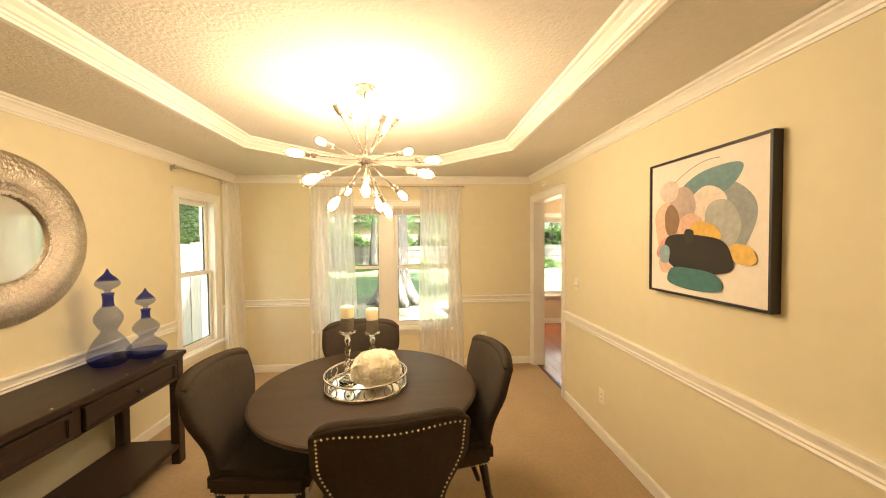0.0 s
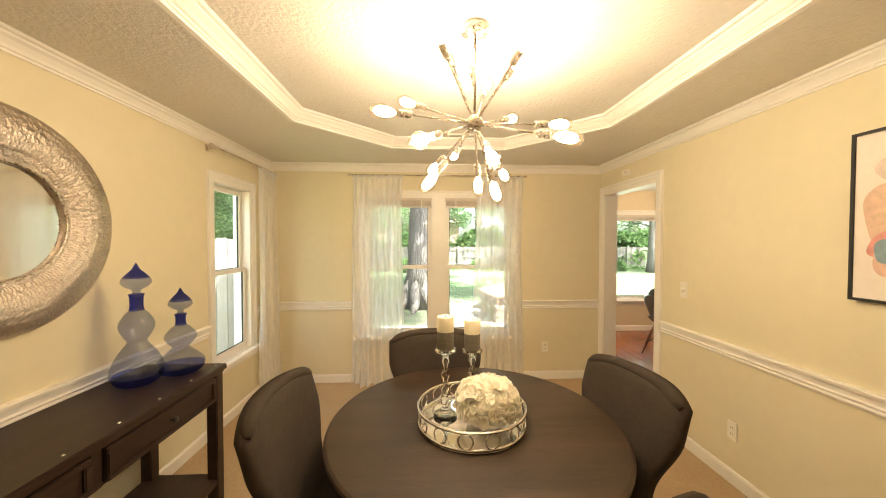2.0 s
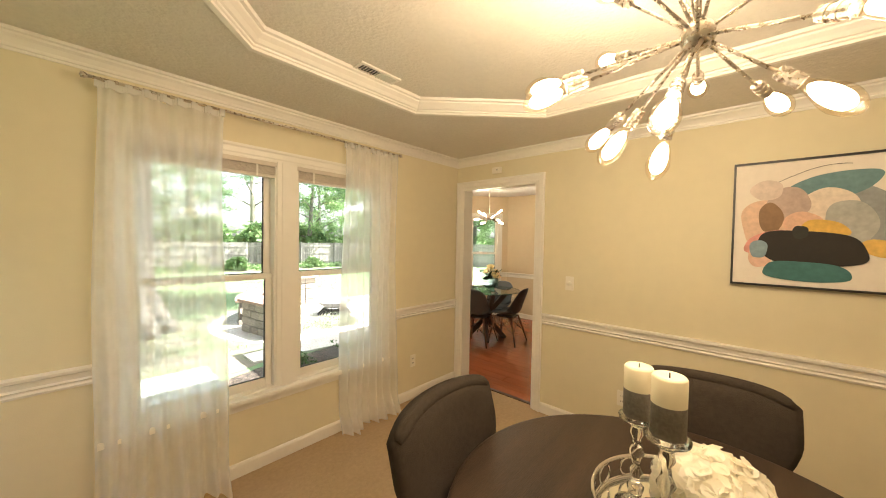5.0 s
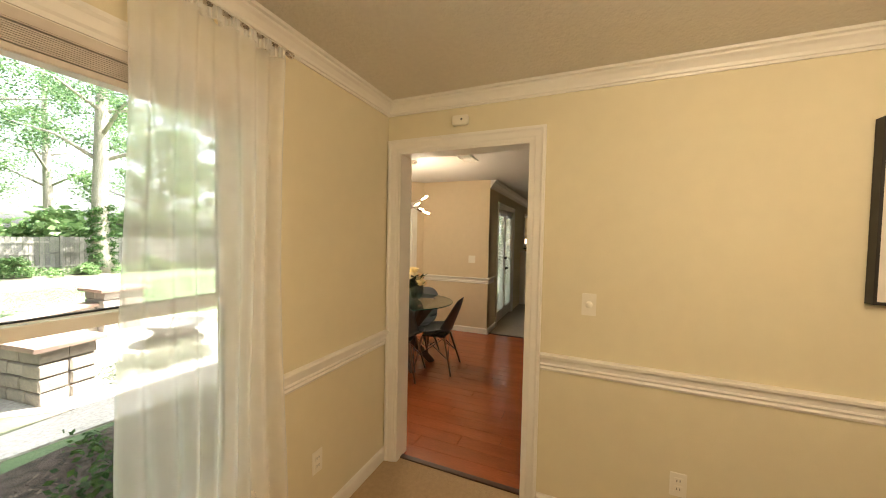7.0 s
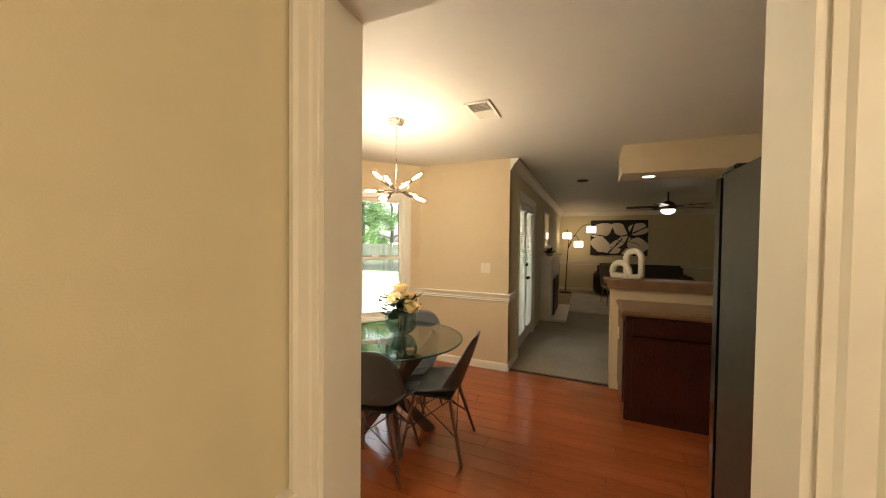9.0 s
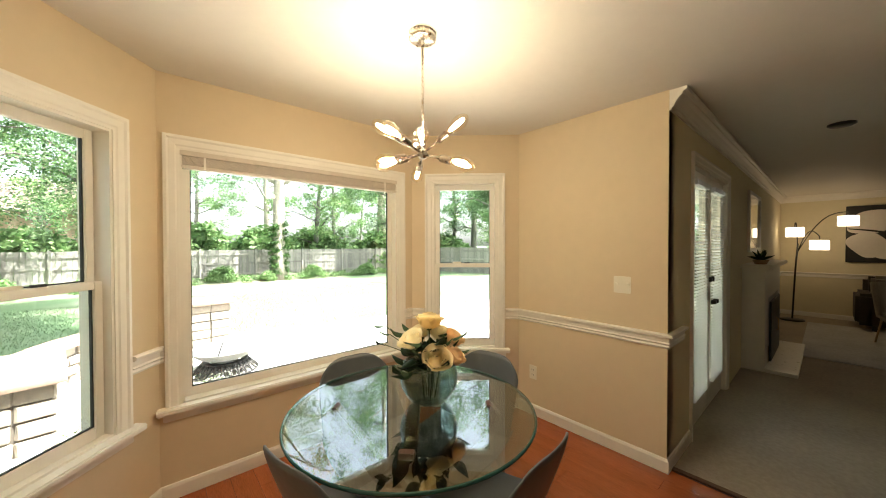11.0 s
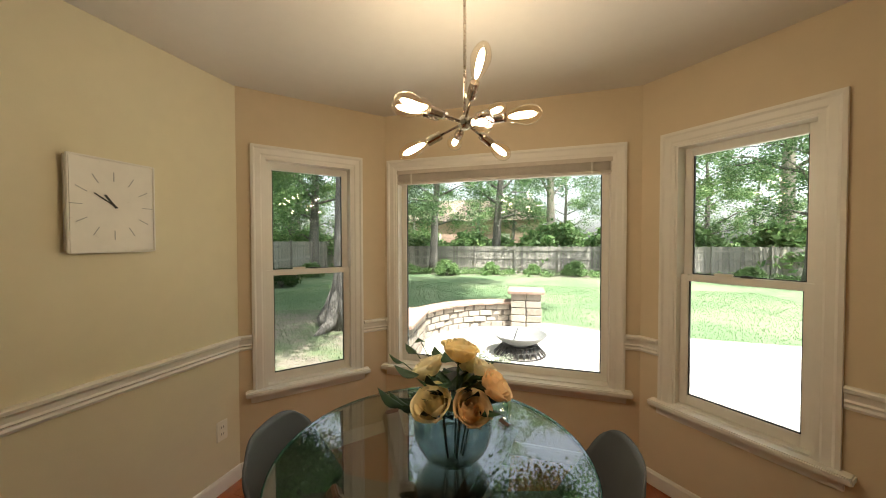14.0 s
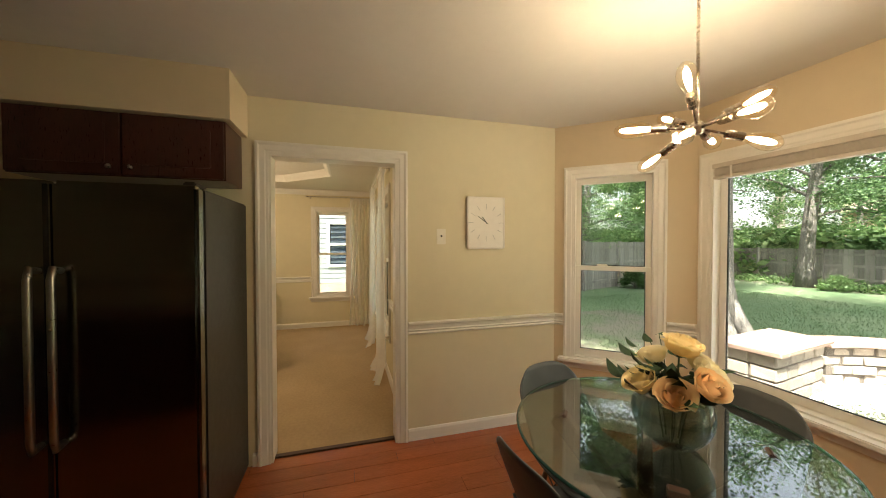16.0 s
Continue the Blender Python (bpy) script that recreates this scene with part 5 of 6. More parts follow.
lf += [(2.7, 0.17, 0.13, 0.03), (2.9, 0.20, 0.10, 0.03), (2.5, 0.19, 0.16, 0.03), (3.3, 0.14, -0.02, 0.045), (3.5, 0.16, 0.0, 0.05), (2.2, 0.12, 0.10, 0.035)]
for a, r, z, s in lf:
    c = Vector((r * math.cos(a), r * math.sin(a), z))
    d = Vector((math.cos(a) + rnd.uniform(-0.5, 0.5), math.sin(a) + rnd.uniform(-0.5, 0.5), rnd.uniform(-0.3, 0.6))).normalized()
    sd, up = basis(d)

    def f(u, v, c=c, d=d, sd=sd, up=up, s=s):
        q = u * 2 - 1
        w = s * 0.62 * math.sin(math.pi * min(v ** 0.8, 1)) + 0.0004
        return c + d * (v * s * 2) + sd * q * w + up * (abs(q) * w * 0.35 - 0.3 * s * v * v)
    part("leaf", grid_mesh(f, 4, 6)[0], ROSELEAF, fl)
    if r > 0.13:
        part("twig", tube(bmesh.new(), [(0, 0, -0.05), c * 0.6, c], 0.0018, 5), STEM, fl)

HUB2 = (1.672, 0.735, 1.856)
c2 = thing("sputnik_pendant", pose(0, 0, 0), "lit nickel sputnik pendant with filament bulbs above the glass table", "chandelier")
part("canopy", lathe(bmesh.new(), [(0, H), (0.062, H), (0.062, H - 0.024), (0.056, H - 0.030), (0, H - 0.030)], 32, pose(HUB2[0], HUB2[1], 0)), NICKEL, c2)
part("stem", tube(bmesh.new(), [(HUB2[0], HUB2[1], H - 0.02), HUB2], 0.0055, 10), NICKEL, c2)
part("hub", lathe(bmesh.new(), smooth_profile([(0, -0.024), (0.016, -0.020), (0.024, 0.0), (0.016, 0.020), (0, 0.024)], 3), 20, Matrix.Translation(HUB2)), NICKEL, c2)
for d in ((-0.94, -0.21, 0.26), (-0.63, -0.77, 0.09), (-0.80, 0.30, 0.45), (0.39, -0.72, 0.57), (0.41, 0.79, 0.45), (0.97, -0.23, -0.06), (0.44, -0.84, -0.32), (-0.88, 0.0, -0.35), (-0.41, 0.91, -0.02), (0.47, 0.84, -0.28)):
    bulb_arm(c2, HUB2, d, 0.165, GLOW2, DARK_NICKEL, 0.95, fat=0.85)

# square wall clock
ck = thing("wall_clock", on_wall((KX, 0), (KX, -1), -0.597, 1.612), "square white wall clock with thin grey marks", "clock")
part("case", boxes((-0.155, 0.155, -0.20, 0.20, 0.001, 0.030), bevel=0.012), CERAMIC, ck)
part("rim", boxes((-0.155, -0.147, -0.196, 0.196, 0.029, 0.036), (0.147, 0.155, -0.196, 0.196, 0.029, 0.036), (-0.147, 0.147, 0.190, 0.198, 0.029, 0.036), (-0.147, 0.147, -0.198, -0.190, 0.029, 0.036), bevel=0.002), CERAMIC, ck)
GREY = mat("pale_grey_print", (0.42, 0.41, 0.38), 0.6, var=0.05)
for k in range(12):
    a = 30 * k
    part("hour_mark", boxes((-0.0016, 0.0016, 0.105, 0.145, 0.030, 0.0312), m=pose(0, 0, 0, 0, 0, -a)), GREY, ck)
part("hour_hand", boxes((-0.004, 0.004, -0.01, 0.055, 0.0315, 0.0330), m=pose(0, 0, 0, 0, 0, 36)), BLACK, ck)
part("minute_hand", boxes((-0.0025, 0.0025, -0.012, 0.085, 0.0335, 0.0345), m=pose(0, 0, 0, 0, 0, 55)), BLACK, ck)

# ---- kitchen ----
fg = thing("refrigerator", pose(0.14, -1.05, 0), "dark stainless side-by-side refrigerator with tall bar handles", "refrigerator")
part("body", boxes((0.005, 0.66, -0.91, 0.0, 0.02, 1.70), bevel=0.008), FRIDGE_SIDE, fg)
for nm, y0, y1, hy_ in (("door", -0.91, -0.505, -0.535), ("door", -0.497, 0.0, -0.465)):
    d = part(nm, boxes((0.665, 0.735, y0, y1, 0.09, 1.705), bevel=0.014), STAINLESS, fg, "dark stainless door")
    bm = tube(bmesh.new(), [(0.735, hy_, 1.35), (0.775, hy_, 1.36), (0.785, hy_, 1.32), (0.785, hy_, 0.70), (0.775, hy_, 0.66), (0.735, hy_, 0.67)], 0.013, 10)
    part("handle", bm, STEEL_BAR, d, "steel bar handle")
part("toe_grille", boxes((0.60, 0.70, -0.90, -0.01, 0.001, 0.085), bevel=0.004), BLACK, fg)
part("hinge_cover", boxes((0.60, 0.72, -0.06, -0.012, 1.701, 1.722), bevel=0.006), BLACK, fg)
uc = thing("upper_cabinet", pose(KX, -1.075, 1.80), "dark cherry wall cabinet above the refrigerator", "cabinet")
part("body", boxes((0.001, 0.30, -0.93, 0.0, 0.0, 0.327), bevel=0.002), CHERRYCAB, uc)
for y0, y1 in ((-0.925, -0.47), (-0.46, -0.005)):
    d = part("door", boxes((0.301, 0.318, y0, y1, 0.005, 0.322), bevel=0.003), CHERRYCAB, uc)
    part("raised_panel", boxes((0.318, 0.324, y0 + 0.06, y1 - 0.06, 0.06, 0.265), bevel=0.005), CHERRYCAB, d)
    part("knob", lathe(bmesh.new(), [(0.005, 0), (0.005, 0.012), (0.013, 0.018), (0, 0.026)], 12, pose(0.318, (y1 - 0.04 if y0 < -0.5 else y0 + 0.04), 0.045, 0, 90, 0)), NICKEL, d, "nickel knob")
struct("soffit", boxes((KX + 0.001, 0.475, -5.0, -1.04, 2.13, H + 0.001)), NOOK, "cream boxed soffit above the kitchen cabinets", "soffit")

# peninsula
struct("peninsula_wall", boxes((3.17, 3.30, -3.6, -0.86, 0.0, 1.07)), NOOK, "tan half wall between kitchen and family room", "wall")
bm = bmesh.new()
sweep(bm, [(3.17, -0.935), (3.17, -0.86), (3.30, -0.86), (3.30, -3.6)][::-1], BASE)
struct("baseboard_peninsula", bm, TRIM, "white baseboard round the half wall", "baseboard")
lg = thing("bar_ledge", pose(3.235, -2.2, 1.07), "brown laminate bar ledge on the half wall", "ledge")
part("slab", boxes((-0.15, 0.17, -1.40, 1.40, 0.0, 0.038), bevel=0.008), COUNTER, lg)
part("edge_band", boxes((-0.125, 0.12, -1.375, 1.375, -0.05, -0.0005), bevel=0.004), COUNTER, lg)
bc = thing("base_cabinet", pose(2.55, -0.94, 0), "dark cherry base cabinet of the kitchen peninsula", "cabinet")
part("body", boxes((0.0, 0.62, -2.6, 0.0, 0.001, 0.87), bevel=0.003), CHERRYCAB, bc)
part("end_panel", boxes((0.05, 0.57, 0.0005, 0.012, 0.12, 0.82), bevel=0.004), CHERRYCAB, bc)
for k in range(4):
    y0 = -0.05 - k * 0.64
    d = part("door", boxes((-0.018, -0.0005, y0 - 0.60, y0, 0.12, 0.70), bevel=0.004), CHERRYCAB, bc)
    part("drawer", boxes((-0.018, -0.0005, y0 - 0.60, y0, 0.72, 0.86), bevel=0.004), CHERRYCAB, bc)
cw = thing("worktop", pose(2.55, -0.94, 0.87), "brown speckled laminate worktop of the peninsula", "worktop")
part("slab", boxes((-0.03, 0.618, -2.6, 0.03, 0.0005, 0.040), bevel=0.010), COUNTER, cw)
ol = outlet("wall_outlet", Matrix(((-1, 0, 0, 2.98), (0, 0, 1, -0.9275), (0, 1, 0, 0.62), (0, 0, 0, 1))), "cream wall outlet on the cabinet end")
bm = boxes((3.05, 3.52, -3.6, -0.93, 2.13, H + 0.001))
struct("peninsula_soffit", bm, NOOK, "cream boxed soffit above the peninsula", "soffit")
rl = thing("recessed_light", pose(3.28, -1.18, 2.13), "round recessed downlight in the peninsula soffit", "downlight")
part("trim_ring", ring_tube(bmesh.new(), 0.055, -0.002, 0.006, 36, 8), TRIM, rl)
part("lens", lathe(bmesh.new(), [(0, -0.003), (0.050, -0.003)], 28), SPOT_GLOW, rl, "lit lens")


def arch_ornament(x, y, w, h, turn):
    t = thing("arch_ornament", pose(x, y, 1.1085, 0, 0, turn), "white ceramic open arch ornament on the bar ledge", "ornament", "arch ornaments")
    r = 0.030
    pts = [(-w / 2 + r, 0, r)] + [(-(w / 2 - r) * math.cos(math.pi * k / 16), 0, h - w / 2 + (w / 2 - r) * math.sin(math.pi * k / 16)) for k in range(17)] + [(w / 2 - r, 0, r), (-w / 2 + r, 0, r)]
    part("loop", tube(bmesh.new(), pts, r, 14), CERAMIC, t)


arch_ornament(3.19, -1.06, 0.20, 0.31, 60)
arch_ornament(3.25, -0.95, 0.24, 0.19, 50)

# ---- family room ----
# glazed doors with lowered blinds
for k, (x0, x1) in enumerate(((FD[0] + 0.02, (FD[0] + FD[1]) / 2 - 0.004), ((FD[0] + FD[1]) / 2 + 0.004, FD[1] - 0.02))):
    dr = tagged(new("door_" + str(k + 1)), "white glazed patio door with a lowered slatted blind", "door", "", "structure")
    part("stiles", boxes((x0, x0 + 0.10, 0.20, 0.245, 0.01, 2.02), (x1 - 0.10, x1, 0.20, 0.245, 0.01, 2.02), (x0 + 0.10, x1 - 0.10, 0.20, 0.245, 0.01, 0.24), (x0 + 0.10, x1 - 0.10, 0.20, 0.245, 1.90, 2.02), bevel=0.003), TRIM, dr)
    part("pane", boxes((x0 + 0.10, x1 - 0.10, 0.221, 0.225, 0.24, 1.90)), PANE, dr, shadow=False)
    bl = part("blind_headrail", boxes((x0 + 0.07, x1 - 0.07, 0.165, 0.197, 1.90, 1.94), bevel=0.003), BLIND_W, dr)
    sl = mesh_of("slat", boxes((x0 + 0.075, x1 - 0.075, -0.012, 0.012, -0.0008, 0.0008), m=pose(0, 0, 0, 24, 0, 0)), BLIND_W)
    for q in range(66):
        part("slat", sl, BLIND_W, bl, m=pose(0, 0.182, 1.885 - q * 0.0255))
    part("handle", lathe(bmesh.new(), [(0, 0.035), (0.018, 0.034), (0.020, 0.0), (0.010, -0.002)], 14, pose((x1 - 0.04) if k == 0 else (x0 + 0.04), 0.165, 0.95, 90, 0, 0)), BLACK, dr, "black door knob")
    part("deadbolt", lathe(bmesh.new(), [(0, 0.02), (0.022, 0.018), (0.024, 0.0)], 14, pose((x1 - 0.04) if k == 0 else (x0 + 0.04), 0.18, 1.14, 90, 0, 0)), BLACK, dr, "black deadbolt")
bm = casing(bmesh.new(), wall_frame((XE, 0.17), (0, 0.17)), XE - FD[1], XE - FD[0], 0.0, 2.04)
box(bm, FD[0], FD[0] + 0.018, 0.166, 0.32, 0.001, 2.04)
box(bm, FD[1] - 0.018, FD[1], 0.166, 0.32, 0.001, 2.04)
box(bm, FD[0], FD[1], 0.166, 0.32, 2.022, 2.04)
struct("patio_door_trim", bm, TRIM, "white casing round the patio doors", "trim")

fp = thing("fireplace", pose(6.75, 0.17, 0), "white painted fireplace with a mantel shelf and dark firebox", "fireplace")
part("surround", boxes((-0.85, -0.55, -0.20, 0, 0.005, 1.16), (0.55, 0.85, -0.20, 0, 0.005, 1.16), (-0.55, 0.55, -0.20, 0, 0.80, 1.16), bevel=0.004), TRIM, fp)
part("mantel_shelf", boxes((-0.95, 0.95, -0.27, 0, 1.16, 1.21), bevel=0.008), TRIM, fp)
part("firebox", boxes((-0.55, 0.55, -0.06, -0.001, 0.005, 0.80)), BLACK, fp, "black firebox")
part("fire_screen", boxes((-0.50, 0.50, -0.225, -0.205, 0.05, 0.76), bevel=0.003), BLACK, fp, "black metal fire doors")
part("hearth", boxes((-0.85, 0.85, -0.46, -0.201, 0.005, 0.045), bevel=0.004), MARBLE, fp, "white marble hearth")
part("door_pull", tube(bmesh.new(), [(-0.04, -0.226, 0.35), (-0.04, -0.25, 0.36), (-0.04, -0.25, 0.50), (-0.04, -0.226, 0.51)], 0.006, 8), BRASS, fp, "brass pull")
ms = thing("mantel_mirror", on_wall((XE, 0.17), (0, 0.17), XE - 6.75, 1.72), "white framed picture above the mantel", "picture")
part("frame", boxes((-0.5, 0.5, -0.38, -0.33, 0.001, 0.03), (-0.5, 0.5, 0.33, 0.38, 0.001, 0.03), (-0.5, -0.45, -0.33, 0.33, 0.001, 0.03), (0.45, 0.5, -0.33, 0.33, 0.001, 0.03), bevel=0.004), TRIM, ms)
part("glass", boxes((-0.45, 0.45, -0.33, 0.33, 0.001, 0.012)), MIRROR, ms)
pl = thing("mantel_plant", pose(6.0, 0.02, 1.2105), "small dark succulent in a bowl on the mantel", "plant")
part("pot", lathe(bmesh.new(), [(0, 0), (0.05, 0), (0.075, 0.05), (0.07, 0.052), (0, 0.045)], 18), BRASS, pl)
rnd = random.Random(4)
for k in range(22):
    a, e = rnd.uniform(0, 6.28), rnd.uniform(0.2, 1.4)
    d = Vector((math.cos(a) * math.cos(e), math.sin(a) * math.cos(e), math.sin(e)))
    part("leaf", tube(bmesh.new(), [(0, 0, 0.045), d * 0.06 + Vector((0, 0, 0.05)), d * 0.13 + Vector((0, 0, 0.045))], [0.006, 0.014, 0.001], 5), ROSELEAF, pl)

al = thing("arc_floor_lamp", pose(9.85, -0.05, 0), "bronze three-arm arc floor lamp with lit drum shades", "floor lamp")
part("base", lathe(bmesh.new(), [(0, 0.005), (0.17, 0.005), (0.17, 0.025), (0.15, 0.035), (0, 0.038)], 36), BLACK, al)
part("pole", tube(bmesh.new(), [(0, 0, 0.03), (0.02, -0.03, 0.9), (0.03, -0.06, 1.45)], 0.014, 10), BLACK, al)
for y, z, yy in ((0.0, 1.66, -0.02), (-0.62, 1.84, -0.66), (-0.30, 1.42, -0.33)):
    pts = [Vector((0.03, -0.06, 1.30)).lerp(Vector((0.03, yy, z + 0.16)), q / 8) + Vector((0, 0, 0.22 * math.sin(math.pi * q / 8))) for q in range(9)]
    arm = part("arm", tube(bmesh.new(), pts + [Vector((0.03, yy, z + 0.10))], 0.008, 8), BLACK, al)
    sh = part("shade", lathe(bmesh.new(), [(0.125, -0.09), (0.125, 0.09)], 32, Matrix.Translation((0.03, yy, z))), SHADE_GLOW, arm, "lit cream drum shade")

ap = thing("abstract_canvas", on_wall((XE, -5), (XE, 0.17), 3.55, 1.62), "large black and cream abstract canvas above the sofa", "painting")
cv = part("canvas", boxes((-0.75, 0.75, -0.52, 0.52, 0.001, 0.035), bevel=0.003), BLACK, ap)
for i, (x, y, rx, ry, tn) in enumerate(((-0.45, 0.22, 0.24, 0.16, 20), (-0.48, -0.2, 0.2, 0.18, -30), (0.02, 0.25, 0.18, 0.12, -40), (0.05, -0.12, 0.22, 0.1, 35), (0.5, 0.25, 0.2, 0.14, 10), (0.5, -0.22, 0.18, 0.2, 60), (-0.15, -0.38, 0.2, 0.07, 0), (0.25, -0.4, 0.12, 0.07, 20))):
    rx, ry = rx * 1.28, ry * 1.25
    bm = bmesh.new()
    vs = [bm.verts.new((x + rx * math.cos(a) * math.cos(radians(tn)) - ry * math.sin(a) * math.sin(radians(tn)) + 0.03 * math.sin(3 * a + i), y + rx * math.cos(a) * math.sin(radians(tn)) + ry * math.sin(a) * math.cos(radians(tn)), 0.0362 + 0.0003 * i)) for a in (6.2832 * k / 40 for k in range(40))]
    bm.faces.new(vs)
    part("paint_patch", bm, CANVAS, cv, "cream paint patch")
for x0, y0, x1, y1, sag, w in ((-0.72, 0.10, 0.30, -0.22, 0.05, 0.035), (0.02, -0.50, 0.42, 0.50, 0.06, 0.045), (0.10, 0.05, 0.73, 0.32, -0.05, 0.03), (-0.30, -0.50, 0.10, -0.02, 0.04, 0.03), (0.25, -0.10, 0.73, -0.42, 0.05, 0.035)):
    bm = bmesh.new()
    ring = []
    for k in range(13):
        q = k / 12
        px_, py_ = x0 + (x1 - x0) * q + sag * math.sin(q * 3.1416), y0 + (y1 - y0) * q + sag * math.sin(q * 3.1416)
        ww = w * (0.6 + 0.5 * math.sin(q * 7 + x0 * 9) ** 2)
        ring.append((bm.verts.new((px_ - ww * 0.5, py_ + ww * 0.5, 0.0395)), bm.verts.new((px_ + ww * 0.5, py_ - ww * 0.5, 0.0395))))
    for (a, b), (c, d) in zip(ring, ring[1:]):
        bm.faces.new((a, b, d, c))
    part("brush_stroke", bm, BLACK, cv, "broad black brush stroke")

sf = thing("sofa", pose(9.98, -1.95, 0), "dark brown upholstered sofa against the far wall", "sofa")
part("base", boxes((-0.45, 0.50, -1.05, 1.05, 0.10, 0.40), bevel=0.03), SOFA, sf)
part("backrest", boxes((0.25, 0.55, -1.05, 1.05, 0.40, 0.86), bevel=0.06), SOFA, sf)
for s in (-1, 1):
    part("armrest", boxes((-0.45, 0.45, s * 1.05 - 0.11, s * 1.05 + 0.11, 0.10, 0.62), bevel=0.05), SOFA, sf)
    part("seat_cushion", boxes((-0.45, 0.25, s * 0.47 - 0.46, s * 0.47 + 0.46, 0.40, 0.53), bevel=0.04), SOFA, sf)
    for q in (-0.38, 0.40):
        part("leg", boxes((q - 0.03, q + 0.03, s * 0.95 - 0.03, s * 0.95 + 0.03, 0.005, 0.10)), BLACK, sf)
for y, c_ in ((0.78, CHAIR_CLOTH), (0.40, FABRIC)):
    cu = thing("throw_pillow", pose(10.07, -1.95 + y, 0.72, 0, -20, 0), "patterned square throw pillow on the sofa", "pillow", "sofa pillows")
    part("cover", boxes((-0.06, 0.06, -0.2, 0.2, -0.19, 0.19), bevel=0.05), c_, cu)

ac = thing("accent_chair", pose(8.35, -1.28, 0, 0, 0, 100), "beige striped accent chair on thin metal legs", "armchair")
part("seat", boxes((-0.30, 0.30, -0.28, 0.32, 0.36, 0.47), bevel=0.04), CHAIR_CLOTH, ac)
bk, _ = grid_mesh(lambda u, v: Vector(((u - 0.5) * (0.62 + 0.05 * v), -0.30 - 0.16 * v + 0.10 * (2 * u - 1) ** 2, 0.42 + 0.46 * v)), 12, 8)
ob = part("backrest", bk, CHAIR_CLOTH, ac)
md = ob.modifiers.new("thickness", "SOLIDIFY")
md.thickness = 0.05
for sx in (-1, 1):
    for y0, y1 in ((-0.34, -0.22), (0.34, 0.26)):
        part("leg", tube(bmesh.new(), [(sx * 0.28, y0, 0.005), (sx * 0.25, y1, 0.37)], 0.011, 8), BRASS, ac)

cf = thing("ceiling_fan", pose(6.6, -1.95, 0), "dark bronze ceiling fan at rest with a lit globe", "ceiling fan")
part("downrod", tube(bmesh.new(), [(0, 0, H), (0, 0, H - 0.20)], 0.014, 10), BLACK, cf)
part("motor", lathe(bmesh.new(), smooth_profile([(0.02, H - 0.16), (0.06, H - 0.18), (0.12, H - 0.24), (0.13, H - 0.29), (0.10, H - 0.32), (0.0, H - 0.33)], 3), 28), BLACK, cf)
part("light_globe", lathe(bmesh.new(), smooth_profile([(0.11, H - 0.325), (0.105, H - 0.36), (0.06, H - 0.395), (0, H - 0.405)], 4), 28), FAN_GLOW, cf, "lit frosted globe")
for k in range(5):
    part("blade", boxes((0.14, 0.66, -0.065, 0.065, -0.004, 0.004), bevel=0.003, m=pose(0, 0, H - 0.265, 0, 0, 12 + 72 * k) @ pose(0, 0, 0, 10, 0, 0)), DARKWOOD, cf)
rg = thing("area_rug", pose(8.6, -1.4, 0.0045), "pale grey area rug under the seating", "rug")
part("rug_body", boxes((-1.6, 1.2, -1.3, 1.15, 0.0, 0.012), bevel=0.004), mat("pale_rug", (0.55, 0.55, 0.55), 0.95, var=0.2, scale=9, bump=0.5, bscale=200), rg)
sd_ = thing("smoke_detector", pose(4.9, -0.55, H + 0.002), "small round ceiling light, unlit", "ceiling fixture")
part("body", lathe(bmesh.new(), [(0.08, 0), (0.08, -0.012), (0.06, -0.022), (0, -0.024)], 28), BLACK, sd_)

# ---- garden ----
ground = struct("ground", boxes((-250, 250, -250, 250, GROUND - 0.5, GROUND)), GRASS, "green lawn reaching to the woods", "lawn")


def flat(name, pts, z, material, label):
    bm = bmesh.new()
    top = bm.faces.new([bm.verts.new((x, y, z)) for x, y in pts])
    ext = bmesh.ops.extrude_face_region(bm, geom=[top])
    for v in ext["geom"]:
        if isinstance(v, bmesh.types.BMVert):
            v.co.z = GROUND - 0.05
    return struct(name, bm, material, label, "ground")


def wobble(cx, cy, rx, ry, seed, n=40):
    rnd_ = random.Random(seed)
    p1, p2 = rnd_.uniform(0, 6), rnd_.uniform(0, 6)
    return [(cx + rx * math.cos(a) * (1 + 0.1 * math.sin(3 * a + p1) + 0.05 * math.sin(7 * a + p2)), cy + ry * math.sin(a) * (1 + 0.1 * math.sin(3 * a + p1) + 0.05 * math.sin(7 * a + p2))) for a in (6.2832 * k / n for k in range(n))]


PCX, PCY = 1.53, 5.15
flat("bare_ground", wobble(-2.2, 5.0, 3.1, 2.4, 3), GROUND + 0.004, DIRT, "worn bare ground with thin grass under the oak")
flat("fence_bed", wobble(0, 18.3, 14.0, 1.2, 5, 80), GROUND + 0.004, DIRT, "leaf-strewn bed along the back fence")
flat("mulch_bed", [(-3.6, 0.15), (1.0, 0.15), (1.0, 2.4), (0.2, 2.9), (-1.0, 2.75), (-2.4, 2.3), (-3.6, 2.0)], GROUND + 0.008, MULCH, "dark mulch bed along the house wall")
flat("patio", [(PCX + 2.55 * math.cos(a), PCY + 2.2 * math.sin(a)) for a in (6.2832 * k / 64 for k in range(64))], GROUND + 0.012, PATIO, "pale concrete round patio in full sun")
flat("patio_slab", [(0.9, 2.05), (14.0, 2.05), (14.0, 6.7), (1.6, 6.9), (1.2, 4.0)], GROUND + 0.016, PATIO, "pale concrete patio along the house in full sun")
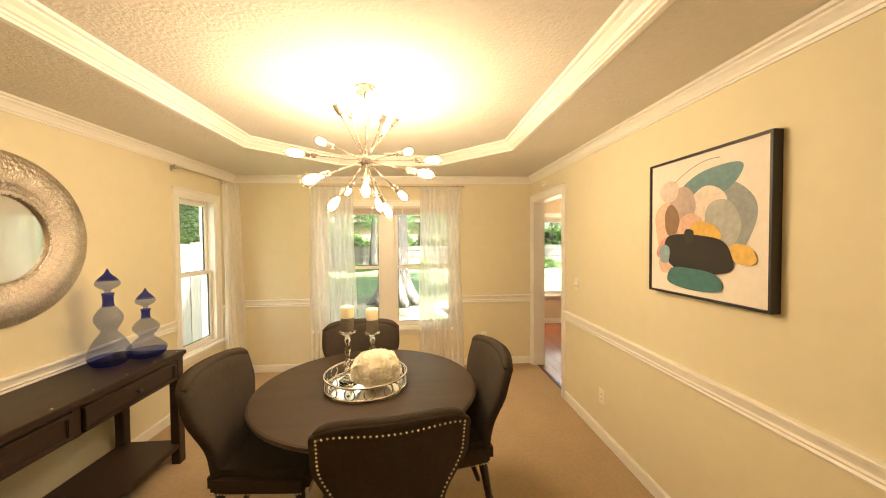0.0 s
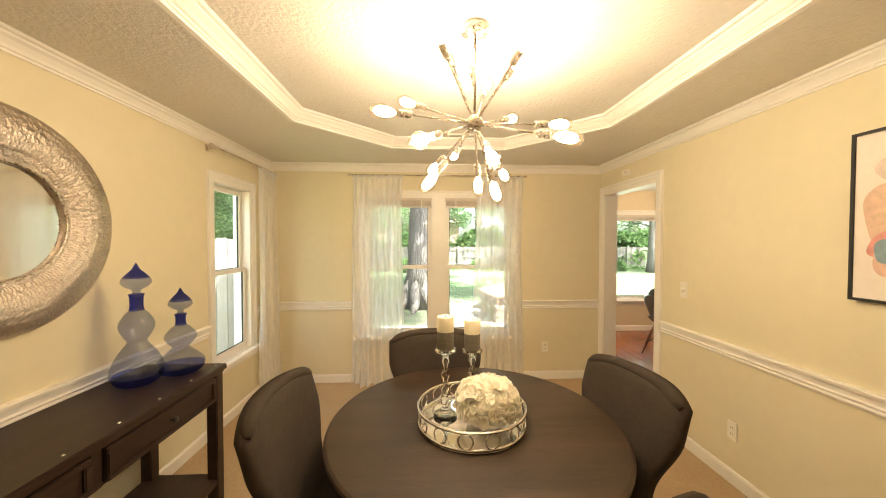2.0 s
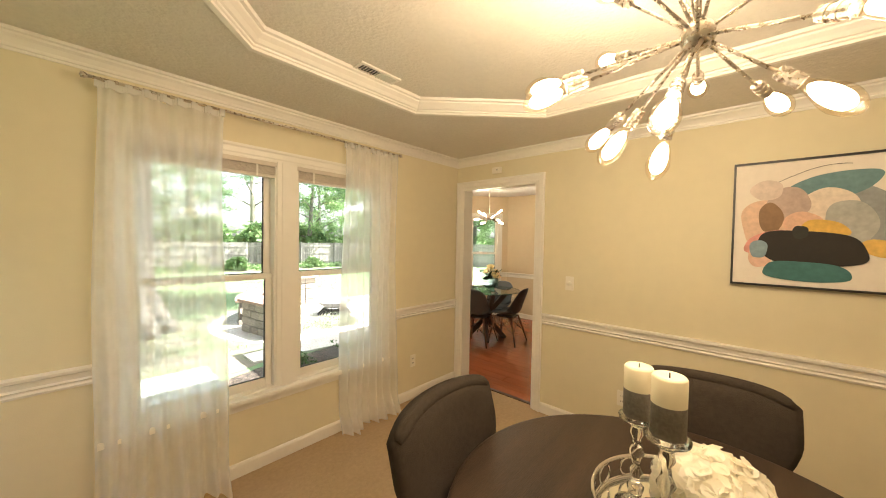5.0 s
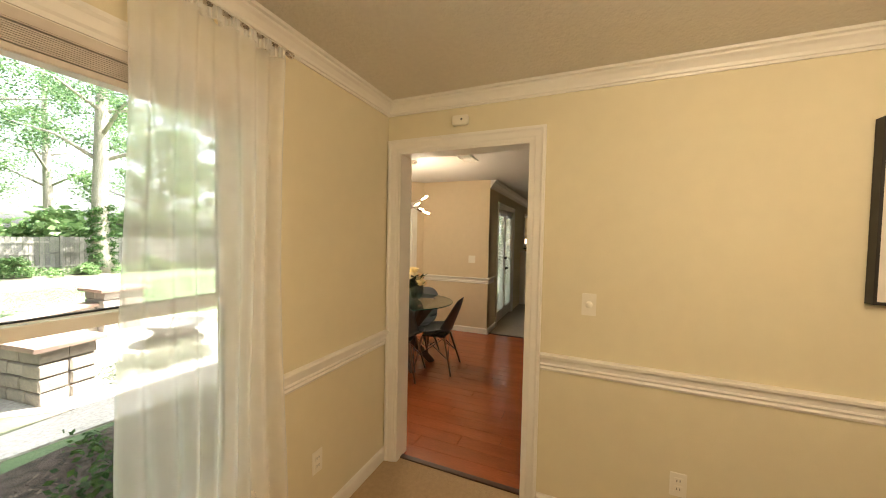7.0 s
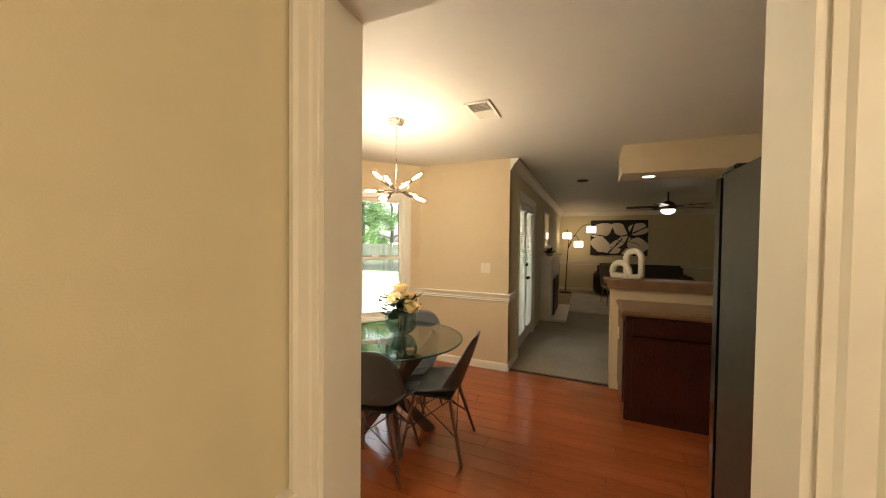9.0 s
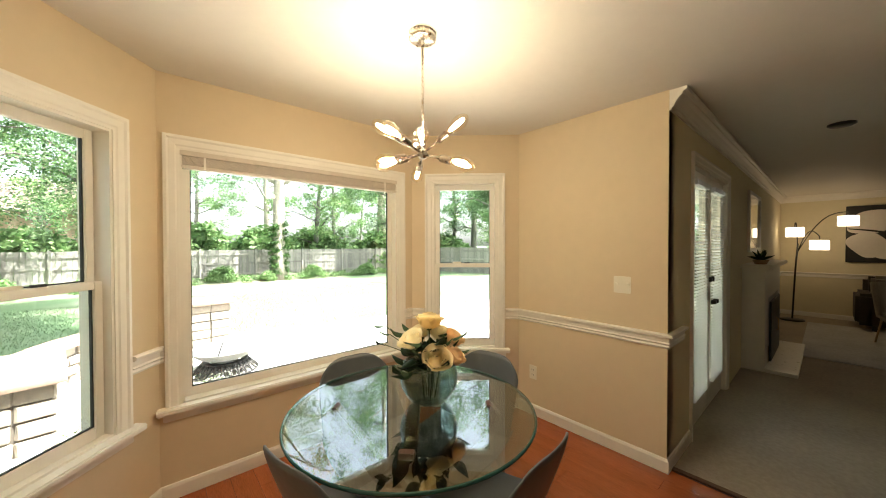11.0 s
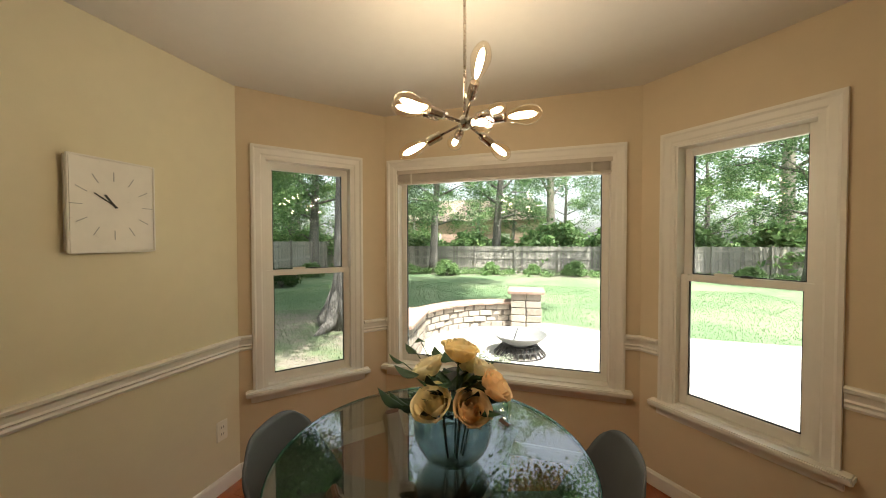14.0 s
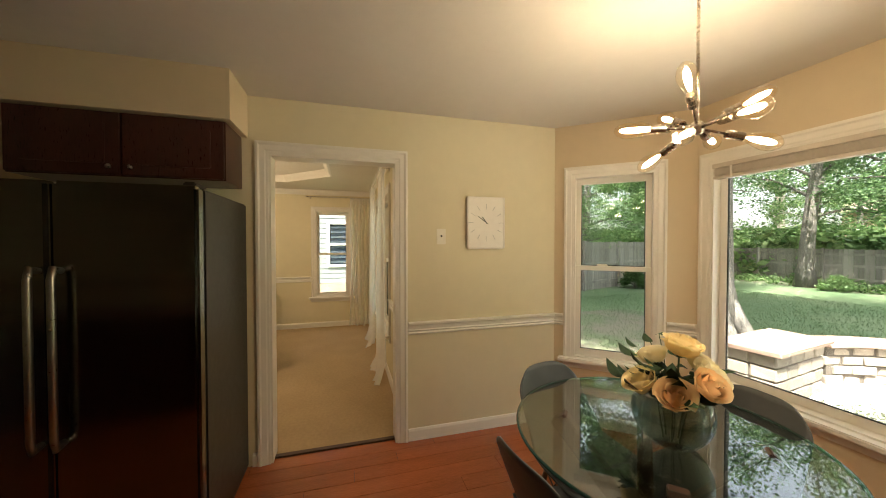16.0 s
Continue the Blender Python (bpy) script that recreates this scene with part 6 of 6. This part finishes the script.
flat("garden_path", [(-1.0, 3.0), (1.0, 2.85), (1.0, 3.65), (-1.0, 3.45)], GROUND + 0.020, PATIO, "pale concrete path beside the bed")


def leaves_mesh(name, centres, n, size, material, seed, flatten=0.5):
    """Many small leaves, each a bent pair of triangles, scattered round clump centres (x, y, z, spread)."""
    rng = np.random.default_rng(seed)
    c = np.array(centres)[rng.integers(0, len(centres), n)]
    p = c[:, :3] + rng.normal(0, 1, (n, 3)) * c[:, 3:4] * np.array([0.55, 0.55, 0.42])
    d = rng.normal(0, 1, (n, 3))
    d[:, 2] *= flatten
    d /= np.linalg.norm(d, axis=1)[:, None]
    e = np.cross(d, rng.normal(0, 1, (n, 3)))
    e /= np.linalg.norm(e, axis=1)[:, None]
    s = size * rng.uniform(0.6, 1.3, (n, 1))
    v = np.empty((n, 4, 3))
    v[:, 0], v[:, 2] = p - d * s, p + d * s
    v[:, 1], v[:, 3] = p + e * s * 0.55, p - e * s * 0.55
    f = np.arange(n * 4).reshape(n, 4)
    return raw_mesh(name, v.reshape(-1, 3).tolist(), f.tolist(), material)


def tree(m, height, trunk_r, crown_low, crown_r, leaf, bark, n, size, seed, label, flare=1.5, bend=0.3, thick=1.0):
    rnd_ = random.Random(seed)
    t = thing("tree", m, label, "tree", "garden trees")
    bm = bmesh.new()
    pts, rad = [], []
    for k in range(13):
        q = k / 12
        pts.append((bend * math.sin(q * 2.2) * q, bend * 0.6 * math.sin(q * 3.1 + seed) * q, q * height * 0.86))
        rad.append(trunk_r * (1 - 0.72 * q) * (1 + (flare - 1) * math.exp(-q * height / 0.45)))
    tube(bm, pts, rad, 16)
    clumps = []
    for k in range(16):
        q = crown_low / height + (0.84 - crown_low / height) * (k + 0.5) / 16
        i = min(int(q / 0.86 * 12), 11)
        b = Vector(pts[i]).lerp(Vector(pts[i + 1]), 0.5)
        a = k * 2.4 + rnd_.uniform(-0.4, 0.4)
        ln = crown_r * (1.05 - 0.5 * abs(q - 0.55)) * rnd_.uniform(0.6, 1.05)
        tip = b + Vector((math.cos(a) * ln, math.sin(a) * ln, ln * rnd_.uniform(0.05, 0.5)))
        mid = b.lerp(tip, 0.5) + Vector((0, 0, ln * 0.12))
        r_ = rad[i] * 0.38
        tube(bm, [b, mid, tip], [r_, r_ * 0.6, r_ * 0.2], 7)
        for j in range(5):
            w = rnd_.uniform(0.35, 1.08)
            c = b.lerp(tip, w) + Vector((rnd_.gauss(0, 0.22), rnd_.gauss(0, 0.22), rnd_.gauss(0.1, 0.2))) * crown_r * 0.42
            clumps.append((*c, crown_r * thick * rnd_.uniform(0.10, 0.22)))
    clumps.append((*pts[-1], crown_r * 0.4))
    part("trunk", bm, bark, t)
    part("crown", leaves_mesh("crown", clumps, n, size, leaf, seed), leaf, t)
    return t


# the old oak with its root flare, and the woods
oak = tree(pose(-2.12, 6.05, GROUND - 0.02), 15, 0.40, 5.0, 6.8, LEAF, BARK, 300000, 0.066, 11, "massive old oak with grey bark and flared roots", 1.5, 0.25, 1.15)
bm = bmesh.new()
for k in range(9):
    a = k * 0.698 + 0.2
    r1 = 0.75 + 0.22 * math.sin(k * 2.3)
    tube(bm, [(0.26 * math.cos(a), 0.26 * math.sin(a), 0.95), (0.42 * math.cos(a), 0.42 * math.sin(a), 0.42), (0.62 * math.cos(a + 0.1), 0.62 * math.sin(a + 0.1), 0.16), (r1 * 1.08 * math.cos(a + 0.15), r1 * 1.08 * math.sin(a + 0.15), -0.02)], [0.12, 0.17, 0.13, 0.05], 10)
part("root_flare", bm, BARK, oak, "spreading grey root flare")
kinds = [tree(pose(5.8, 18.3, GROUND), 15, 0.34, 4.5, 4.2, LEAF, BARK_PALE, 18000, 0.058, 21, "tall pale-barked garden tree", 1.35, 0.15),
         tree(pose(-4.4, 18.4, GROUND), 11, 0.26, 2.8, 3.8, LEAF, BARK, 18000, 0.058, 22, "leafy shade tree by the fence", 1.4, 0.5),
         tree(pose(-9.0, 23.0, GROUND), 9, 0.17, 1.0, 3.2, LEAF2, BARK, 18000, 0.058, 23, "bright green young tree behind the fence", 1.2, 0.4)]
rnd = random.Random(77)
spots = [(1, -6.6, 17.6), (1, -1.2, 21.5), (2, 9.0, 21.8), (0, 13.5, 21.0), (1, 12.0, 16.6), (0, 2.2, 23.5), (1, -10.5, 15.5), (2, -12.2, 17.5), (1, -13.5, 12.5), (2, -11.0, 9.0), (0, -12.5, 6.5), (1, 18.0, 14.0), (1, -8.6, 5.5), (2, -9.6, 3.6)]
for k in range(14):
    a = k / 13
    x = -26 + 56 * a + rnd.uniform(-1.2, 1.2)
    y = 24.5 + rnd.uniform(0, 9) - 0.012 * (x - 2) ** 2
    spots.append(((2, 1, 2, 0, 2)[k % 5], x, y))
for k in range(8):
    spots.append(((2, 1)[k % 2], 19 + rnd.uniform(0, 6), 2 + k * 2.5))
    spots.append(((1, 2)[k % 2], -15 - rnd.uniform(0, 6), 3 + k * 2.8))
for kd, x, y in spots:
    s = rnd.uniform(0.8, 1.2)
    copy_thing(kinds[kd], pose(x, y, GROUND, 0, 0, rnd.uniform(0, 360)) @ Matrix.Scale(s, 4))


def shrub(m, r, leaf, n, seed, label, size=0.05):
    rnd_ = random.Random(seed)
    t = thing("shrub", m, label, "shrub", "garden shrubs")
    cl = []
    for k in range(34):
        a, e = rnd_.uniform(0, 6.28), rnd_.uniform(0, 1.45)
        q = r * rnd_.uniform(0.55, 0.9)
        cl.append((q * math.cos(a) * math.cos(e), q * math.sin(a) * math.cos(e), r * 0.25 + q * math.sin(e) * 0.9, r * 0.24))
    part("foliage", leaves_mesh("foliage", cl, n, size, leaf, seed), leaf, t)
    bm = bmesh.new()
    for k in range(6):
        a = k * 1.05
        tube(bm, [(0, 0, 0), (0.4 * r * math.cos(a), 0.4 * r * math.sin(a), 0.6 * r)], [0.02, 0.008], 5)
    part("stems", bm, BARK, t)
    return t


s1 = shrub(pose(-8.2, 10.6, GROUND), 0.62, LEAF3, 5000, 31, "dark clipped round shrub by the fence", 0.045)
s2 = shrub(pose(-3.2, 16.9, GROUND), 0.70, LEAF2, 4000, 32, "pale green garden shrub beside the fence bed", 0.06)
for x, y, q in ((-5.4, 17.0, 0.7), (-1.0, 18.2, 0.8), (1.2, 18.7, 0.7), (3.4, 18.6, 0.9), (7.6, 18.5, 0.8), (5.2, 17.8, 0.6), (10.5, 17.6, 0.8), (-9.5, 14.0, 0.9), (-6.4, 0.6, 0.85)):
    copy_thing(s2, pose(x, y, GROUND, 0, 0, x * 50) @ Matrix.Scale(q, 4))
for k in range(26):
    copy_thing(s2, pose(-22 + k * 1.75 + rnd.uniform(-0.5, 0.5), 21.2 + rnd.uniform(0, 1.6), GROUND, 0, 0, k * 40) @ Matrix.Scale(rnd.uniform(2.0, 3.6), 4))
ivy = thing("ivy", pose(5.8, 18.3, GROUND), "climbing ivy on the pale trunk", "ivy")
part("ivy_leaves", leaves_mesh("ivy_leaves", [(0.36 * math.cos(k * 2.1) - 0.1, -0.25 + 0.2 * math.sin(k * 2.1), 0.1 + k * 0.13, 0.18) for k in range(22)], 2500, 0.06, LEAF3, 41), LEAF3, ivy)
gc = tagged(part("ground_cover", leaves_mesh("ground_cover", [(0.25 + 1.2 * rnd.random(), 3.9 + 0.7 * rnd.random(), GROUND + 0.07, 0.13) for _ in range(70)], 6500, 0.018, SPECKLED, 42), SPECKLED), "low speckled ground cover beside the patio", "plants", "", "stuff")
gb = tagged(part("bed_plants", leaves_mesh("bed_plants", [(-0.9 + 1.5 * rnd.random(), 1.5 + 1.2 * rnd.random(), GROUND + 0.08, 0.12) for _ in range(16)], 700, 0.030, LEAF3, 43), LEAF3), "scattered green plants in the mulch bed", "plants", "", "stuff")
gv = tagged(part("fence_bed_plants", leaves_mesh("fence_bed_plants", [(-12 + 25 * rnd.random(), 17.4 + 1.6 * rnd.random(), GROUND + 0.12, 0.25) for _ in range(160)], 9000, 0.06, LEAF2, 44), LEAF2), "low leafy plants along the fence bed", "plants", "", "stuff")
# mulch chips and fallen leaves
rng = np.random.default_rng(3)
n = 5000
p = np.column_stack([rng.uniform(-3.5, 0.95, n), rng.uniform(0.2, 2.5, n), np.full(n, GROUND + 0.014)])
d = np.column_stack([rng.normal(0, 1, (n, 2)), rng.normal(0, 0.35, n)])
d /= np.linalg.norm(d, axis=1)[:, None]
e = np.cross(d, [0, 0, 1])
s = rng.uniform(0.010, 0.030, (n, 1))
v = np.stack([p - d * s, p + e * s * 0.4, p + d * s, p - e * s * 0.4], 1)
CHIP = leaf_mat("bark_chip", (0.03, 0.022, 0.016), (0.22, 0.17, 0.13))
tagged(part("bark_chips", raw_mesh("bark_chips", v.reshape(-1, 3).tolist(), np.arange(n * 4).reshape(n, 4).tolist(), CHIP), CHIP), "dark bark chips strewn over the bed", "mulch", "", "stuff")
# grass blades where the lawn is seen near
n = 60000
x, y = rng.uniform(-7, 9, n), rng.uniform(2.6, 14, n)
keep = (((x - PCX) / 2.7) ** 2 + ((y - PCY) / 2.4) ** 2 > 1) & ~((x > 0.8) & (y < 6.9)) & ~((x > -3.7) & (y < 3.8))
x, y = x[keep], y[keep]
n = len(x)
h = rng.uniform(0.02, 0.05, n)
a = rng.uniform(0, 6.28, n)
p = np.column_stack([x, y, np.full(n, GROUND)])
w = np.column_stack([np.cos(a), np.sin(a), np.zeros(n)]) * 0.006
tip = p + np.column_stack([rng.normal(0, 0.02, n), rng.normal(0, 0.02, n), h])
v = np.stack([p - w, p + w, tip], 1)
BLADE = leaf_mat("grass_blade", (0.09, 0.155, 0.065), (0.17, 0.235, 0.11))
tagged(part("grass", raw_mesh("grass", v.reshape(-1, 3).tolist(), np.arange(n * 3).reshape(n, 3).tolist(), BLADE), BLADE), "short green grass blades", "grass", "", "stuff")


def stone_piece(name, w, d, h, seed):
    """One rough block with knocked corners."""
    rnd_ = random.Random(seed)
    bm = bmesh.new()
    box(bm, -w / 2, w / 2, -d / 2, d / 2, -h / 2, h / 2)
    bmesh.ops.bevel(bm, geom=bm.edges[:], offset=0.012, segments=1, affect="EDGES")
    for v_ in bm.verts:
        v_.co += Vector((rnd_.uniform(-1, 1), rnd_.uniform(-1, 1), rnd_.uniform(-0.5, 0.5))) * 0.007
    return mesh_of(name, bm, STONE if name == "stone" else CAP)


sw = thing("seat_wall", pose(PCX, PCY, GROUND), "curved dry-laid limestone seat wall round the patio", "stone wall")
blocks = [stone_piece("stone", 0.255 - 0.015 * k, 0.30 - 0.02 * k, 0.106, k) for k in range(4)]
caps = [stone_piece("capstone", 0.36, 0.40, 0.055, 20 + k) for k in range(3)]
WR = 1.87
bm = bmesh.new()
for k in range(20):
    a = radians(168 - k * 4.15)
    box(bm, -0.075, 0.075, -0.115, 0.115, 0.0, 0.478, m=pose(WR * math.cos(a), WR * math.sin(a), 0, 0, 0, math.degrees(a) - 90))
part("joint_bed", bm, MORTAR, sw, "dark recessed joints")
for c in range(4):
    for k in range(10):
        a = radians(168 - (k + 0.5 * (c % 2)) * 8.3)
        part("stone", blocks[(k * 3 + c) % 4], STONE, sw, m=pose(WR * math.cos(a), WR * math.sin(a), 0.062 + c * 0.120, 0, 0, math.degrees(a) - 90 + rnd.uniform(-2, 2)))
for k in range(8):
    a = radians(166 - k * 10.3)
    part("capstone", caps[k % 3], CAP, sw, m=pose(WR * math.cos(a), WR * math.sin(a), 0.511, 0, 0, math.degrees(a) - 90))


def pier(x, y, w, ln, courses, ch, turn, label):
    """A squared pier of stones in bonded courses under one flat cap."""
    t = thing("stone_pier", pose(x, y, GROUND, 0, 0, turn), label, "stone pier", "patio piers")
    n = max(2, round(ln / 0.32))
    for c in range(courses):
        cuts = [0.0] + [(k + 1 + (0.22 if c % 2 else -0.12) + rnd.uniform(-0.08, 0.08)) / n * ln for k in range(n - 1)] + [ln]
        for y0, y1 in zip(cuts, cuts[1:]):
            for sx in (-1, 1):
                part("stone", stone_piece("stone", w / 2 - 0.014, y1 - y0 - 0.016, ch - 0.014, rnd.randint(0, 9999)), STONE, t, m=pose(sx * w / 4 + rnd.uniform(-0.006, 0.006), (y0 + y1) / 2 - ln / 2, ch * (c + 0.5)))
    part("joint_bed", boxes((-w / 2 + 0.03, w / 2 - 0.03, -ln / 2 + 0.03, ln / 2 - 0.03, 0.0, courses * ch - 0.006)), MORTAR, t, "dark recessed joints")
    part("capstone", stone_piece("capstone", w + 0.12, ln + 0.12, 0.06, 70), CAP, t, m=pose(0, 0, courses * ch + 0.026))


pier(1.52, 6.98, 0.62, 0.60, 5, 0.148, 4, "tall square limestone pier with a red sandstone cap")
pier(-0.22, 4.50, 0.50, 1.15, 4, 0.148, 8, "long low limestone pier at the end of the seat wall")

fb = thing("fire_bowl", pose(1.53, 5.12, GROUND + 0.017), "shallow white metal fire bowl on a dark pierced ring", "fire bowl")
WHITE_METAL = mat("pale_enamel", (0.20, 0.20, 0.195), 0.4, var=0.12, scale=6)
part("bowl", lathe(bmesh.new(), smooth_profile([(0.0, 0.15), (0.16, 0.16), (0.30, 0.22), (0.415, 0.315), (0.43, 0.32), (0.405, 0.30), (0.29, 0.215), (0, 0.17)], 4), 48), WHITE_METAL, fb)
for k in range(24):
    a = 6.2832 * k / 24
    for sgn in (-1, 1):
        part("ring_bar", tube(bmesh.new(), [(0.40 * math.cos(a), 0.40 * math.sin(a), 0.005), (0.27 * math.cos(a + sgn * 0.13), 0.27 * math.sin(a + sgn * 0.13), 0.155)], 0.010, 5), BLACK, fb)
part("ring_shell", lathe(bmesh.new(), [(0.20, 0.156), (0.275, 0.150), (0.335, 0.085), (0.330, 0.082), (0.268, 0.144), (0.20, 0.150)], 48), BLACK, fb)
part("ring_base", ring_tube(bmesh.new(), 0.40, 0.012, 0.012, 48, 8), BLACK, fb)
part("ring_top", ring_tube(bmesh.new(), 0.27, 0.150, 0.012, 48, 8), BLACK, fb)
part("poker", tube(bmesh.new(), [(-0.1, 0, 0.18), (-0.03, 0, 0.40), (0.0, 0.02, 0.41)], 0.008, 6), BLACK, fb)

ub = thing("utility_box", pose(-2.25, 1.60, GROUND + 0.009), "grey metal utility box in the mulch bed", "utility box")
part("cabinet", boxes((-0.40, 0.40, -0.33, 0.33, 0.0, 0.40), bevel=0.012), PAINTED_GREY, ub)
part("lid", boxes((-0.43, 0.43, -0.36, 0.36, 0.401, 0.450), bevel=0.012), PAINTED_GREY, ub)
part("hose", tube(bmesh.new(), [(-0.30 + 0.05 * k, -0.42, 0.02 + 0.30 * math.sin(min(k / 5, 1) * 1.57)) for k in range(8)], 0.014, 8), BLACK, ub)


def fence(name, p, q, top, label, rails_to=1, step=0.150):
    p, q = Vector((*p, 0)), Vector((*q, 0))
    d = q - p
    ln = d.length
    t = thing(name, Matrix.Translation((p.x, p.y, GROUND)) @ Matrix.Rotation(math.atan2(d.y, d.x), 4, "Z"), label, "fence", "garden fences")
    hgt = top - GROUND
    sm = mesh_of("slat", boxes((-0.070, 0.070, -0.010, 0.010, 0.01, hgt), bevel=0.003), FENCE)
    pm = mesh_of("post", boxes((-0.045, 0.045, -0.045, 0.045, 0.0, hgt + 0.05), bevel=0.005), FENCE)
    for k in range(int(ln / step)):
        part("slat", sm, FENCE, t, m=pose((k + 0.5) * step, rnd.uniform(-0.003, 0.003), rnd.uniform(-0.012, 0.012)))
    for k in range(int(ln / 2.4) + 1):
        part("post", pm, FENCE, t, m=pose(k * 2.4, rails_to * 0.092, 0))
        for z in (0.30, hgt * 0.55, hgt - 0.22):
            if (k + 1) * 2.4 < ln:
                part("rail", boxes((k * 2.4, k * 2.4 + 2.4, rails_to * 0.011, rails_to * 0.047, z - 0.045, z + 0.045)), FENCE, t)
    return t


fence("board_fence", (-3.80, 1.15), (-5.93, 1.15), 1.56, "weathered grey cedar board fence joining the house corner", -1)
fence("board_fence", (-11.8, 19.6), (14.5, 19.6), 1.18, "weathered grey cedar board fence along the back lot line", -1)
fence("board_fence", (14.5, 19.6), (19.0, 3.0), 1.25, "weathered grey cedar board fence along the far side lot line", -1)
fence("board_fence", (-5.95, 1.2), (-11.8, 19.6), 1.48, "weathered grey cedar board fence along the near side lot line", -1)

# neighbours
nh = thing("neighbour_house", pose(-9.2, -1.6, GROUND), "grey lap-sided neighbouring house with white trim", "house")
part("wall", boxes((-6, -0.02, -5.0, 2.2, 0, 4.2)), SIDING, nh)
lap = mesh_of("siding_board", boxes((-0.02, 0.012, -5.0, 2.2, -0.08, 0.085), m=pose(0, 0, 0, 0, -4, 0)), SIDING)
for k in range(22):
    part("siding_board", lap, SIDING, nh, m=pose(0, 0, 0.55 + k * 0.165))
part("foundation", boxes((-0.02, 0.03, -5.0, 2.2, 0.0, 0.46)), BRICK_OUT, nh)
for y0 in (0.55, -2.4):
    w = part("window", boxes((0.012, 0.055, y0, y0 + 0.08, 1.0, 2.5), (0.012, 0.055, y0 + 0.92, y0 + 1.0, 1.0, 2.5), (0.012, 0.055, y0 + 0.08, y0 + 0.92, 1.0, 1.08), (0.012, 0.055, y0 + 0.08, y0 + 0.92, 2.42, 2.5), (0.012, 0.05, y0 + 0.08, y0 + 0.92, 1.72, 1.78)), TRIM, nh, "white window trim")
    part("pane", boxes((0.013, 0.03, y0 + 0.08, y0 + 0.92, 1.08, 2.42)), pane_mat("dark_pane", (0.55, 0.6, 0.66), 1.6), w)
bm = bmesh.new()
vs = [bm.verts.new(c) for c in ((0.5, -5.4, 4.1), (0.5, 2.6, 4.1), (-6.5, 2.6, 4.1), (-6.5, -5.4, 4.1), (-3, -5.4, 6.4), (-3, 2.6, 6.4))]
for f in ((0, 1, 5, 4), (3, 2, 5, 4), (0, 4, 3), (1, 5, 2), (0, 1, 2, 3)):
    bm.faces.new([vs[i] for i in f])
part("roof", bm, mat("grey_shingle", (0.12, 0.11, 0.10), 0.9, var=0.3), nh)
fh = thing("distant_house", pose(-5.5, 36, GROUND), "pinkish brick house beyond the woods", "house")
part("wall", boxes((-7, 7, -3, 3, 0, 4.0)), mat("pink_brick", (0.50, 0.33, 0.27), 0.9, var=0.15), fh)
bm = bmesh.new()
vs = [bm.verts.new(c) for c in ((-7.5, -3.5, 3.9), (7.5, -3.5, 3.9), (7.5, 3.5, 3.9), (-7.5, 3.5, 3.9), (-6, 0, 6.4), (6, 0, 6.4))]
for f in ((0, 1, 5, 4), (3, 2, 5, 4), (0, 4, 3), (1, 5, 2), (0, 1, 2, 3)):
    bm.faces.new([vs[i] for i in f])
part("roof", bm, mat("brown_shingle", (0.20, 0.15, 0.12), 0.9, var=0.3), fh)
for x in (-4, -1, 3):
    part("window", boxes((x, x + 1.0, -3.06, -2.99, 1.2, 2.6), bevel=0.02), TRIM, fh)

# roof slabs added over the rooms, seen from nowhere inside, to shade them
struct("roof", boxes((XW - 0.5, 0.5, YS - 0.5, 0.45, 2.75, 2.9), (0.1, 3.6, -5.5, 2.35, 2.75, 2.92), (3.0, XE + 0.5, -5.5, 0.6, 2.75, 2.9)), BRICK_OUT, "plain roof deck added above to shade the rooms", "roof")

# ---- kitchen planks ----
kf = tagged(new("kitchen_floor"), "glossy reddish cherry laminate plank floor", "floor", "", "structure")
PWD, PLN = 0.125, 1.21
plank = mesh_of("plank", boxes((-PWD / 2 + 0.0008, PWD / 2 - 0.0008, -PLN / 2 + 0.001, PLN / 2 - 0.001, -0.010, 0.0), bevel=0.0006), PLANK)
for i in range(25):
    x = 0.088 + PWD * (i + 0.5)
    if x + PWD / 2 > 3.235:
        continue
    ymax = min(1.97, 1.22 + (x - KX) * 1.159 + 0.14, 1.30 + (3.17 - x) * 0.956 + 0.14)
    y = ymax - (i * 0.43 % PLN) * 0.999
    part("plank", mesh_of("plank", boxes((-PWD / 2 + 0.0008, PWD / 2 - 0.0008, 0.001, ymax - y - 0.001, -0.010, 0.0), bevel=0.0006), PLANK), PLANK, kf, m=pose(x, y, 0))
    while y > -4.95:
        if y - PLN < -4.99:
            part("plank", mesh_of("plank", boxes((-PWD / 2 + 0.0008, PWD / 2 - 0.0008, -4.99 - y, -0.001, -0.010, 0.0), bevel=0.0006), PLANK), PLANK, kf, m=pose(x, y, 0))
        else:
            part("plank", plank, PLANK, kf, m=pose(x, y - PLN / 2, 0))
        y -= PLN
